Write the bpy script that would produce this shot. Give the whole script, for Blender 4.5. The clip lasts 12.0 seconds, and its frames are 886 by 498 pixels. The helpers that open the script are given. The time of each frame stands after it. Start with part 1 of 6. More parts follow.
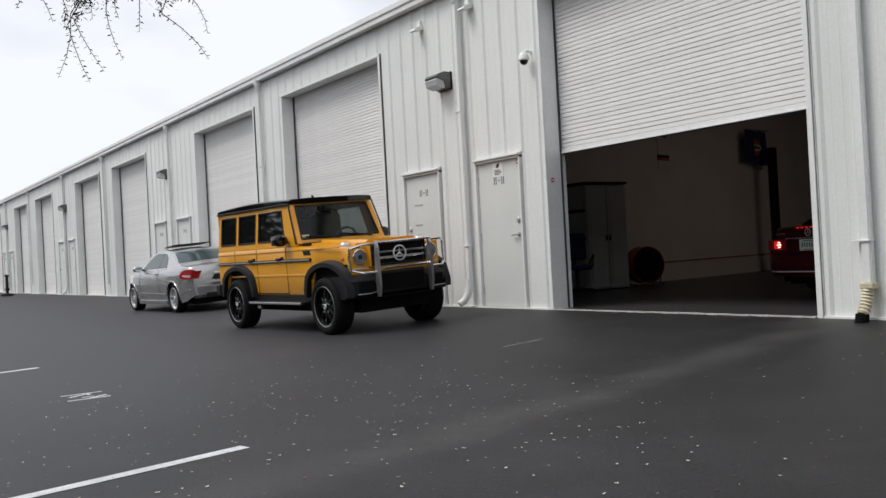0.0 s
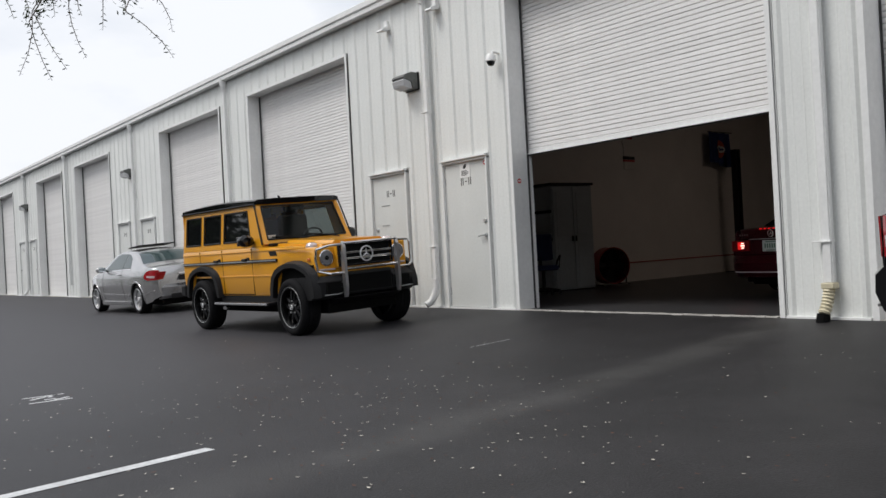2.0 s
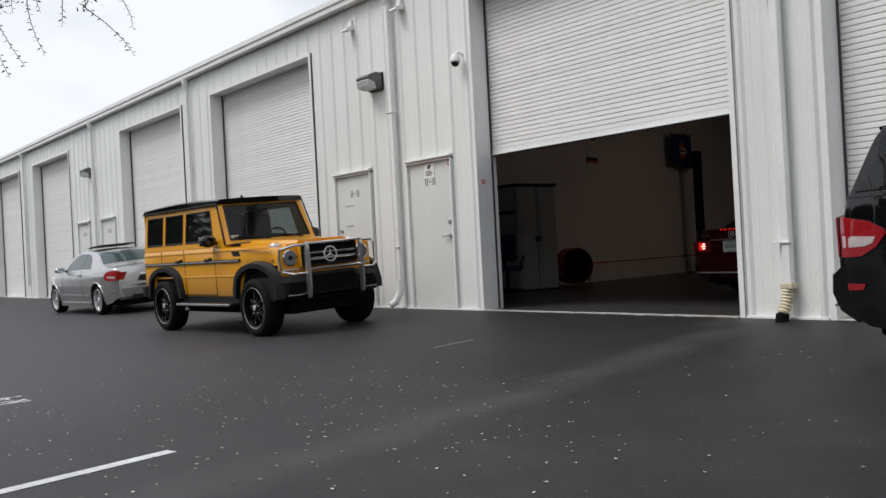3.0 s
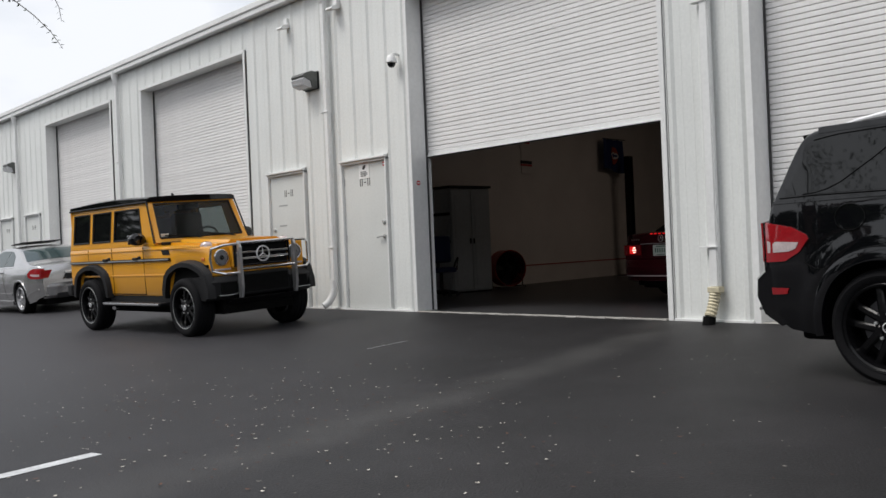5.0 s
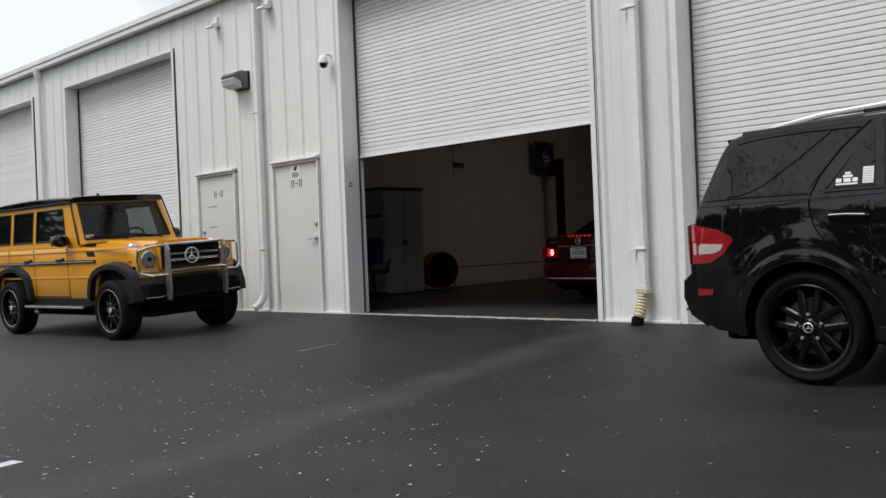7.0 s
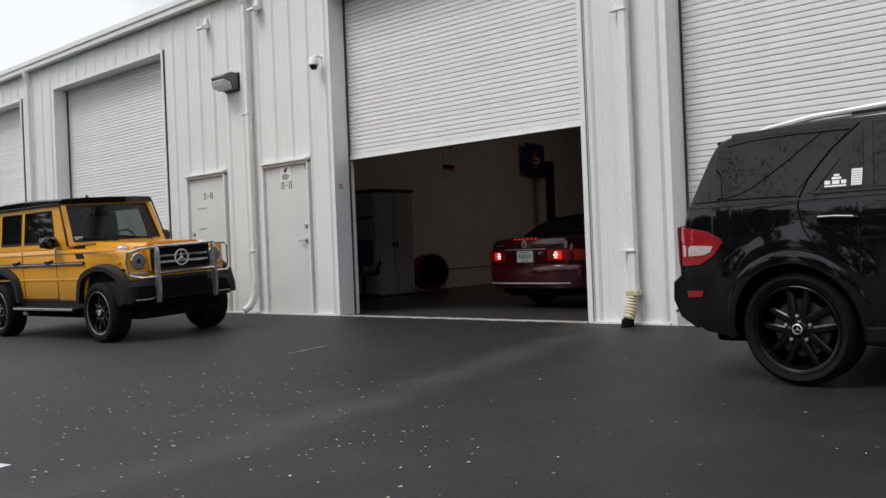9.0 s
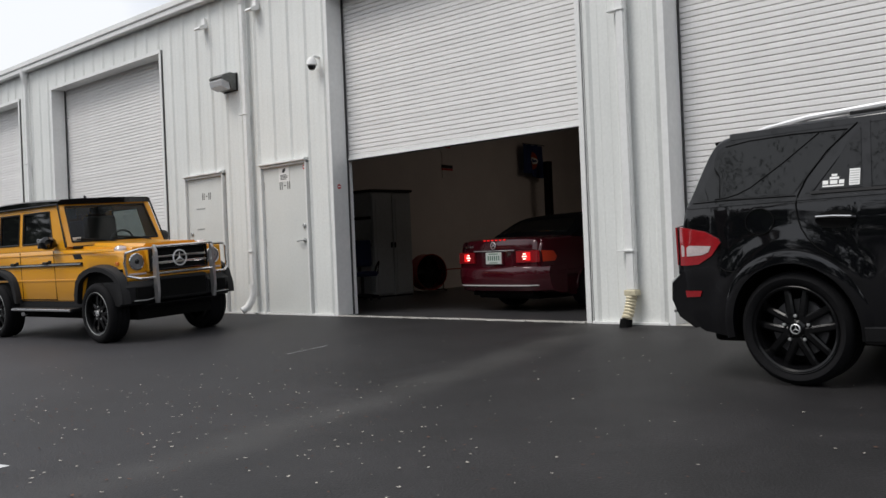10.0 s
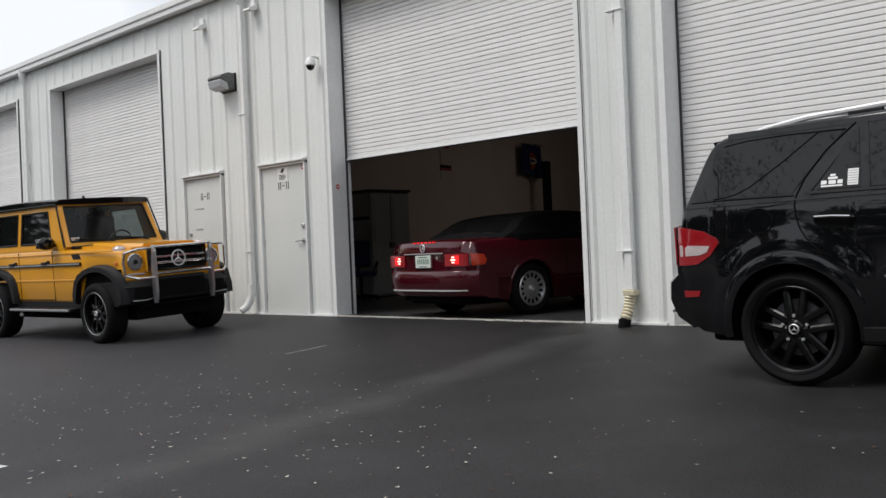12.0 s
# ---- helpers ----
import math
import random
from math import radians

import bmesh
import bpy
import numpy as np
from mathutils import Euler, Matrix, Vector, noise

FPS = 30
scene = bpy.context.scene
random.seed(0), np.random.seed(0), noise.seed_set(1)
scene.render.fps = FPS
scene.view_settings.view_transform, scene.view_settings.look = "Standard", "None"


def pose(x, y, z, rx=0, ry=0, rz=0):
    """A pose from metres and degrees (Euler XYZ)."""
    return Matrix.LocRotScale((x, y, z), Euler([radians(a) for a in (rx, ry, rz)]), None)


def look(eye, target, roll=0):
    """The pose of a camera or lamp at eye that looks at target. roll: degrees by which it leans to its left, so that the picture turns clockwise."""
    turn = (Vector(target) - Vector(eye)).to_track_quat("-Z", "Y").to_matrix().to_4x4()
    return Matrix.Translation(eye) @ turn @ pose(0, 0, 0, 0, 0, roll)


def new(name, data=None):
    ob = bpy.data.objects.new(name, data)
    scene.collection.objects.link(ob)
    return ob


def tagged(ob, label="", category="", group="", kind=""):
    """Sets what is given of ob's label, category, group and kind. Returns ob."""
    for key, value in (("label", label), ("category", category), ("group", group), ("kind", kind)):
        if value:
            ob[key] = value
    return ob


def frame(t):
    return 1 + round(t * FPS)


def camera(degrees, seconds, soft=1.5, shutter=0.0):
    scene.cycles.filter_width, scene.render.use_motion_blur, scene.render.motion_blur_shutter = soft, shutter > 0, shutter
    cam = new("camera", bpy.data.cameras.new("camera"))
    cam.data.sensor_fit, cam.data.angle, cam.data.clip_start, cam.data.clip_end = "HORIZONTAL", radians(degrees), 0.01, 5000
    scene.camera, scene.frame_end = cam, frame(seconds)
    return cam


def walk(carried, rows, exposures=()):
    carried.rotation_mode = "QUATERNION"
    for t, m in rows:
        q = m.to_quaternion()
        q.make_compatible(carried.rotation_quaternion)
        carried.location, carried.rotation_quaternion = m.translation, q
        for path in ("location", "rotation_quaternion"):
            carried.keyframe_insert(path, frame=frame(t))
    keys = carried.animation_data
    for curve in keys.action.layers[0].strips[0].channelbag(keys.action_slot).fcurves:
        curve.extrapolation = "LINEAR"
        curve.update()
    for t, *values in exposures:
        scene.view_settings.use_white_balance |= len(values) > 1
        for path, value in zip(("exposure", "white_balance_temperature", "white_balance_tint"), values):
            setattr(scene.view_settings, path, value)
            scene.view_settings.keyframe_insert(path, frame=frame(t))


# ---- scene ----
# Camera on a tripod, panned to the right.
cam = camera(50.0, 12.0)
EYE = (7.827, -8.356, 0.826)
PAN = [  # seconds, yaw, pitch, roll
    (0.0, 56.96, 0.34, 3.04),
    (0.5, 56.63, 0.32, 3.06),
    (1.0, 56.30, 0.30, 3.09),
    (1.5, 55.60, 0.26, 3.02),
    (2.0, 54.97, 0.27, 3.02),
    (2.5, 53.79, 0.21, 3.02),
    (3.0, 52.81, 0.18, 2.98),
    (5.0, 48.84, 0.07, 2.38),
    (5.5, 47.73, 0.05, 2.31),
    (6.0, 46.48, 0.02, 2.28),
    (6.5, 45.35, -0.00, 2.31),
    (7.0, 44.76, 0.01, 2.33),
    (9.0, 44.18, 0.10, 2.35),
    (9.5, 44.12, 0.11, 2.35),
    (10.0, 44.08, 0.11, 2.40),
    (10.5, 44.05, 0.11, 2.42),
    (11.0, 44.02, 0.11, 2.38),
    (11.5, 44.00, 0.11, 2.42),
    (12.0, 44.00, 0.11, 2.42),
]
walk(cam, [(t, pose(*EYE, 90 + pitch, roll, yaw)) for t, yaw, pitch, roll in PAN])

# World and sun: bright overcast sky.
world = bpy.data.worlds.new("sky")
scene.world = world
world.use_nodes = True
wn, wl = world.node_tree.nodes, world.node_tree.links
wn.clear()
SUN_UP, SUN_TURN = 57.0, 205.0
sky = wn.new("ShaderNodeTexSky")
sky.sky_type, sky.sun_disc = "NISHITA", False
sky.sun_elevation, sky.sun_rotation = radians(SUN_UP), radians(SUN_TURN)
sky.air_density, sky.dust_density = 1.0, 3.0
sky_gain = wn.new("ShaderNodeMixRGB")
sky_gain.blend_type = "MULTIPLY"
sky_gain.inputs[0].default_value = 1.0
sky_gain.inputs[2].default_value = (0.10, 0.10, 0.10, 1)
wcoord = wn.new("ShaderNodeTexCoord")
wmap = wn.new("ShaderNodeMapping")
wmap.inputs["Scale"].default_value = (1.0, 1.0, 2.2)
clouds = wn.new("ShaderNodeTexNoise")
clouds.inputs["Scale"].default_value = 2.6
clouds.inputs["Detail"].default_value = 6
cramp = wn.new("ShaderNodeValToRGB")
cramp.color_ramp.elements[0].position, cramp.color_ramp.elements[1].position = 0.30, 0.52
cramp.color_ramp.elements[0].color, cramp.color_ramp.elements[1].color = (0.55, 0.55, 0.55, 1), (1, 1, 1, 1)
cmix = wn.new("ShaderNodeMixRGB")
cmix.inputs[2].default_value = (0.715, 0.735, 0.775, 1)
wback, wout = wn.new("ShaderNodeBackground"), wn.new("ShaderNodeOutputWorld")
wl.new(wcoord.outputs["Generated"], wmap.inputs[0])
wl.new(wmap.outputs[0], clouds.inputs["Vector"])
wl.new(clouds.outputs[0], cramp.inputs[0])
wl.new(cramp.outputs[0], cmix.inputs[0])
wl.new(sky.outputs[0], sky_gain.inputs[1])
wl.new(sky_gain.outputs[0], cmix.inputs[1])
wl.new(cmix.outputs[0], wback.inputs[0])
wback.inputs[1].default_value = 1.0
wl.new(wback.outputs[0], wout.inputs[0])
sun = new("sun", bpy.data.lights.new("sun", "SUN"))
sun.data.energy, sun.data.angle, sun.data.color = 1.65, radians(28), (1.0, 0.97, 0.93)
sun.matrix_world = look((0, 0, 30), Vector((0, 0, 30)) - 10 * Vector((math.sin(radians(SUN_TURN)) * math.cos(radians(SUN_UP)), math.cos(radians(SUN_TURN)) * math.cos(radians(SUN_UP)), math.sin(radians(SUN_UP)))))
scene.view_settings.exposure = 0.40


# ---- materials ----
def material(name, color, rough=0.5, metal=0.0, grain=0.0, scale=20.0, stain=0.0, stain_scale=1.2, bump=0.0, coat=0.0, island=0.0,
             transmission=0.0, glow=0.0, streak=0.0, spec=0.5, per_object=0.0):
    """Principled material with fine grain, broad stains, upright streaks and relief, at real-world size."""
    m = bpy.data.materials.new(name)
    m.use_nodes = True
    n, k = m.node_tree.nodes, m.node_tree.links
    b = n["Principled BSDF"]
    b.inputs["Base Color"].default_value = (*color, 1)
    b.inputs["Roughness"].default_value, b.inputs["Metallic"].default_value = rough, metal
    b.inputs["Coat Weight"].default_value, b.inputs["Transmission Weight"].default_value = coat, transmission
    b.inputs["Coat Roughness"].default_value = 0.04
    b.inputs["Specular IOR Level"].default_value = spec
    if glow:
        b.inputs["Emission Color"].default_value, b.inputs["Emission Strength"].default_value = (*color, 1), glow
    geo = n.new("ShaderNodeNewGeometry")
    tex = n.new("ShaderNodeTexCoord")
    value = None

    def layer(source, low, high, amount):
        nonlocal value
        r = n.new("ShaderNodeMapRange")
        r.inputs[1].default_value, r.inputs[2].default_value = low, high
        r.inputs[3].default_value, r.inputs[4].default_value = 1 - amount, 1 + amount * 0.5
        k.new(source, r.inputs[0])
        if value is None:
            value = r.outputs[0]
        else:
            mul = n.new("ShaderNodeMath")
            mul.operation = "MULTIPLY"
            k.new(value, mul.inputs[0]), k.new(r.outputs[0], mul.inputs[1])
            value = mul.outputs[0]

    def noise_at(sc, detail, stretch=None):
        t = n.new("ShaderNodeTexNoise")
        t.inputs["Scale"].default_value, t.inputs["Detail"].default_value = sc, detail
        if stretch:
            mp = n.new("ShaderNodeMapping")
            mp.inputs["Scale"].default_value = stretch
            k.new(tex.outputs["Object"], mp.inputs[0]), k.new(mp.outputs[0], t.inputs["Vector"])
        else:
            k.new(tex.outputs["Object"], t.inputs["Vector"])
        return t
    fine = noise_at(scale, 5) if grain or bump else None
    if grain:
        layer(fine.outputs[0], 0.3, 0.7, grain)
    if stain:
        layer(noise_at(stain_scale, 4).outputs[0], 0.3, 0.7, stain)
    if streak:
        layer(noise_at(1.0, 4, (7, 7, 0.35)).outputs[0], 0.35, 0.65, streak)
    if island:
        layer(geo.outputs["Random Per Island"], 0, 1, island)
    if per_object:
        info = n.new("ShaderNodeObjectInfo")
        layer(info.outputs["Random"], 0, 1, per_object)
    if value is not None:
        mix = n.new("ShaderNodeMixRGB")
        mix.blend_type = "MULTIPLY"
        mix.inputs[0].default_value = 1
        mix.inputs[1].default_value = (*color, 1)
        k.new(value, mix.inputs[2])
        k.new(mix.outputs[0], b.inputs["Base Color"])
    if bump:
        bp = n.new("ShaderNodeBump")
        bp.inputs["Strength"].default_value, bp.inputs["Distance"].default_value = bump, 0.01
        k.new(fine.outputs[0], bp.inputs["Height"]), k.new(bp.outputs[0], b.inputs["Normal"])
    return m


WHITE_PANEL = material("white_panel", (0.76, 0.775, 0.755), 0.42, grain=0.05, scale=30, stain=0.05, stain_scale=0.7, streak=0.025, per_object=0.03)
WHITE_TRIM = material("white_trim", (0.78, 0.785, 0.775), 0.42, grain=0.05, stain=0.06, streak=0.02)
WHITE_SLAT = material("white_slat", (0.82, 0.81, 0.80), 0.45, grain=0.04, scale=40, stain=0.05, per_object=0.05)
DOOR_PAINT = material("door_paint", (0.66, 0.675, 0.655), 0.45, grain=0.04, scale=30, stain=0.05, streak=0.01)
# rubber seals, and dark strips that draw shadow lines beside the curtains
SEAL_AND_SHADE = material("seal_and_shade", (0.05, 0.05, 0.05), 0.8, grain=0.2)
# darkened so that the wall lights' shadow sits in their housing colour
DARK_GREY = material("dark_grey", (0.13, 0.135, 0.13), 0.5, 0.3, grain=0.15, stain=0.2, stain_scale=9)
GALV = material("galvanised", (0.45, 0.46, 0.46), 0.5, 0.6, grain=0.1, stain=0.15)
ROOF_METAL = material("roof_metal", (0.55, 0.56, 0.55), 0.5, 0.2, grain=0.08, stain=0.12)
CONCRETE = material("concrete", (0.42, 0.41, 0.38), 0.9, grain=0.25, scale=60, stain=0.25, stain_scale=3, bump=0.3)
EPOXY = material("epoxy_floor", (0.034, 0.034, 0.036), 0.38, grain=0.1, scale=25, stain=0.25, stain_scale=0.8)
INNER_WALL = material("inner_wall", (0.78, 0.74, 0.70), 0.75, grain=0.03, stain=0.06)
RUBBER = material("rubber", (0.008, 0.008, 0.009), 0.8, spec=0.12, grain=0.2, scale=60, bump=0.1)
BLACK_GLOSS = material("black_paint", (0.0030, 0.0031, 0.0040), 0.05, coat=0.0, grain=0.05, spec=0.55)
BLACK_PLASTIC = material("black_plastic", (0.011, 0.011, 0.012), 0.5, spec=0.25, grain=0.15, scale=80)
BLACK_RIM = material("black_rim", (0.004, 0.004, 0.0045), 0.22, 0.0, grain=0.1, coat=0.1, spec=0.22)
MATT_BLACK = material("matt_black", (0.006, 0.006, 0.006), 0.9, spec=0.1, grain=0.2)
CHROME = material("chrome", (0.78, 0.78, 0.78), 0.12, 1.0, grain=0.04)
RAIL_ALLOY = material("rail_alloy", (0.75, 0.75, 0.76), 0.4, 0.3, grain=0.05)
ALLOY = material("alloy", (0.58, 0.58, 0.59), 0.3, 0.85, grain=0.06)
YELLOW = material("yellow_paint", (0.70, 0.315, 0.012), 0.30, coat=0.55, grain=0.03, scale=200)
SILVER = material("silver_paint", (0.47, 0.465, 0.465), 0.26, 0.85, coat=0.8, grain=0.03, scale=300)
RED_PAINT = material("dark_red_paint", (0.056, 0.0030, 0.0078), 0.14, 0.15, coat=0.5, grain=0.04, scale=300)
GLASS_DARK = material("tinted_glass", (0.006, 0.0065, 0.007), 0.03, spec=0.45, grain=0.05, scale=3)
GLASS_PALE = material("pale_glass", (0.035, 0.06, 0.062), 0.04, spec=0.6, grain=0.25, scale=2.5)
LAMP_GLASS = material("lamp_glass", (0.75, 0.76, 0.78), 0.08, transmission=0.4, grain=0.1, scale=60)
RED_LENS = material("red_lens", (0.30, 0.008, 0.013), 0.12, coat=1.0, grain=0.15, scale=60)
CLEAR_LENS = material("clear_lens", (0.52, 0.44, 0.44), 0.12, coat=1.0, grain=0.15, scale=60)
AMBER_LENS = material("amber_lens", (0.55, 0.14, 0.01), 0.15, coat=1.0, grain=0.1)
RED_GLOW = material("lit_red_lamp", (1.0, 0.02, 0.02), 0.2, glow=0.40)
WHITE_GLOW = material("lit_white_lamp", (1.0, 0.45, 0.38), 0.2, glow=2.2)
AMBER_GLOW = material("lit_amber_lamp", (0.42, 0.035, 0.012), 0.2, glow=0.02)
CLOTH_TOP = material("cloth_roof", (0.0045, 0.0045, 0.0055), 0.9, spec=0.1, grain=0.2, scale=150, bump=0.1)
CABIN = material("cabin_trim", (0.018, 0.018, 0.019), 0.8, grain=0.15)
PAINT_LINE = material("line_paint", (0.62, 0.63, 0.64), 0.8, grain=0.15, scale=40, stain=0.18, stain_scale=6)
INK = material("black_ink", (0.03, 0.03, 0.03), 0.7, grain=0.1)
SIGN_WHITE = material("sign_white", (0.8, 0.8, 0.79), 0.4, grain=0.03)
SIGN_RED = material("sign_red", (0.55, 0.05, 0.05), 0.45, grain=0.05)
CABINET_GREY = material("cabinet_grey", (0.44, 0.48, 0.50), 0.5, grain=0.08, stain=0.08)
DARK_STEEL = material("dark_steel", (0.10, 0.10, 0.105), 0.5, 0.4, grain=0.1)
# glow of the strip light added out of view in the bay
FILL_GLOW = material("fill_tube", (1.0, 0.82, 0.66), 0.4, glow=2.0)
FAN_RED = material("fan_red", (0.36, 0.03, 0.025), 0.4, grain=0.08)
CHAIR_BLUE = material("chair_blue", (0.02, 0.03, 0.09), 0.85, grain=0.2, scale=80)
FLAG_BLUE = material("flag_blue", (0.018, 0.035, 0.13), 0.8, grain=0.1, scale=60)
FLAG_ORANGE = material("flag_orange", (0.42, 0.07, 0.03), 0.8, grain=0.1)
YELLOWED = material("yellowed_plastic", (0.62, 0.56, 0.40), 0.55, grain=0.1, stain=0.2, stain_scale=8)
BARK = material("bark", (0.13, 0.10, 0.08), 0.95, grain=0.35, scale=18, bump=0.6)
LEAF = material("leaf", (0.055, 0.085, 0.03), 0.6, island=0.4)
HEDGE = material("hedge_leaf", (0.035, 0.06, 0.02), 0.7, island=0.5)
LITTER_PALE = material("dry_leaf_pale", (0.56, 0.52, 0.46), 0.85, island=0.5)
LITTER_BROWN = material("dry_leaf_brown", (0.12, 0.06, 0.04), 0.85, island=0.5)
PLATE_WHITE = material("plate_white", (0.62, 0.66, 0.62), 0.4, grain=0.05)
PLATE_GREEN = material("plate_print", (0.08, 0.18, 0.12), 0.5, grain=0.05)


def thin_glass(name, tint, gloss=0.02):
    """A single pane: tinted see-through with mirror gloss that grows towards grazing."""
    m = bpy.data.materials.new(name)
    m.use_nodes = True
    n, k = m.node_tree.nodes, m.node_tree.links
    n.clear()
    clear, shine, mix, out, fres = n.new("ShaderNodeBsdfTransparent"), n.new("ShaderNodeBsdfGlossy"), n.new("ShaderNodeMixShader"), n.new("ShaderNodeOutputMaterial"), n.new("ShaderNodeFresnel")
    clear.inputs[0].default_value = (*tint, 1)
    shine.inputs["Roughness"].default_value = gloss
    fres.inputs["IOR"].default_value = 1.45
    k.new(fres.outputs[0], mix.inputs[0]), k.new(clear.outputs[0], mix.inputs[1]), k.new(shine.outputs[0], mix.inputs[2]), k.new(mix.outputs[0], out.inputs[0])
    return m


SCREEN_GLASS = thin_glass("screen_glass", (0.62, 0.68, 0.66))
LAMP_COVER = thin_glass("lamp_cover", (0.92, 0.93, 0.95))
SIDE_GLASS = thin_glass("side_glass", (0.22, 0.25, 0.25))


def asphalt():
    """Worn sealcoated asphalt with paler drained streaks and fine aggregate."""
    m = material("asphalt", (0.0152, 0.0141, 0.0151), 0.58, grain=0.55, scale=70, stain=0.42, stain_scale=0.5, bump=0.45, spec=0.33)
    n, k = m.node_tree.nodes, m.node_tree.links
    b = n["Principled BSDF"]
    old = b.inputs["Base Color"].links[0].from_socket
    tex = n.new("ShaderNodeTexCoord")
    # a pale wash of silt running from the downspout across the lot
    mp = n.new("ShaderNodeMapping")
    mp.inputs["Location"].default_value = SILT_AT
    mp.inputs["Rotation"].default_value = (0, 0, radians(SILT_TURN))
    mp.vector_type = "TEXTURE"
    sep = n.new("ShaderNodeSeparateXYZ")
    wob = n.new("ShaderNodeTexNoise")
    wob.inputs["Scale"].default_value, wob.inputs["Detail"].default_value = 0.8, 5
    add = n.new("ShaderNodeMath")
    add.operation = "MULTIPLY_ADD"
    add.inputs[1].default_value = 0.5
    k.new(tex.outputs["Object"], mp.inputs[0]), k.new(mp.outputs[0], sep.inputs[0]), k.new(tex.outputs["Object"], wob.inputs["Vector"])
    k.new(wob.outputs[0], add.inputs[0]), k.new(sep.outputs[1], add.inputs[2])
    sub = n.new("ShaderNodeMath")
    sub.operation = "SUBTRACT"
    sub.inputs[1].default_value = 0.25
    k.new(add.outputs[0], sub.inputs[0])
    ab = n.new("ShaderNodeMath")
    ab.operation = "ABSOLUTE"
    k.new(sub.outputs[0], ab.inputs[0])
    band = n.new("ShaderNodeMapRange")
    band.interpolation_type = "SMOOTHSTEP"
    band.inputs[1].default_value, band.inputs[2].default_value = 0.42, 0.03
    band.inputs[3].default_value, band.inputs[4].default_value = 0.0, 0.55
    k.new(ab.outputs[0], band.inputs[0])
    mix = n.new("ShaderNodeMixRGB")
    mix.inputs[2].default_value = (0.046, 0.0445, 0.043, 1)
    k.new(band.outputs[0], mix.inputs[0]), k.new(old, mix.inputs[1])
    # blotches of tyre dust and old spills
    blot = n.new("ShaderNodeTexNoise")
    blot.inputs["Scale"].default_value, blot.inputs["Detail"].default_value, blot.inputs["Roughness"].default_value = 1.7, 9, 0.65
    k.new(tex.outputs["Object"], blot.inputs["Vector"])
    amount = n.new("ShaderNodeMapRange")
    amount.inputs[1].default_value, amount.inputs[2].default_value = 0.36, 0.66
    amount.inputs[3].default_value, amount.inputs[4].default_value = 0.68, 1.35
    k.new(blot.outputs[0], amount.inputs[0])
    mixb = n.new("ShaderNodeMixRGB")
    mixb.blend_type = "MULTIPLY"
    mixb.inputs[0].default_value = 1.0
    k.new(mix.outputs[0], mixb.inputs[1]), k.new(amount.outputs[0], mixb.inputs[2])
    mix = mixb
    # paler and bluer towards low x + y, with a wavering edge
    far = n.new("ShaderNodeSeparateXYZ")
    k.new(tex.outputs["Object"], far.inputs[0])
    tot = n.new("ShaderNodeMath")
    tot.operation = "ADD"
    k.new(far.outputs[0], tot.inputs[0]), k.new(far.outputs[1], tot.inputs[1])
    wave = n.new("ShaderNodeMath")
    wave.operation = "MULTIPLY_ADD"
    wave.inputs[1].default_value = 5.0
    k.new(wob.outputs[0], wave.inputs[0]), k.new(tot.outputs[0], wave.inputs[2])
    worn = n.new("ShaderNodeMapRange")
    worn.interpolation_type = "SMOOTHSTEP"
    worn.inputs[1].default_value, worn.inputs[2].default_value = 2.5, -6.0
    worn.inputs[3].default_value, worn.inputs[4].default_value = 0.0, 0.75
    k.new(wave.outputs[0], worn.inputs[0])
    mix0 = n.new("ShaderNodeMixRGB")
    mix0.inputs[2].default_value = (0.038, 0.037, 0.042, 1)
    k.new(worn.outputs[0], mix0.inputs[0]), k.new(mix.outputs[0], mix0.inputs[1])
    mix = mix0
    # speckled pale aggregate
    vor = n.new("ShaderNodeTexVoronoi")
    vor.inputs["Scale"].default_value = 55
    k.new(tex.outputs["Object"], vor.inputs["Vector"])
    dots = n.new("ShaderNodeMapRange")
    dots.inputs[1].default_value, dots.inputs[2].default_value = 0.16, 0.05
    dots.inputs[3].default_value, dots.inputs[4].default_value = 0.0, 0.3
    k.new(vor.outputs["Distance"], dots.inputs[0])
    mix2 = n.new("ShaderNodeMixRGB")
    mix2.inputs[2].default_value = (0.12, 0.12, 0.12, 1)
    k.new(dots.outputs[0], mix2.inputs[0]), k.new(mix.outputs[0], mix2.inputs[1])
    k.new(mix2.outputs[0], b.inputs["Base Color"])
    return m


SILT_AT, SILT_TURN = (2.10, -0.6, 0.0), -78.0
ASPHALT = asphalt()


# ---- mesh tools ----
def part(name, bm, mat, parent=None, label="", smooth=False, at=None):
    """Links a bmesh as one mesh object under a thing or a part."""
    me = bpy.data.meshes.new(name)
    bmesh.ops.recalc_face_normals(bm, faces=bm.faces)
    bm.to_mesh(me)
    bm.free()
    for one in (mat if isinstance(mat, (list, tuple)) else [mat]):
        me.materials.append(one)
    if smooth:
        me.shade_smooth()
        me.set_sharp_from_angle(angle=radians(35))
    ob = new(name, me)
    if parent:
        ob.parent = parent
    if at is not None:
        ob.matrix_basis = at
    if label:
        tagged(ob, label)
    return ob


def empty(name, m=None):
    ob = new(name)
    ob.empty_display_size = 0.2
    if m is not None:
        ob.matrix_basis = m
    return ob


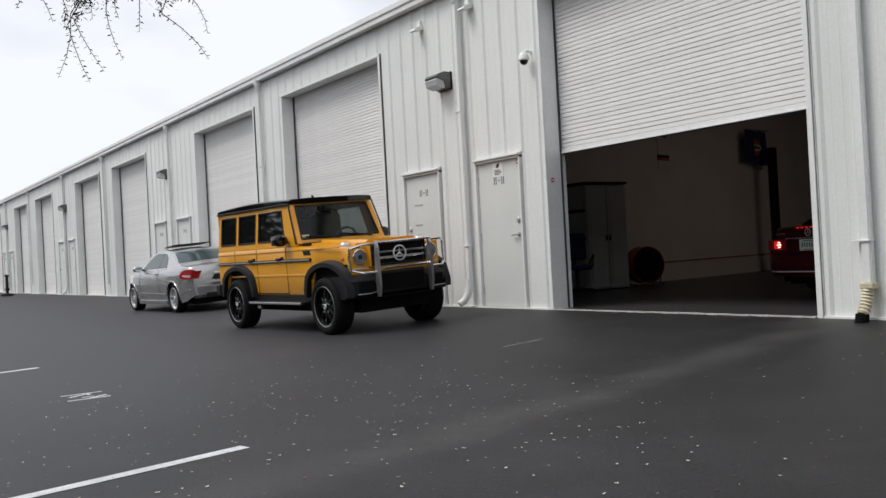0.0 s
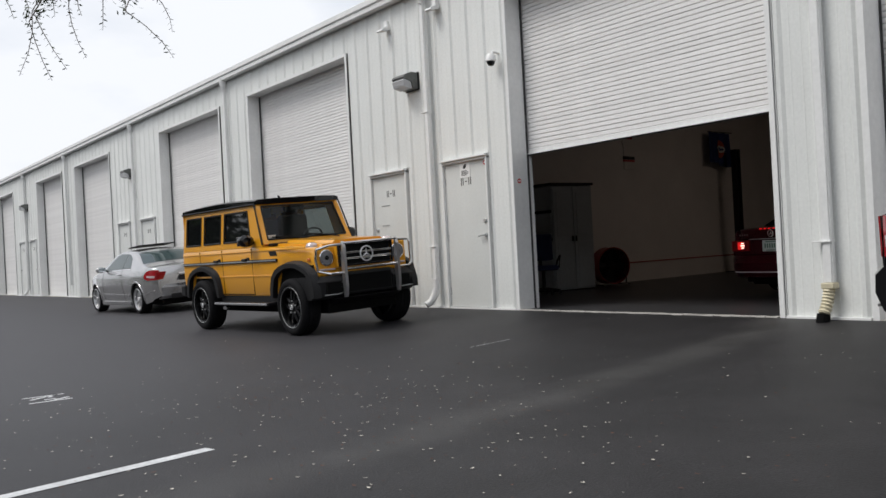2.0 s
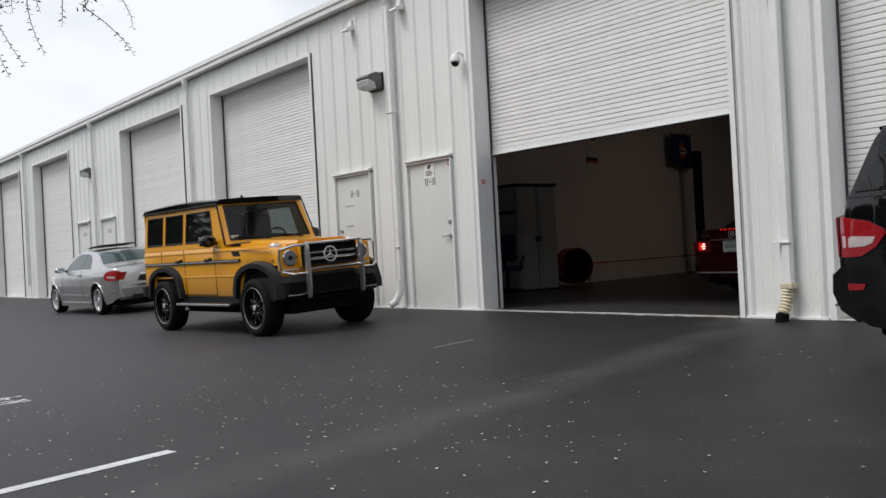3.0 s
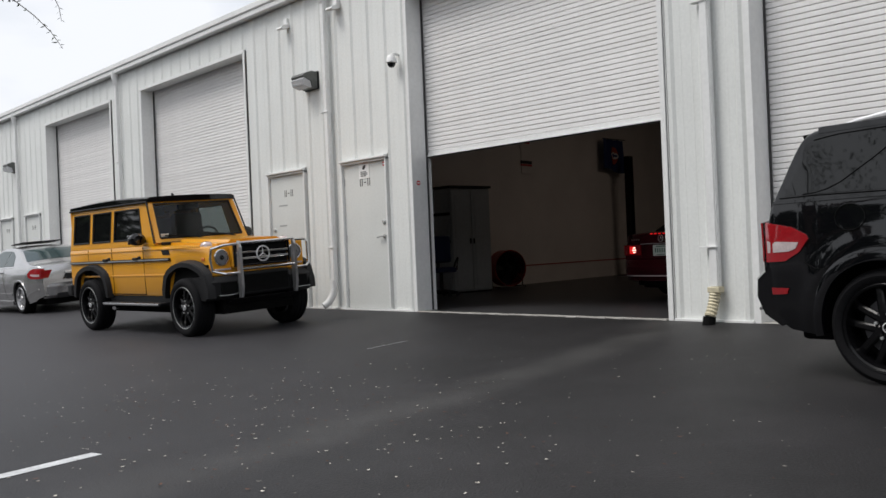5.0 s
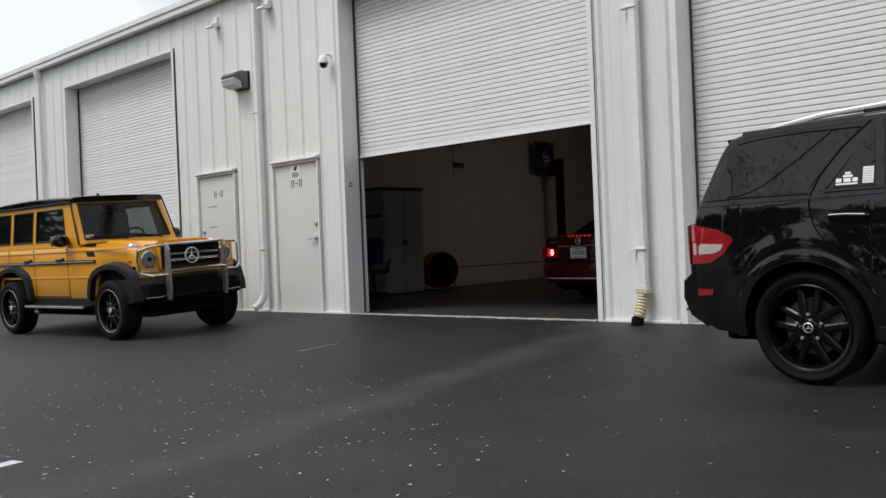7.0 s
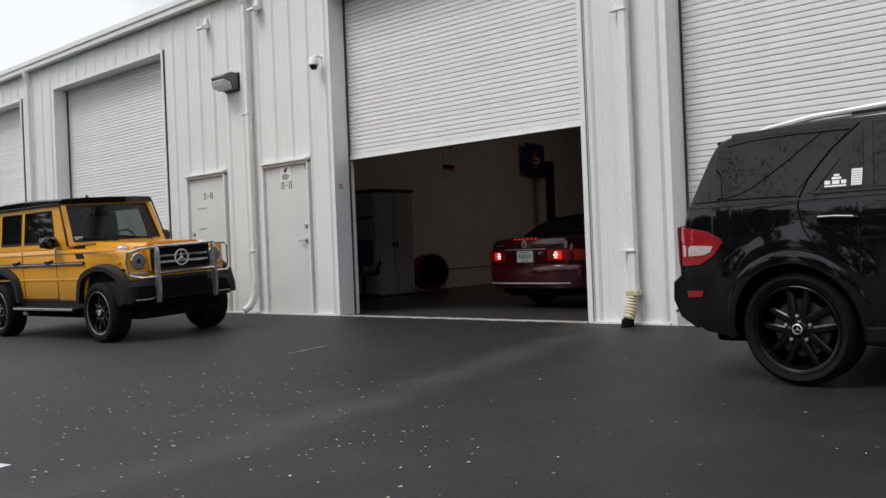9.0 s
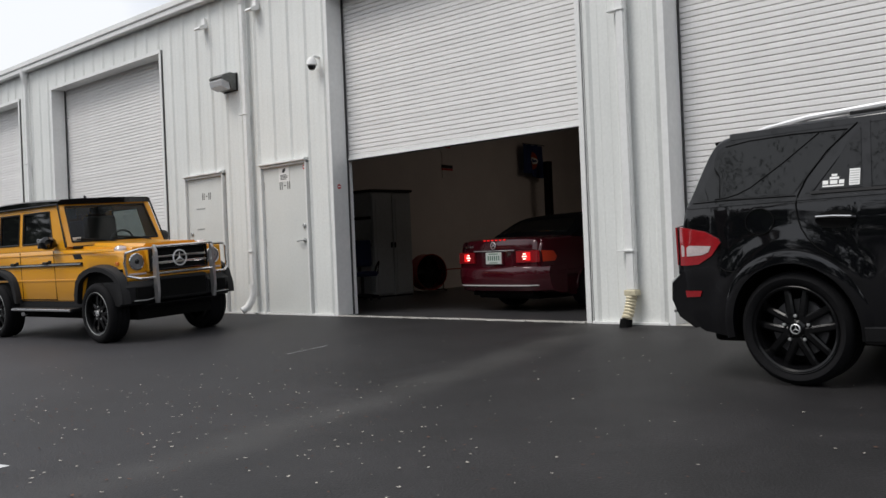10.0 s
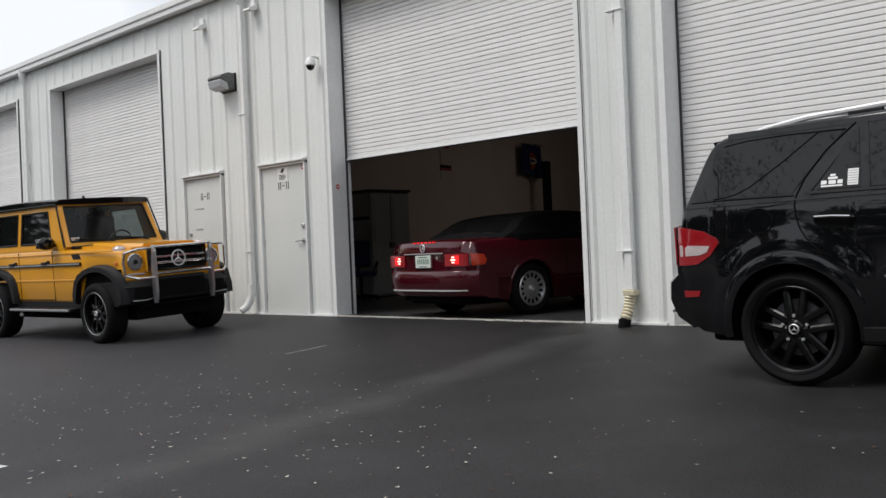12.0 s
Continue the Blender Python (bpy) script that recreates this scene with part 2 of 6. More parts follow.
def add_box(bm, x0, x1, y0, y1, z0, z1, bevel=0.0, m=None):
    res = bmesh.ops.create_cube(bm, size=1.0)
    vs = res["verts"]
    for v in vs:
        v.co = Vector((x0 + (v.co.x + 0.5) * (x1 - x0), y0 + (v.co.y + 0.5) * (y1 - y0), z0 + (v.co.z + 0.5) * (z1 - z0)))
        if m is not None:
            v.co = m @ v.co
    if bevel:
        bmesh.ops.bevel(bm, geom=list({e for v in vs for e in v.link_edges}), offset=bevel, segments=2, affect="EDGES", profile=0.5)
    return bm


def box(x0, x1, y0, y1, z0, z1, bevel=0.0, m=None):
    return add_box(bmesh.new(), x0, x1, y0, y1, z0, z1, bevel, m)


def add_tube(bm, points, radius, sides=8, caps=True):
    """A round rod along points; radius may be one number or one a point."""
    pts = [Vector(p) for p in points]
    rad = radius if isinstance(radius, (list, tuple)) else [radius] * len(pts)
    run = pts[-1] - pts[0]
    rings, up = [], (Vector((1, 0.07, 0.02)) if abs(run.z) > 0.7 * run.length else Vector((0.123, 0.31, 1))).normalized()
    for i, p in enumerate(pts):
        d = (pts[min(i + 1, len(pts) - 1)] - pts[max(i - 1, 0)]).normalized()
        a = d.cross(up)
        if a.length < 0.05:
            a = d.cross(Vector((1, 0, 0)))
        a.normalize()
        b = d.cross(a)
        rings.append([bm.verts.new(p + rad[i] * (math.cos(2 * math.pi * j / sides) * a + math.sin(2 * math.pi * j / sides) * b)) for j in range(sides)])
    for r, s in zip(rings, rings[1:]):
        for j in range(sides):
            bm.faces.new((r[j], r[(j + 1) % sides], s[(j + 1) % sides], s[j]))
    if caps:
        bm.faces.new(rings[0][::-1]), bm.faces.new(rings[-1])
    return bm


def tube(points, radius, sides=8, caps=True):
    return add_tube(bmesh.new(), points, radius, sides, caps)


def add_lathe(bm, profile, sides=32, axis="y", closed=False):
    """Turns (radius, offset) pairs about an axis."""
    rings = []
    for r, o in profile:
        ring = []
        for j in range(sides):
            a = 2 * math.pi * j / sides
            c, s = r * math.cos(a), r * math.sin(a)
            ring.append(bm.verts.new({"y": (c, o, s), "z": (c, s, o), "x": (o, c, s)}[axis]))
        rings.append(ring)
    pairs = list(zip(rings, rings[1:])) + ([(rings[-1], rings[0])] if closed else [])
    for r, s in pairs:
        for j in range(sides):
            bm.faces.new((r[j], r[(j + 1) % sides], s[(j + 1) % sides], s[j]))
    if not closed:
        for ring in (rings[0], rings[-1]):
            if profile[rings.index(ring)][0] > 1e-4:
                bm.faces.new(ring)
    return bm


def lathe(profile, sides=32, axis="y", closed=False):
    return add_lathe(bmesh.new(), profile, sides, axis, closed)


def add_prism(bm, outline, depth, place):
    """An outline of (u, v) pairs given thickness: place(u, v, d) maps it into space, d from 0 to depth."""
    a = [bm.verts.new(place(u, v, depth)) for u, v in outline]
    b = [bm.verts.new(place(u, v, 0.0)) for u, v in outline]
    bm.faces.new(a), bm.faces.new(b[::-1])
    for i in range(len(a)):
        j = (i + 1) % len(a)
        bm.faces.new((a[i], b[i], b[j], a[j]))
    return bm


def prism(outline, depth, place):
    return add_prism(bmesh.new(), outline, depth, place)


def bow(outline, depth, place, n=18):
    """Like prism, but in n slices, so that place may bend the piece along its depth."""
    bm = bmesh.new()
    rings = [[bm.verts.new(place(u, v, depth * i / n)) for u, v in outline] for i in range(n + 1)]
    for a, b in zip(rings, rings[1:]):
        for j in range(len(outline)):
            k = (j + 1) % len(outline)
            bm.faces.new((a[j], a[k], b[k], b[j]))
    bm.faces.new(rings[0][::-1]), bm.faces.new(rings[-1])
    return bm


def smooth_step(x, a, b):
    t = min(max((x - a) / (b - a), 0.0), 1.0)
    return t * t * (3 - 2 * t)


def curve_at(knots, x):
    """Smooth interpolation (monotone) through (x, value) knots."""
    if x <= knots[0][0]:
        return knots[0][1]
    for (a, va), (b, vb) in zip(knots, knots[1:]):
        if x <= b:
            return va + (vb - va) * (x - a) / (b - a)
    return knots[-1][1]


# ---- the ground ----
def lot(y):
    """The height of the asphalt, which falls away from the building."""
    return -0.27 * (1 - math.exp(min(y, 0.0) / 3.0))


def ground():
    bm = bmesh.new()
    ys = [-400, -150, -60, -30, -15, -10, -7, -5, -4, -3, -2.4, -1.9, -1.5, -1.2, -0.95, -0.75, -0.55, -0.4, -0.28, -0.18, -0.1, -0.03, 0.0, 0.05, 60, 400]
    xs = [-400, -150, -80, -50, -30, -20, -12, -8, -4, 0, 4, 8, 12, 20, 40, 150, 400]
    grid = [[bm.verts.new((x, y, lot(y) - 0.006 if y < 0.04 else -0.3)) for x in xs] for y in ys]
    for a, b in zip(grid, grid[1:]):
        for i in range(len(xs) - 1):
            bm.faces.new((a[i], a[i + 1], b[i + 1], b[i]))
    tagged(part("ground", bm, ASPHALT, smooth=True), "dark worn asphalt lot sloping gently away from the warehouse", "ground", kind="structure")


ground()


def road_line(x0, y0, x1, y1, width):
    """A painted stripe from end to end, a thin film on the asphalt."""
    d = Vector((x1 - x0, y1 - y0, 0))
    s = Vector((-d.y, d.x, 0)).normalized() * width / 2
    bm = bmesh.new()
    n = 12
    rows = []
    for i in range(n + 1):
        c = Vector((x0, y0, 0)) + d * i / n
        rows.append([bm.verts.new((c.x + k * s.x, c.y + k * s.y, lot(c.y) - 0.002)) for k in (-1, 1)])
    for a, b in zip(rows, rows[1:]):
        bm.faces.new((a[0], a[1], b[1], b[0]))
    return bm


LINE_A, LINE_B = (2.47, -6.33, 3.82, -12.0), (-4.06, -6.32, -2.75, -12.0)
for ends in (LINE_A, LINE_B):
    tagged(part("parking_line", road_line(*ends, 0.10), PAINT_LINE), "worn white painted parking line on asphalt", "road marking", group="parking lines", kind="structure")

# ---- the warehouse ----
EAVE = 4.89          # underside of the gutter
HEAD = 4.38          # head of the roller-door openings
DOOR_HEAD = 2.19
X_WEST, X_EAST = -74.0, 22.0
ROLLERS = [(2.91, 7.08), (-2.29, 1.88), (-11.00, -6.74), (-16.75, -12.62), (-25.43, -21.37), (-31.20, -27.25), (-39.60, -35.70), (-45.50, -41.75), (-54.30, -50.30), (-60.20, -56.20)]
DOORS = [(-3.96, -2.85), (-6.09, -4.97), (-18.58, -17.43), (-20.73, -19.62), (-32.78, -31.66), (-34.75, -33.62), (-47.5, -46.4), (-49.6, -48.5)]
OPENINGS = sorted([(a, b, HEAD) for a, b in ROLLERS] + [(a, b, DOOR_HEAD) for a, b in DOORS])


def wall_front():
    """Backing of the front wall with its openings; the ribbed sheets are its children."""
    bm = bmesh.new()
    x = X_WEST
    for a, b, top in OPENINGS:
        add_box(bm, x, a, 0.03, 0.11, -0.3, EAVE + 0.15)
        add_box(bm, a, b, 0.03, 0.11, top, EAVE + 0.15)
        x = b
    add_box(bm, x, X_EAST, 0.03, 0.11, -0.3, EAVE + 0.15)
    return tagged(part("wall_front", bm, WHITE_TRIM), "long white ribbed metal warehouse front with openings", "wall", kind="structure")


front = wall_front()
RIB, DEEP = 0.40, 0.024


def ribbed_sheet(x0, x1, z0, z1):
    """A ribbed metal sheet between x0 and x1; its ribs stand on a grid of RIB."""
    xs = []
    i = math.floor(x0 / RIB)
    while i * RIB < x1:
        c = i * RIB - 0.02
        xs += [(c - 0.055, 0.0), (c - 0.022, DEEP), (c + 0.022, DEEP), (c + 0.055, 0.0)]
        for s in (0.135, 0.265):
            xs += [(c + s - 0.012, 0.0), (c + s - 0.005, 0.003), (c + s + 0.005, 0.003), (c + s + 0.012, 0.0)]
        i += 1
    xs.sort()
    prof = [(x0, 0.0)] + [q for q in xs if x0 + 0.004 < q[0] < x1 - 0.004] + [(x1, 0.0)]
    bm = bmesh.new()
    rows = [[bm.verts.new((x, -d, z)) for x, d in prof] for z in (z0, z1)]
    for j in range(len(prof) - 1):
        bm.faces.new((rows[0][j], rows[0][j + 1], rows[1][j + 1], rows[1][j]))
    back = [[bm.verts.new((x, 0.026, z)) for x in (x0, x1)] for z in (z0, z1)]
    bm.faces.new((back[0][0], back[0][1], back[1][1], back[1][0]))
    return bm


def sheets(x0, x1, z0, z1):
    n = max(1, math.ceil((x1 - x0) / 0.915 - 0.02))
    w = (x1 - x0) / n
    for i in range(n):
        part("wall_panel", ribbed_sheet(x0 + i * w + 0.0005, x0 + (i + 1) * w - 0.0005, z0, z1), WHITE_PANEL, front)


TRIM, TRIM_LEFT, TRIM_RIGHT = 0.06, 0.06, 0.055
RECESS = 0.27        # depth of the curtains behind the face of the wall
x = X_WEST
for a, b, top in OPENINGS:
    left, right, over = (TRIM_LEFT, TRIM_RIGHT, TRIM) if top == HEAD else (0.045, 0.045, 0.045)
    sheets(x, a - left, 0.015, EAVE)
    sheets(a - left, b + right, top + over, EAVE)
    x = b + right
sheets(x, X_EAST, 0.015, EAVE)


def base_strip():
    """A thin stained angle of metal along the foot of the wall."""
    x = X_WEST
    bm = bmesh.new()
    for a, b, top in OPENINGS:
        if top == HEAD:
            add_box(bm, x, a - TRIM_LEFT, -0.042, 0.02, -0.09, 0.014, 0.004)
            x = b + TRIM_RIGHT
    add_box(bm, x, X_EAST, -0.042, 0.02, -0.09, 0.014, 0.004)
    tagged(part("baseboard", bm, WHITE_TRIM), "white metal strip along the foot of the ribbed wall", "trim", kind="structure")


base_strip()


def slat_mesh(width, pitch):
    """One interlocking curtain slat: a gently bowed face over a narrow shadowed lip."""
    prof = [(0.009, 0.0), (0.009, 0.0035), (-0.005, 0.006), (-0.0075, 0.012), (-0.0070, pitch - 0.007), (-0.004, pitch - 0.003), (0.009, pitch - 0.001), (0.009, pitch)]
    bm = bmesh.new()
    a = [bm.verts.new((-width / 2, y, z)) for y, z in prof]
    b = [bm.verts.new((width / 2, y, z)) for y, z in prof]
    for i in range(len(prof) - 1):
        bm.faces.new((a[i], a[i + 1], b[i + 1], b[i]))
    bmesh.ops.recalc_face_normals(bm, faces=bm.faces)
    me = bpy.data.meshes.new("slat")
    bm.to_mesh(me)
    bm.free()
    me.materials.append(WHITE_SLAT)
    me.shade_smooth()
    me.set_sharp_from_angle(angle=radians(20))
    return me


SLAT = 0.0585
slats = {}


def roller_door(a, b, bottom, label):
    """A roll-up steel door deep in its opening: slats, guides, bottom bar, and the folded metal lining of the opening."""
    w = round(b - a - 0.05, 2)
    if w not in slats:
        slats[w] = slat_mesh(w, SLAT)
    thing = empty("roller_door", pose((a + b) / 2, 0, 0))
    tagged(thing, label, "roller door", group="roller doors of the warehouse")
    z = bottom + 0.075
    while z < HEAD + 0.02:
        s = new("slat", slats[w])
        s.parent = thing
        s.matrix_basis = pose(0, RECESS, z)
        z += SLAT
    bar = add_box(box(-w / 2, w / 2, RECESS - 0.02, RECESS + 0.02, bottom, bottom + 0.074, 0.005), -w / 2, w / 2, RECESS - 0.034, RECESS, bottom, bottom + 0.018, 0.003)
    part("bottom_bar", bar, WHITE_TRIM, thing, "white steel bottom bar with a dark seal")
    part("seal", box(-w / 2, w / 2, RECESS - 0.012, RECESS + 0.012, bottom - 0.012, bottom - 0.001), SEAL_AND_SHADE, thing)
    h = (b - a) / 2
    for s in (-1, 1):
        # guide coloured dark for its shaded gap, return of the lining, corner angle on the face of the wall
        part("guide", box(min(s * (h - 0.021), s * (h - 0.036)), max(s * (h - 0.021), s * (h - 0.036)), RECESS - 0.045, RECESS - 0.018, 0.004, HEAD - 0.004, 0.003), SEAL_AND_SHADE, thing, "guide strip, coloured dark for the shaded gap")
        part("jamb_return", box(min(s * h, s * (h - 0.02)), max(s * h, s * (h - 0.02)), -0.028, RECESS + 0.05, -0.01, HEAD, 0.003), WHITE_TRIM, thing, "flat white metal lining of the opening")
        wide = TRIM_RIGHT if s > 0 else TRIM_LEFT
        angle = box(min(s * (h - 0.02), s * (h + wide - 0.012)), max(s * (h - 0.02), s * (h + wide - 0.012)), -0.036, -0.0285, -0.01, HEAD + 0.045, 0.002)
        part("corner_angle", angle, WHITE_TRIM, thing)
        # edge strip; dark right of closed doors, colouring in the shadow line there
        part("weather_strip", box(min(s * (h + wide - 0.011), s * (h + wide - 0.001)), max(s * (h + wide - 0.011), s * (h + wide - 0.001)), -0.016, 0.02, 0.0, HEAD + 0.04), SEAL_AND_SHADE if s > 0 and bottom < 0.5 else WHITE_TRIM, thing)
    part("head_lining", box(-h + 0.0205, h - 0.0205, -0.028, RECESS - 0.02, HEAD - 0.002, HEAD + 0.018, 0.003), WHITE_TRIM, thing)
    part("head_angle", box(-h - TRIM_LEFT + 0.012, h + TRIM_RIGHT - 0.012, -0.040, -0.0365, HEAD - 0.004, HEAD + TRIM - 0.004, 0.0015), WHITE_TRIM, thing)
    part("head_backing", box(-h, h, RECESS + 0.03, RECESS + 0.05, HEAD - 0.03, HEAD + 0.5), WHITE_TRIM, thing)
    return thing


def aprons():
    """Concrete thresholds in the closed openings."""
    for i, (a, b) in enumerate(ROLLERS):
        if i != 1:
            tagged(part("threshold", box(a, b, -0.03, RECESS + 0.1, -0.2, 0.0, 0.006), CONCRETE), "worn concrete threshold under a roll-up door", "threshold", kind="structure")


aprons()


CURTAIN = 2.135
for i, (a, b) in enumerate(ROLLERS):
    roller_door(a, b, CURTAIN if i == 1 else 0.0, "white roll-up door drawn half open over the garage bay" if i == 1 else "closed white roll-up door of horizontal steel slats")


def bars(thing, x, z, w, h, rows, mat, y=-0.002):
    """Unreadable print: plain bars in a block w by h with its top left at x, z."""
    bm = bmesh.new()
    step = h / rows
    for i in range(rows):
        add_box(bm, x, x + w * (1 if i % 3 else 0.8), y - 0.0015, y, z - i * step - step * 0.55, z - i * step)
    return part("print", bm, mat, thing)


def unit_door(number, a, b, near):
    """A flush steel door in its frame."""
    w, h = b - a, DOOR_HEAD
    thing = empty("door_%d" % number, pose(a, 0, 0))
    tagged(thing, "grey-white flush steel entry door in a painted metal frame, shut", "door", group="entry doors of the warehouse", kind="structure")
    part("door_leaf", box(0.032, w - 0.032, 0.0, 0.045, 0.02, h - 0.036, 0.003), DOOR_PAINT, thing)
    frame_mesh = box(0.0, 0.030, -0.045, 0.10, 0.0, h, 0.004)
    add_box(frame_mesh, w - 0.030, w, -0.045, 0.10, 0.0, h, 0.004)
    add_box(frame_mesh, 0.0, w, -0.043, 0.098, h - 0.034, h, 0.004)
    part("door_frame", frame_mesh, WHITE_TRIM, thing)
    part("rain_cap", box(-0.004, w + 0.004, -0.078, -0.005, h + 0.003, h + 0.035, 0.006), WHITE_TRIM, thing)
    part("threshold", box(0.05, w - 0.05, -0.03, 0.09, 0.0, 0.02, 0.003), GALV, thing)
    side = w - 0.13 if number % 2 else 0.13
    if near:
        turn = -1 if number % 2 else 1
        handle = lathe([(0.032, 0.0), (0.032, -0.012), (0.012, -0.014), (0.012, -0.05), (0.0, -0.05)], 16)
        if number == 2:
            add_lathe(handle, [(0.012, -0.05), (0.028, -0.055), (0.030, -0.072), (0.0, -0.082)], 14)
        else:
            add_tube(handle, [(0, -0.045, 0), (turn * 0.06, -0.05, 0.0), (turn * 0.13, -0.045, -0.012)], 0.011, 8)
        part("door_handle", handle, GALV, thing, "dull steel door handle", True, pose(side, 0.0, 1.06))
        part("deadbolt", lathe([(0.034, 0.0), (0.034, -0.016), (0.024, -0.024), (0.0, -0.024)], 16), GALV, thing, "", True, pose(side, 0.0, 1.27))
        for z in (0.25, 1.05, 1.9):
            part("hinge", tube([(0, 0, -0.055), (0, 0, 0.055)], 0.011, 8), GALV, thing, "", True, pose(0.048 if number % 2 else w - 0.048, 0.008, z))
    else:
        part("door_handle", lathe([(0.03, 0.0), (0.03, -0.04), (0.0, -0.05)], 10), GALV, thing, "", True, pose(side, 0.0, 1.04))
    mark = bmesh.new()
    cx, z = w / 2 + (0.0 if number == 1 else 0.03), h - 0.32 if number == 1 else h - 0.33
    for u, bw, l in ((-0.115, 0.014, 0.11), (-0.070, 0.014, 0.11), (0.0, 0.05, 0.013), (0.07, 0.014, 0.11), (0.115, 0.014, 0.11)):
        add_box(mark, cx + u - bw / 2, cx + u + bw / 2, -0.0035, -0.0015, z - l / 2, z + l / 2)
    part("unit_mark", mark, INK, thing, "plain black painted bars")
    return thing


for i, (a, b) in enumerate(DOORS):
    d = unit_door(i + 1, a, b, i < 2)
    if i == 0:
        notice = tagged(part("warning_sign", box(0.0, 0.25, 0.0, 0.004, 0.0, 0.27, 0.001), SIGN_WHITE, None, "", False, pose(a + 0.42, -0.0065, 1.925)),
                        "white printed warning sign with a red header on the steel door", "sign")
        letters = bpy.data.curves.new("header", "FONT")
        letters.body, letters.size, letters.align_x, letters.extrude = "WARNING", 0.045, "CENTER", 0.0008
        source = bpy.data.objects.new("header", letters)
        header = new("header", bpy.data.meshes.new_from_object(source))
        bpy.data.objects.remove(source)
        header.data.materials.append(SIGN_RED)
        header.parent = notice
        header.matrix_basis = pose(0.125, -0.0015, 0.222, 90, 0, 0)
        tagged(header, "red lettering")
        part("pictogram", prism([(0.08, 0.14), (0.11, 0.19), (0.17, 0.20), (0.16, 0.16), (0.13, 0.13)], 0.002, lambda u, v, q: (u, -0.0005 - q, v)), INK, notice)
        bars(notice, 0.04, 0.105, 0.17, 0.08, 4, DARK_GREY, -0.0005)
    if i == 1:
        for z, w in ((1.66, 0.26), (1.33, 0.22)):
            tagged(part("tape_residue", box(0, w, -0.0035, -0.0008, 0, 0.018), GALV, None, "", False, pose(a + 0.28, 0, z)), "faded grey strip of old tape on a door", "tape")


def alarm_sticker(x, y, z, turn=0):
    ob = tagged(part("alarm_sticker", lathe([(0.035, 0.0), (0.035, -0.003), (0.0, -0.003)], 8), SIGN_RED, None, "", False, pose(x, y, z, 0, 0, turn)), "small red and white eight-sided sticker", "sticker", group="alarm stickers")
    part("print", box(-0.024, 0.024, -0.0045, -0.0035, -0.008, 0.008), SIGN_WHITE, ob)


alarm_sticker(-2.94, -0.002, 2.10), alarm_sticker(-2.269, 0.07, 1.77, 90)


def gutter():
    """Box gutter of folded white metal along the eave."""
    prof = [(0.02, EAVE + 0.02), (-0.13, EAVE), (-0.15, EAVE + 0.02), (-0.15, EAVE + 0.09), (-0.175, EAVE + 0.115), (-0.175, EAVE + 0.20), (-0.165, EAVE + 0.21), (-0.155, EAVE + 0.20), (-0.13, EAVE + 0.04), (0.02, EAVE + 0.05)]
    seams = [X_WEST + i * 3.05 for i in range(int((X_EAST - X_WEST) / 3.05) + 1)] + [X_EAST]
    thing = tagged(empty("gutter"), "white folded metal eave gutter, streaked with grime", "gutter", kind="structure")
    for a, b in zip(seams, seams[1:]):
        bm = bmesh.new()
        add_prism(bm, prof, b - a - 0.004, lambda u, v, q, a=a: (a + q, u, v))
        part("gutter_length", bm, WHITE_TRIM, thing)
    roof = bmesh.new()
    add_prism(roof, [(-0.10, EAVE + 0.155), (-0.10, EAVE + 0.185), (9.0, EAVE + 0.95), (9.0, EAVE + 0.90)], X_EAST - X_WEST, lambda u, v, q: (X_WEST + q, u, v))
    add_prism(roof, [(9.0, EAVE + 0.95), (9.0, EAVE + 0.90), (18.2, EAVE + 0.13), (18.2, EAVE + 0.17)], X_EAST - X_WEST, lambda u, v, q: (X_WEST + q, u, v))
    n = int((X_EAST - X_WEST) / 0.61)
    for i in range(n):
        x = X_WEST + i * 0.61
        add_box(roof, x - 0.02, x + 0.02, -0.09, -0.02, EAVE + 0.18, EAVE + 0.215, 0.006)
    tagged(part("roof", roof, ROOF_METAL), "low-pitched pale metal roof of the warehouse", "roof", kind="structure")


gutter()


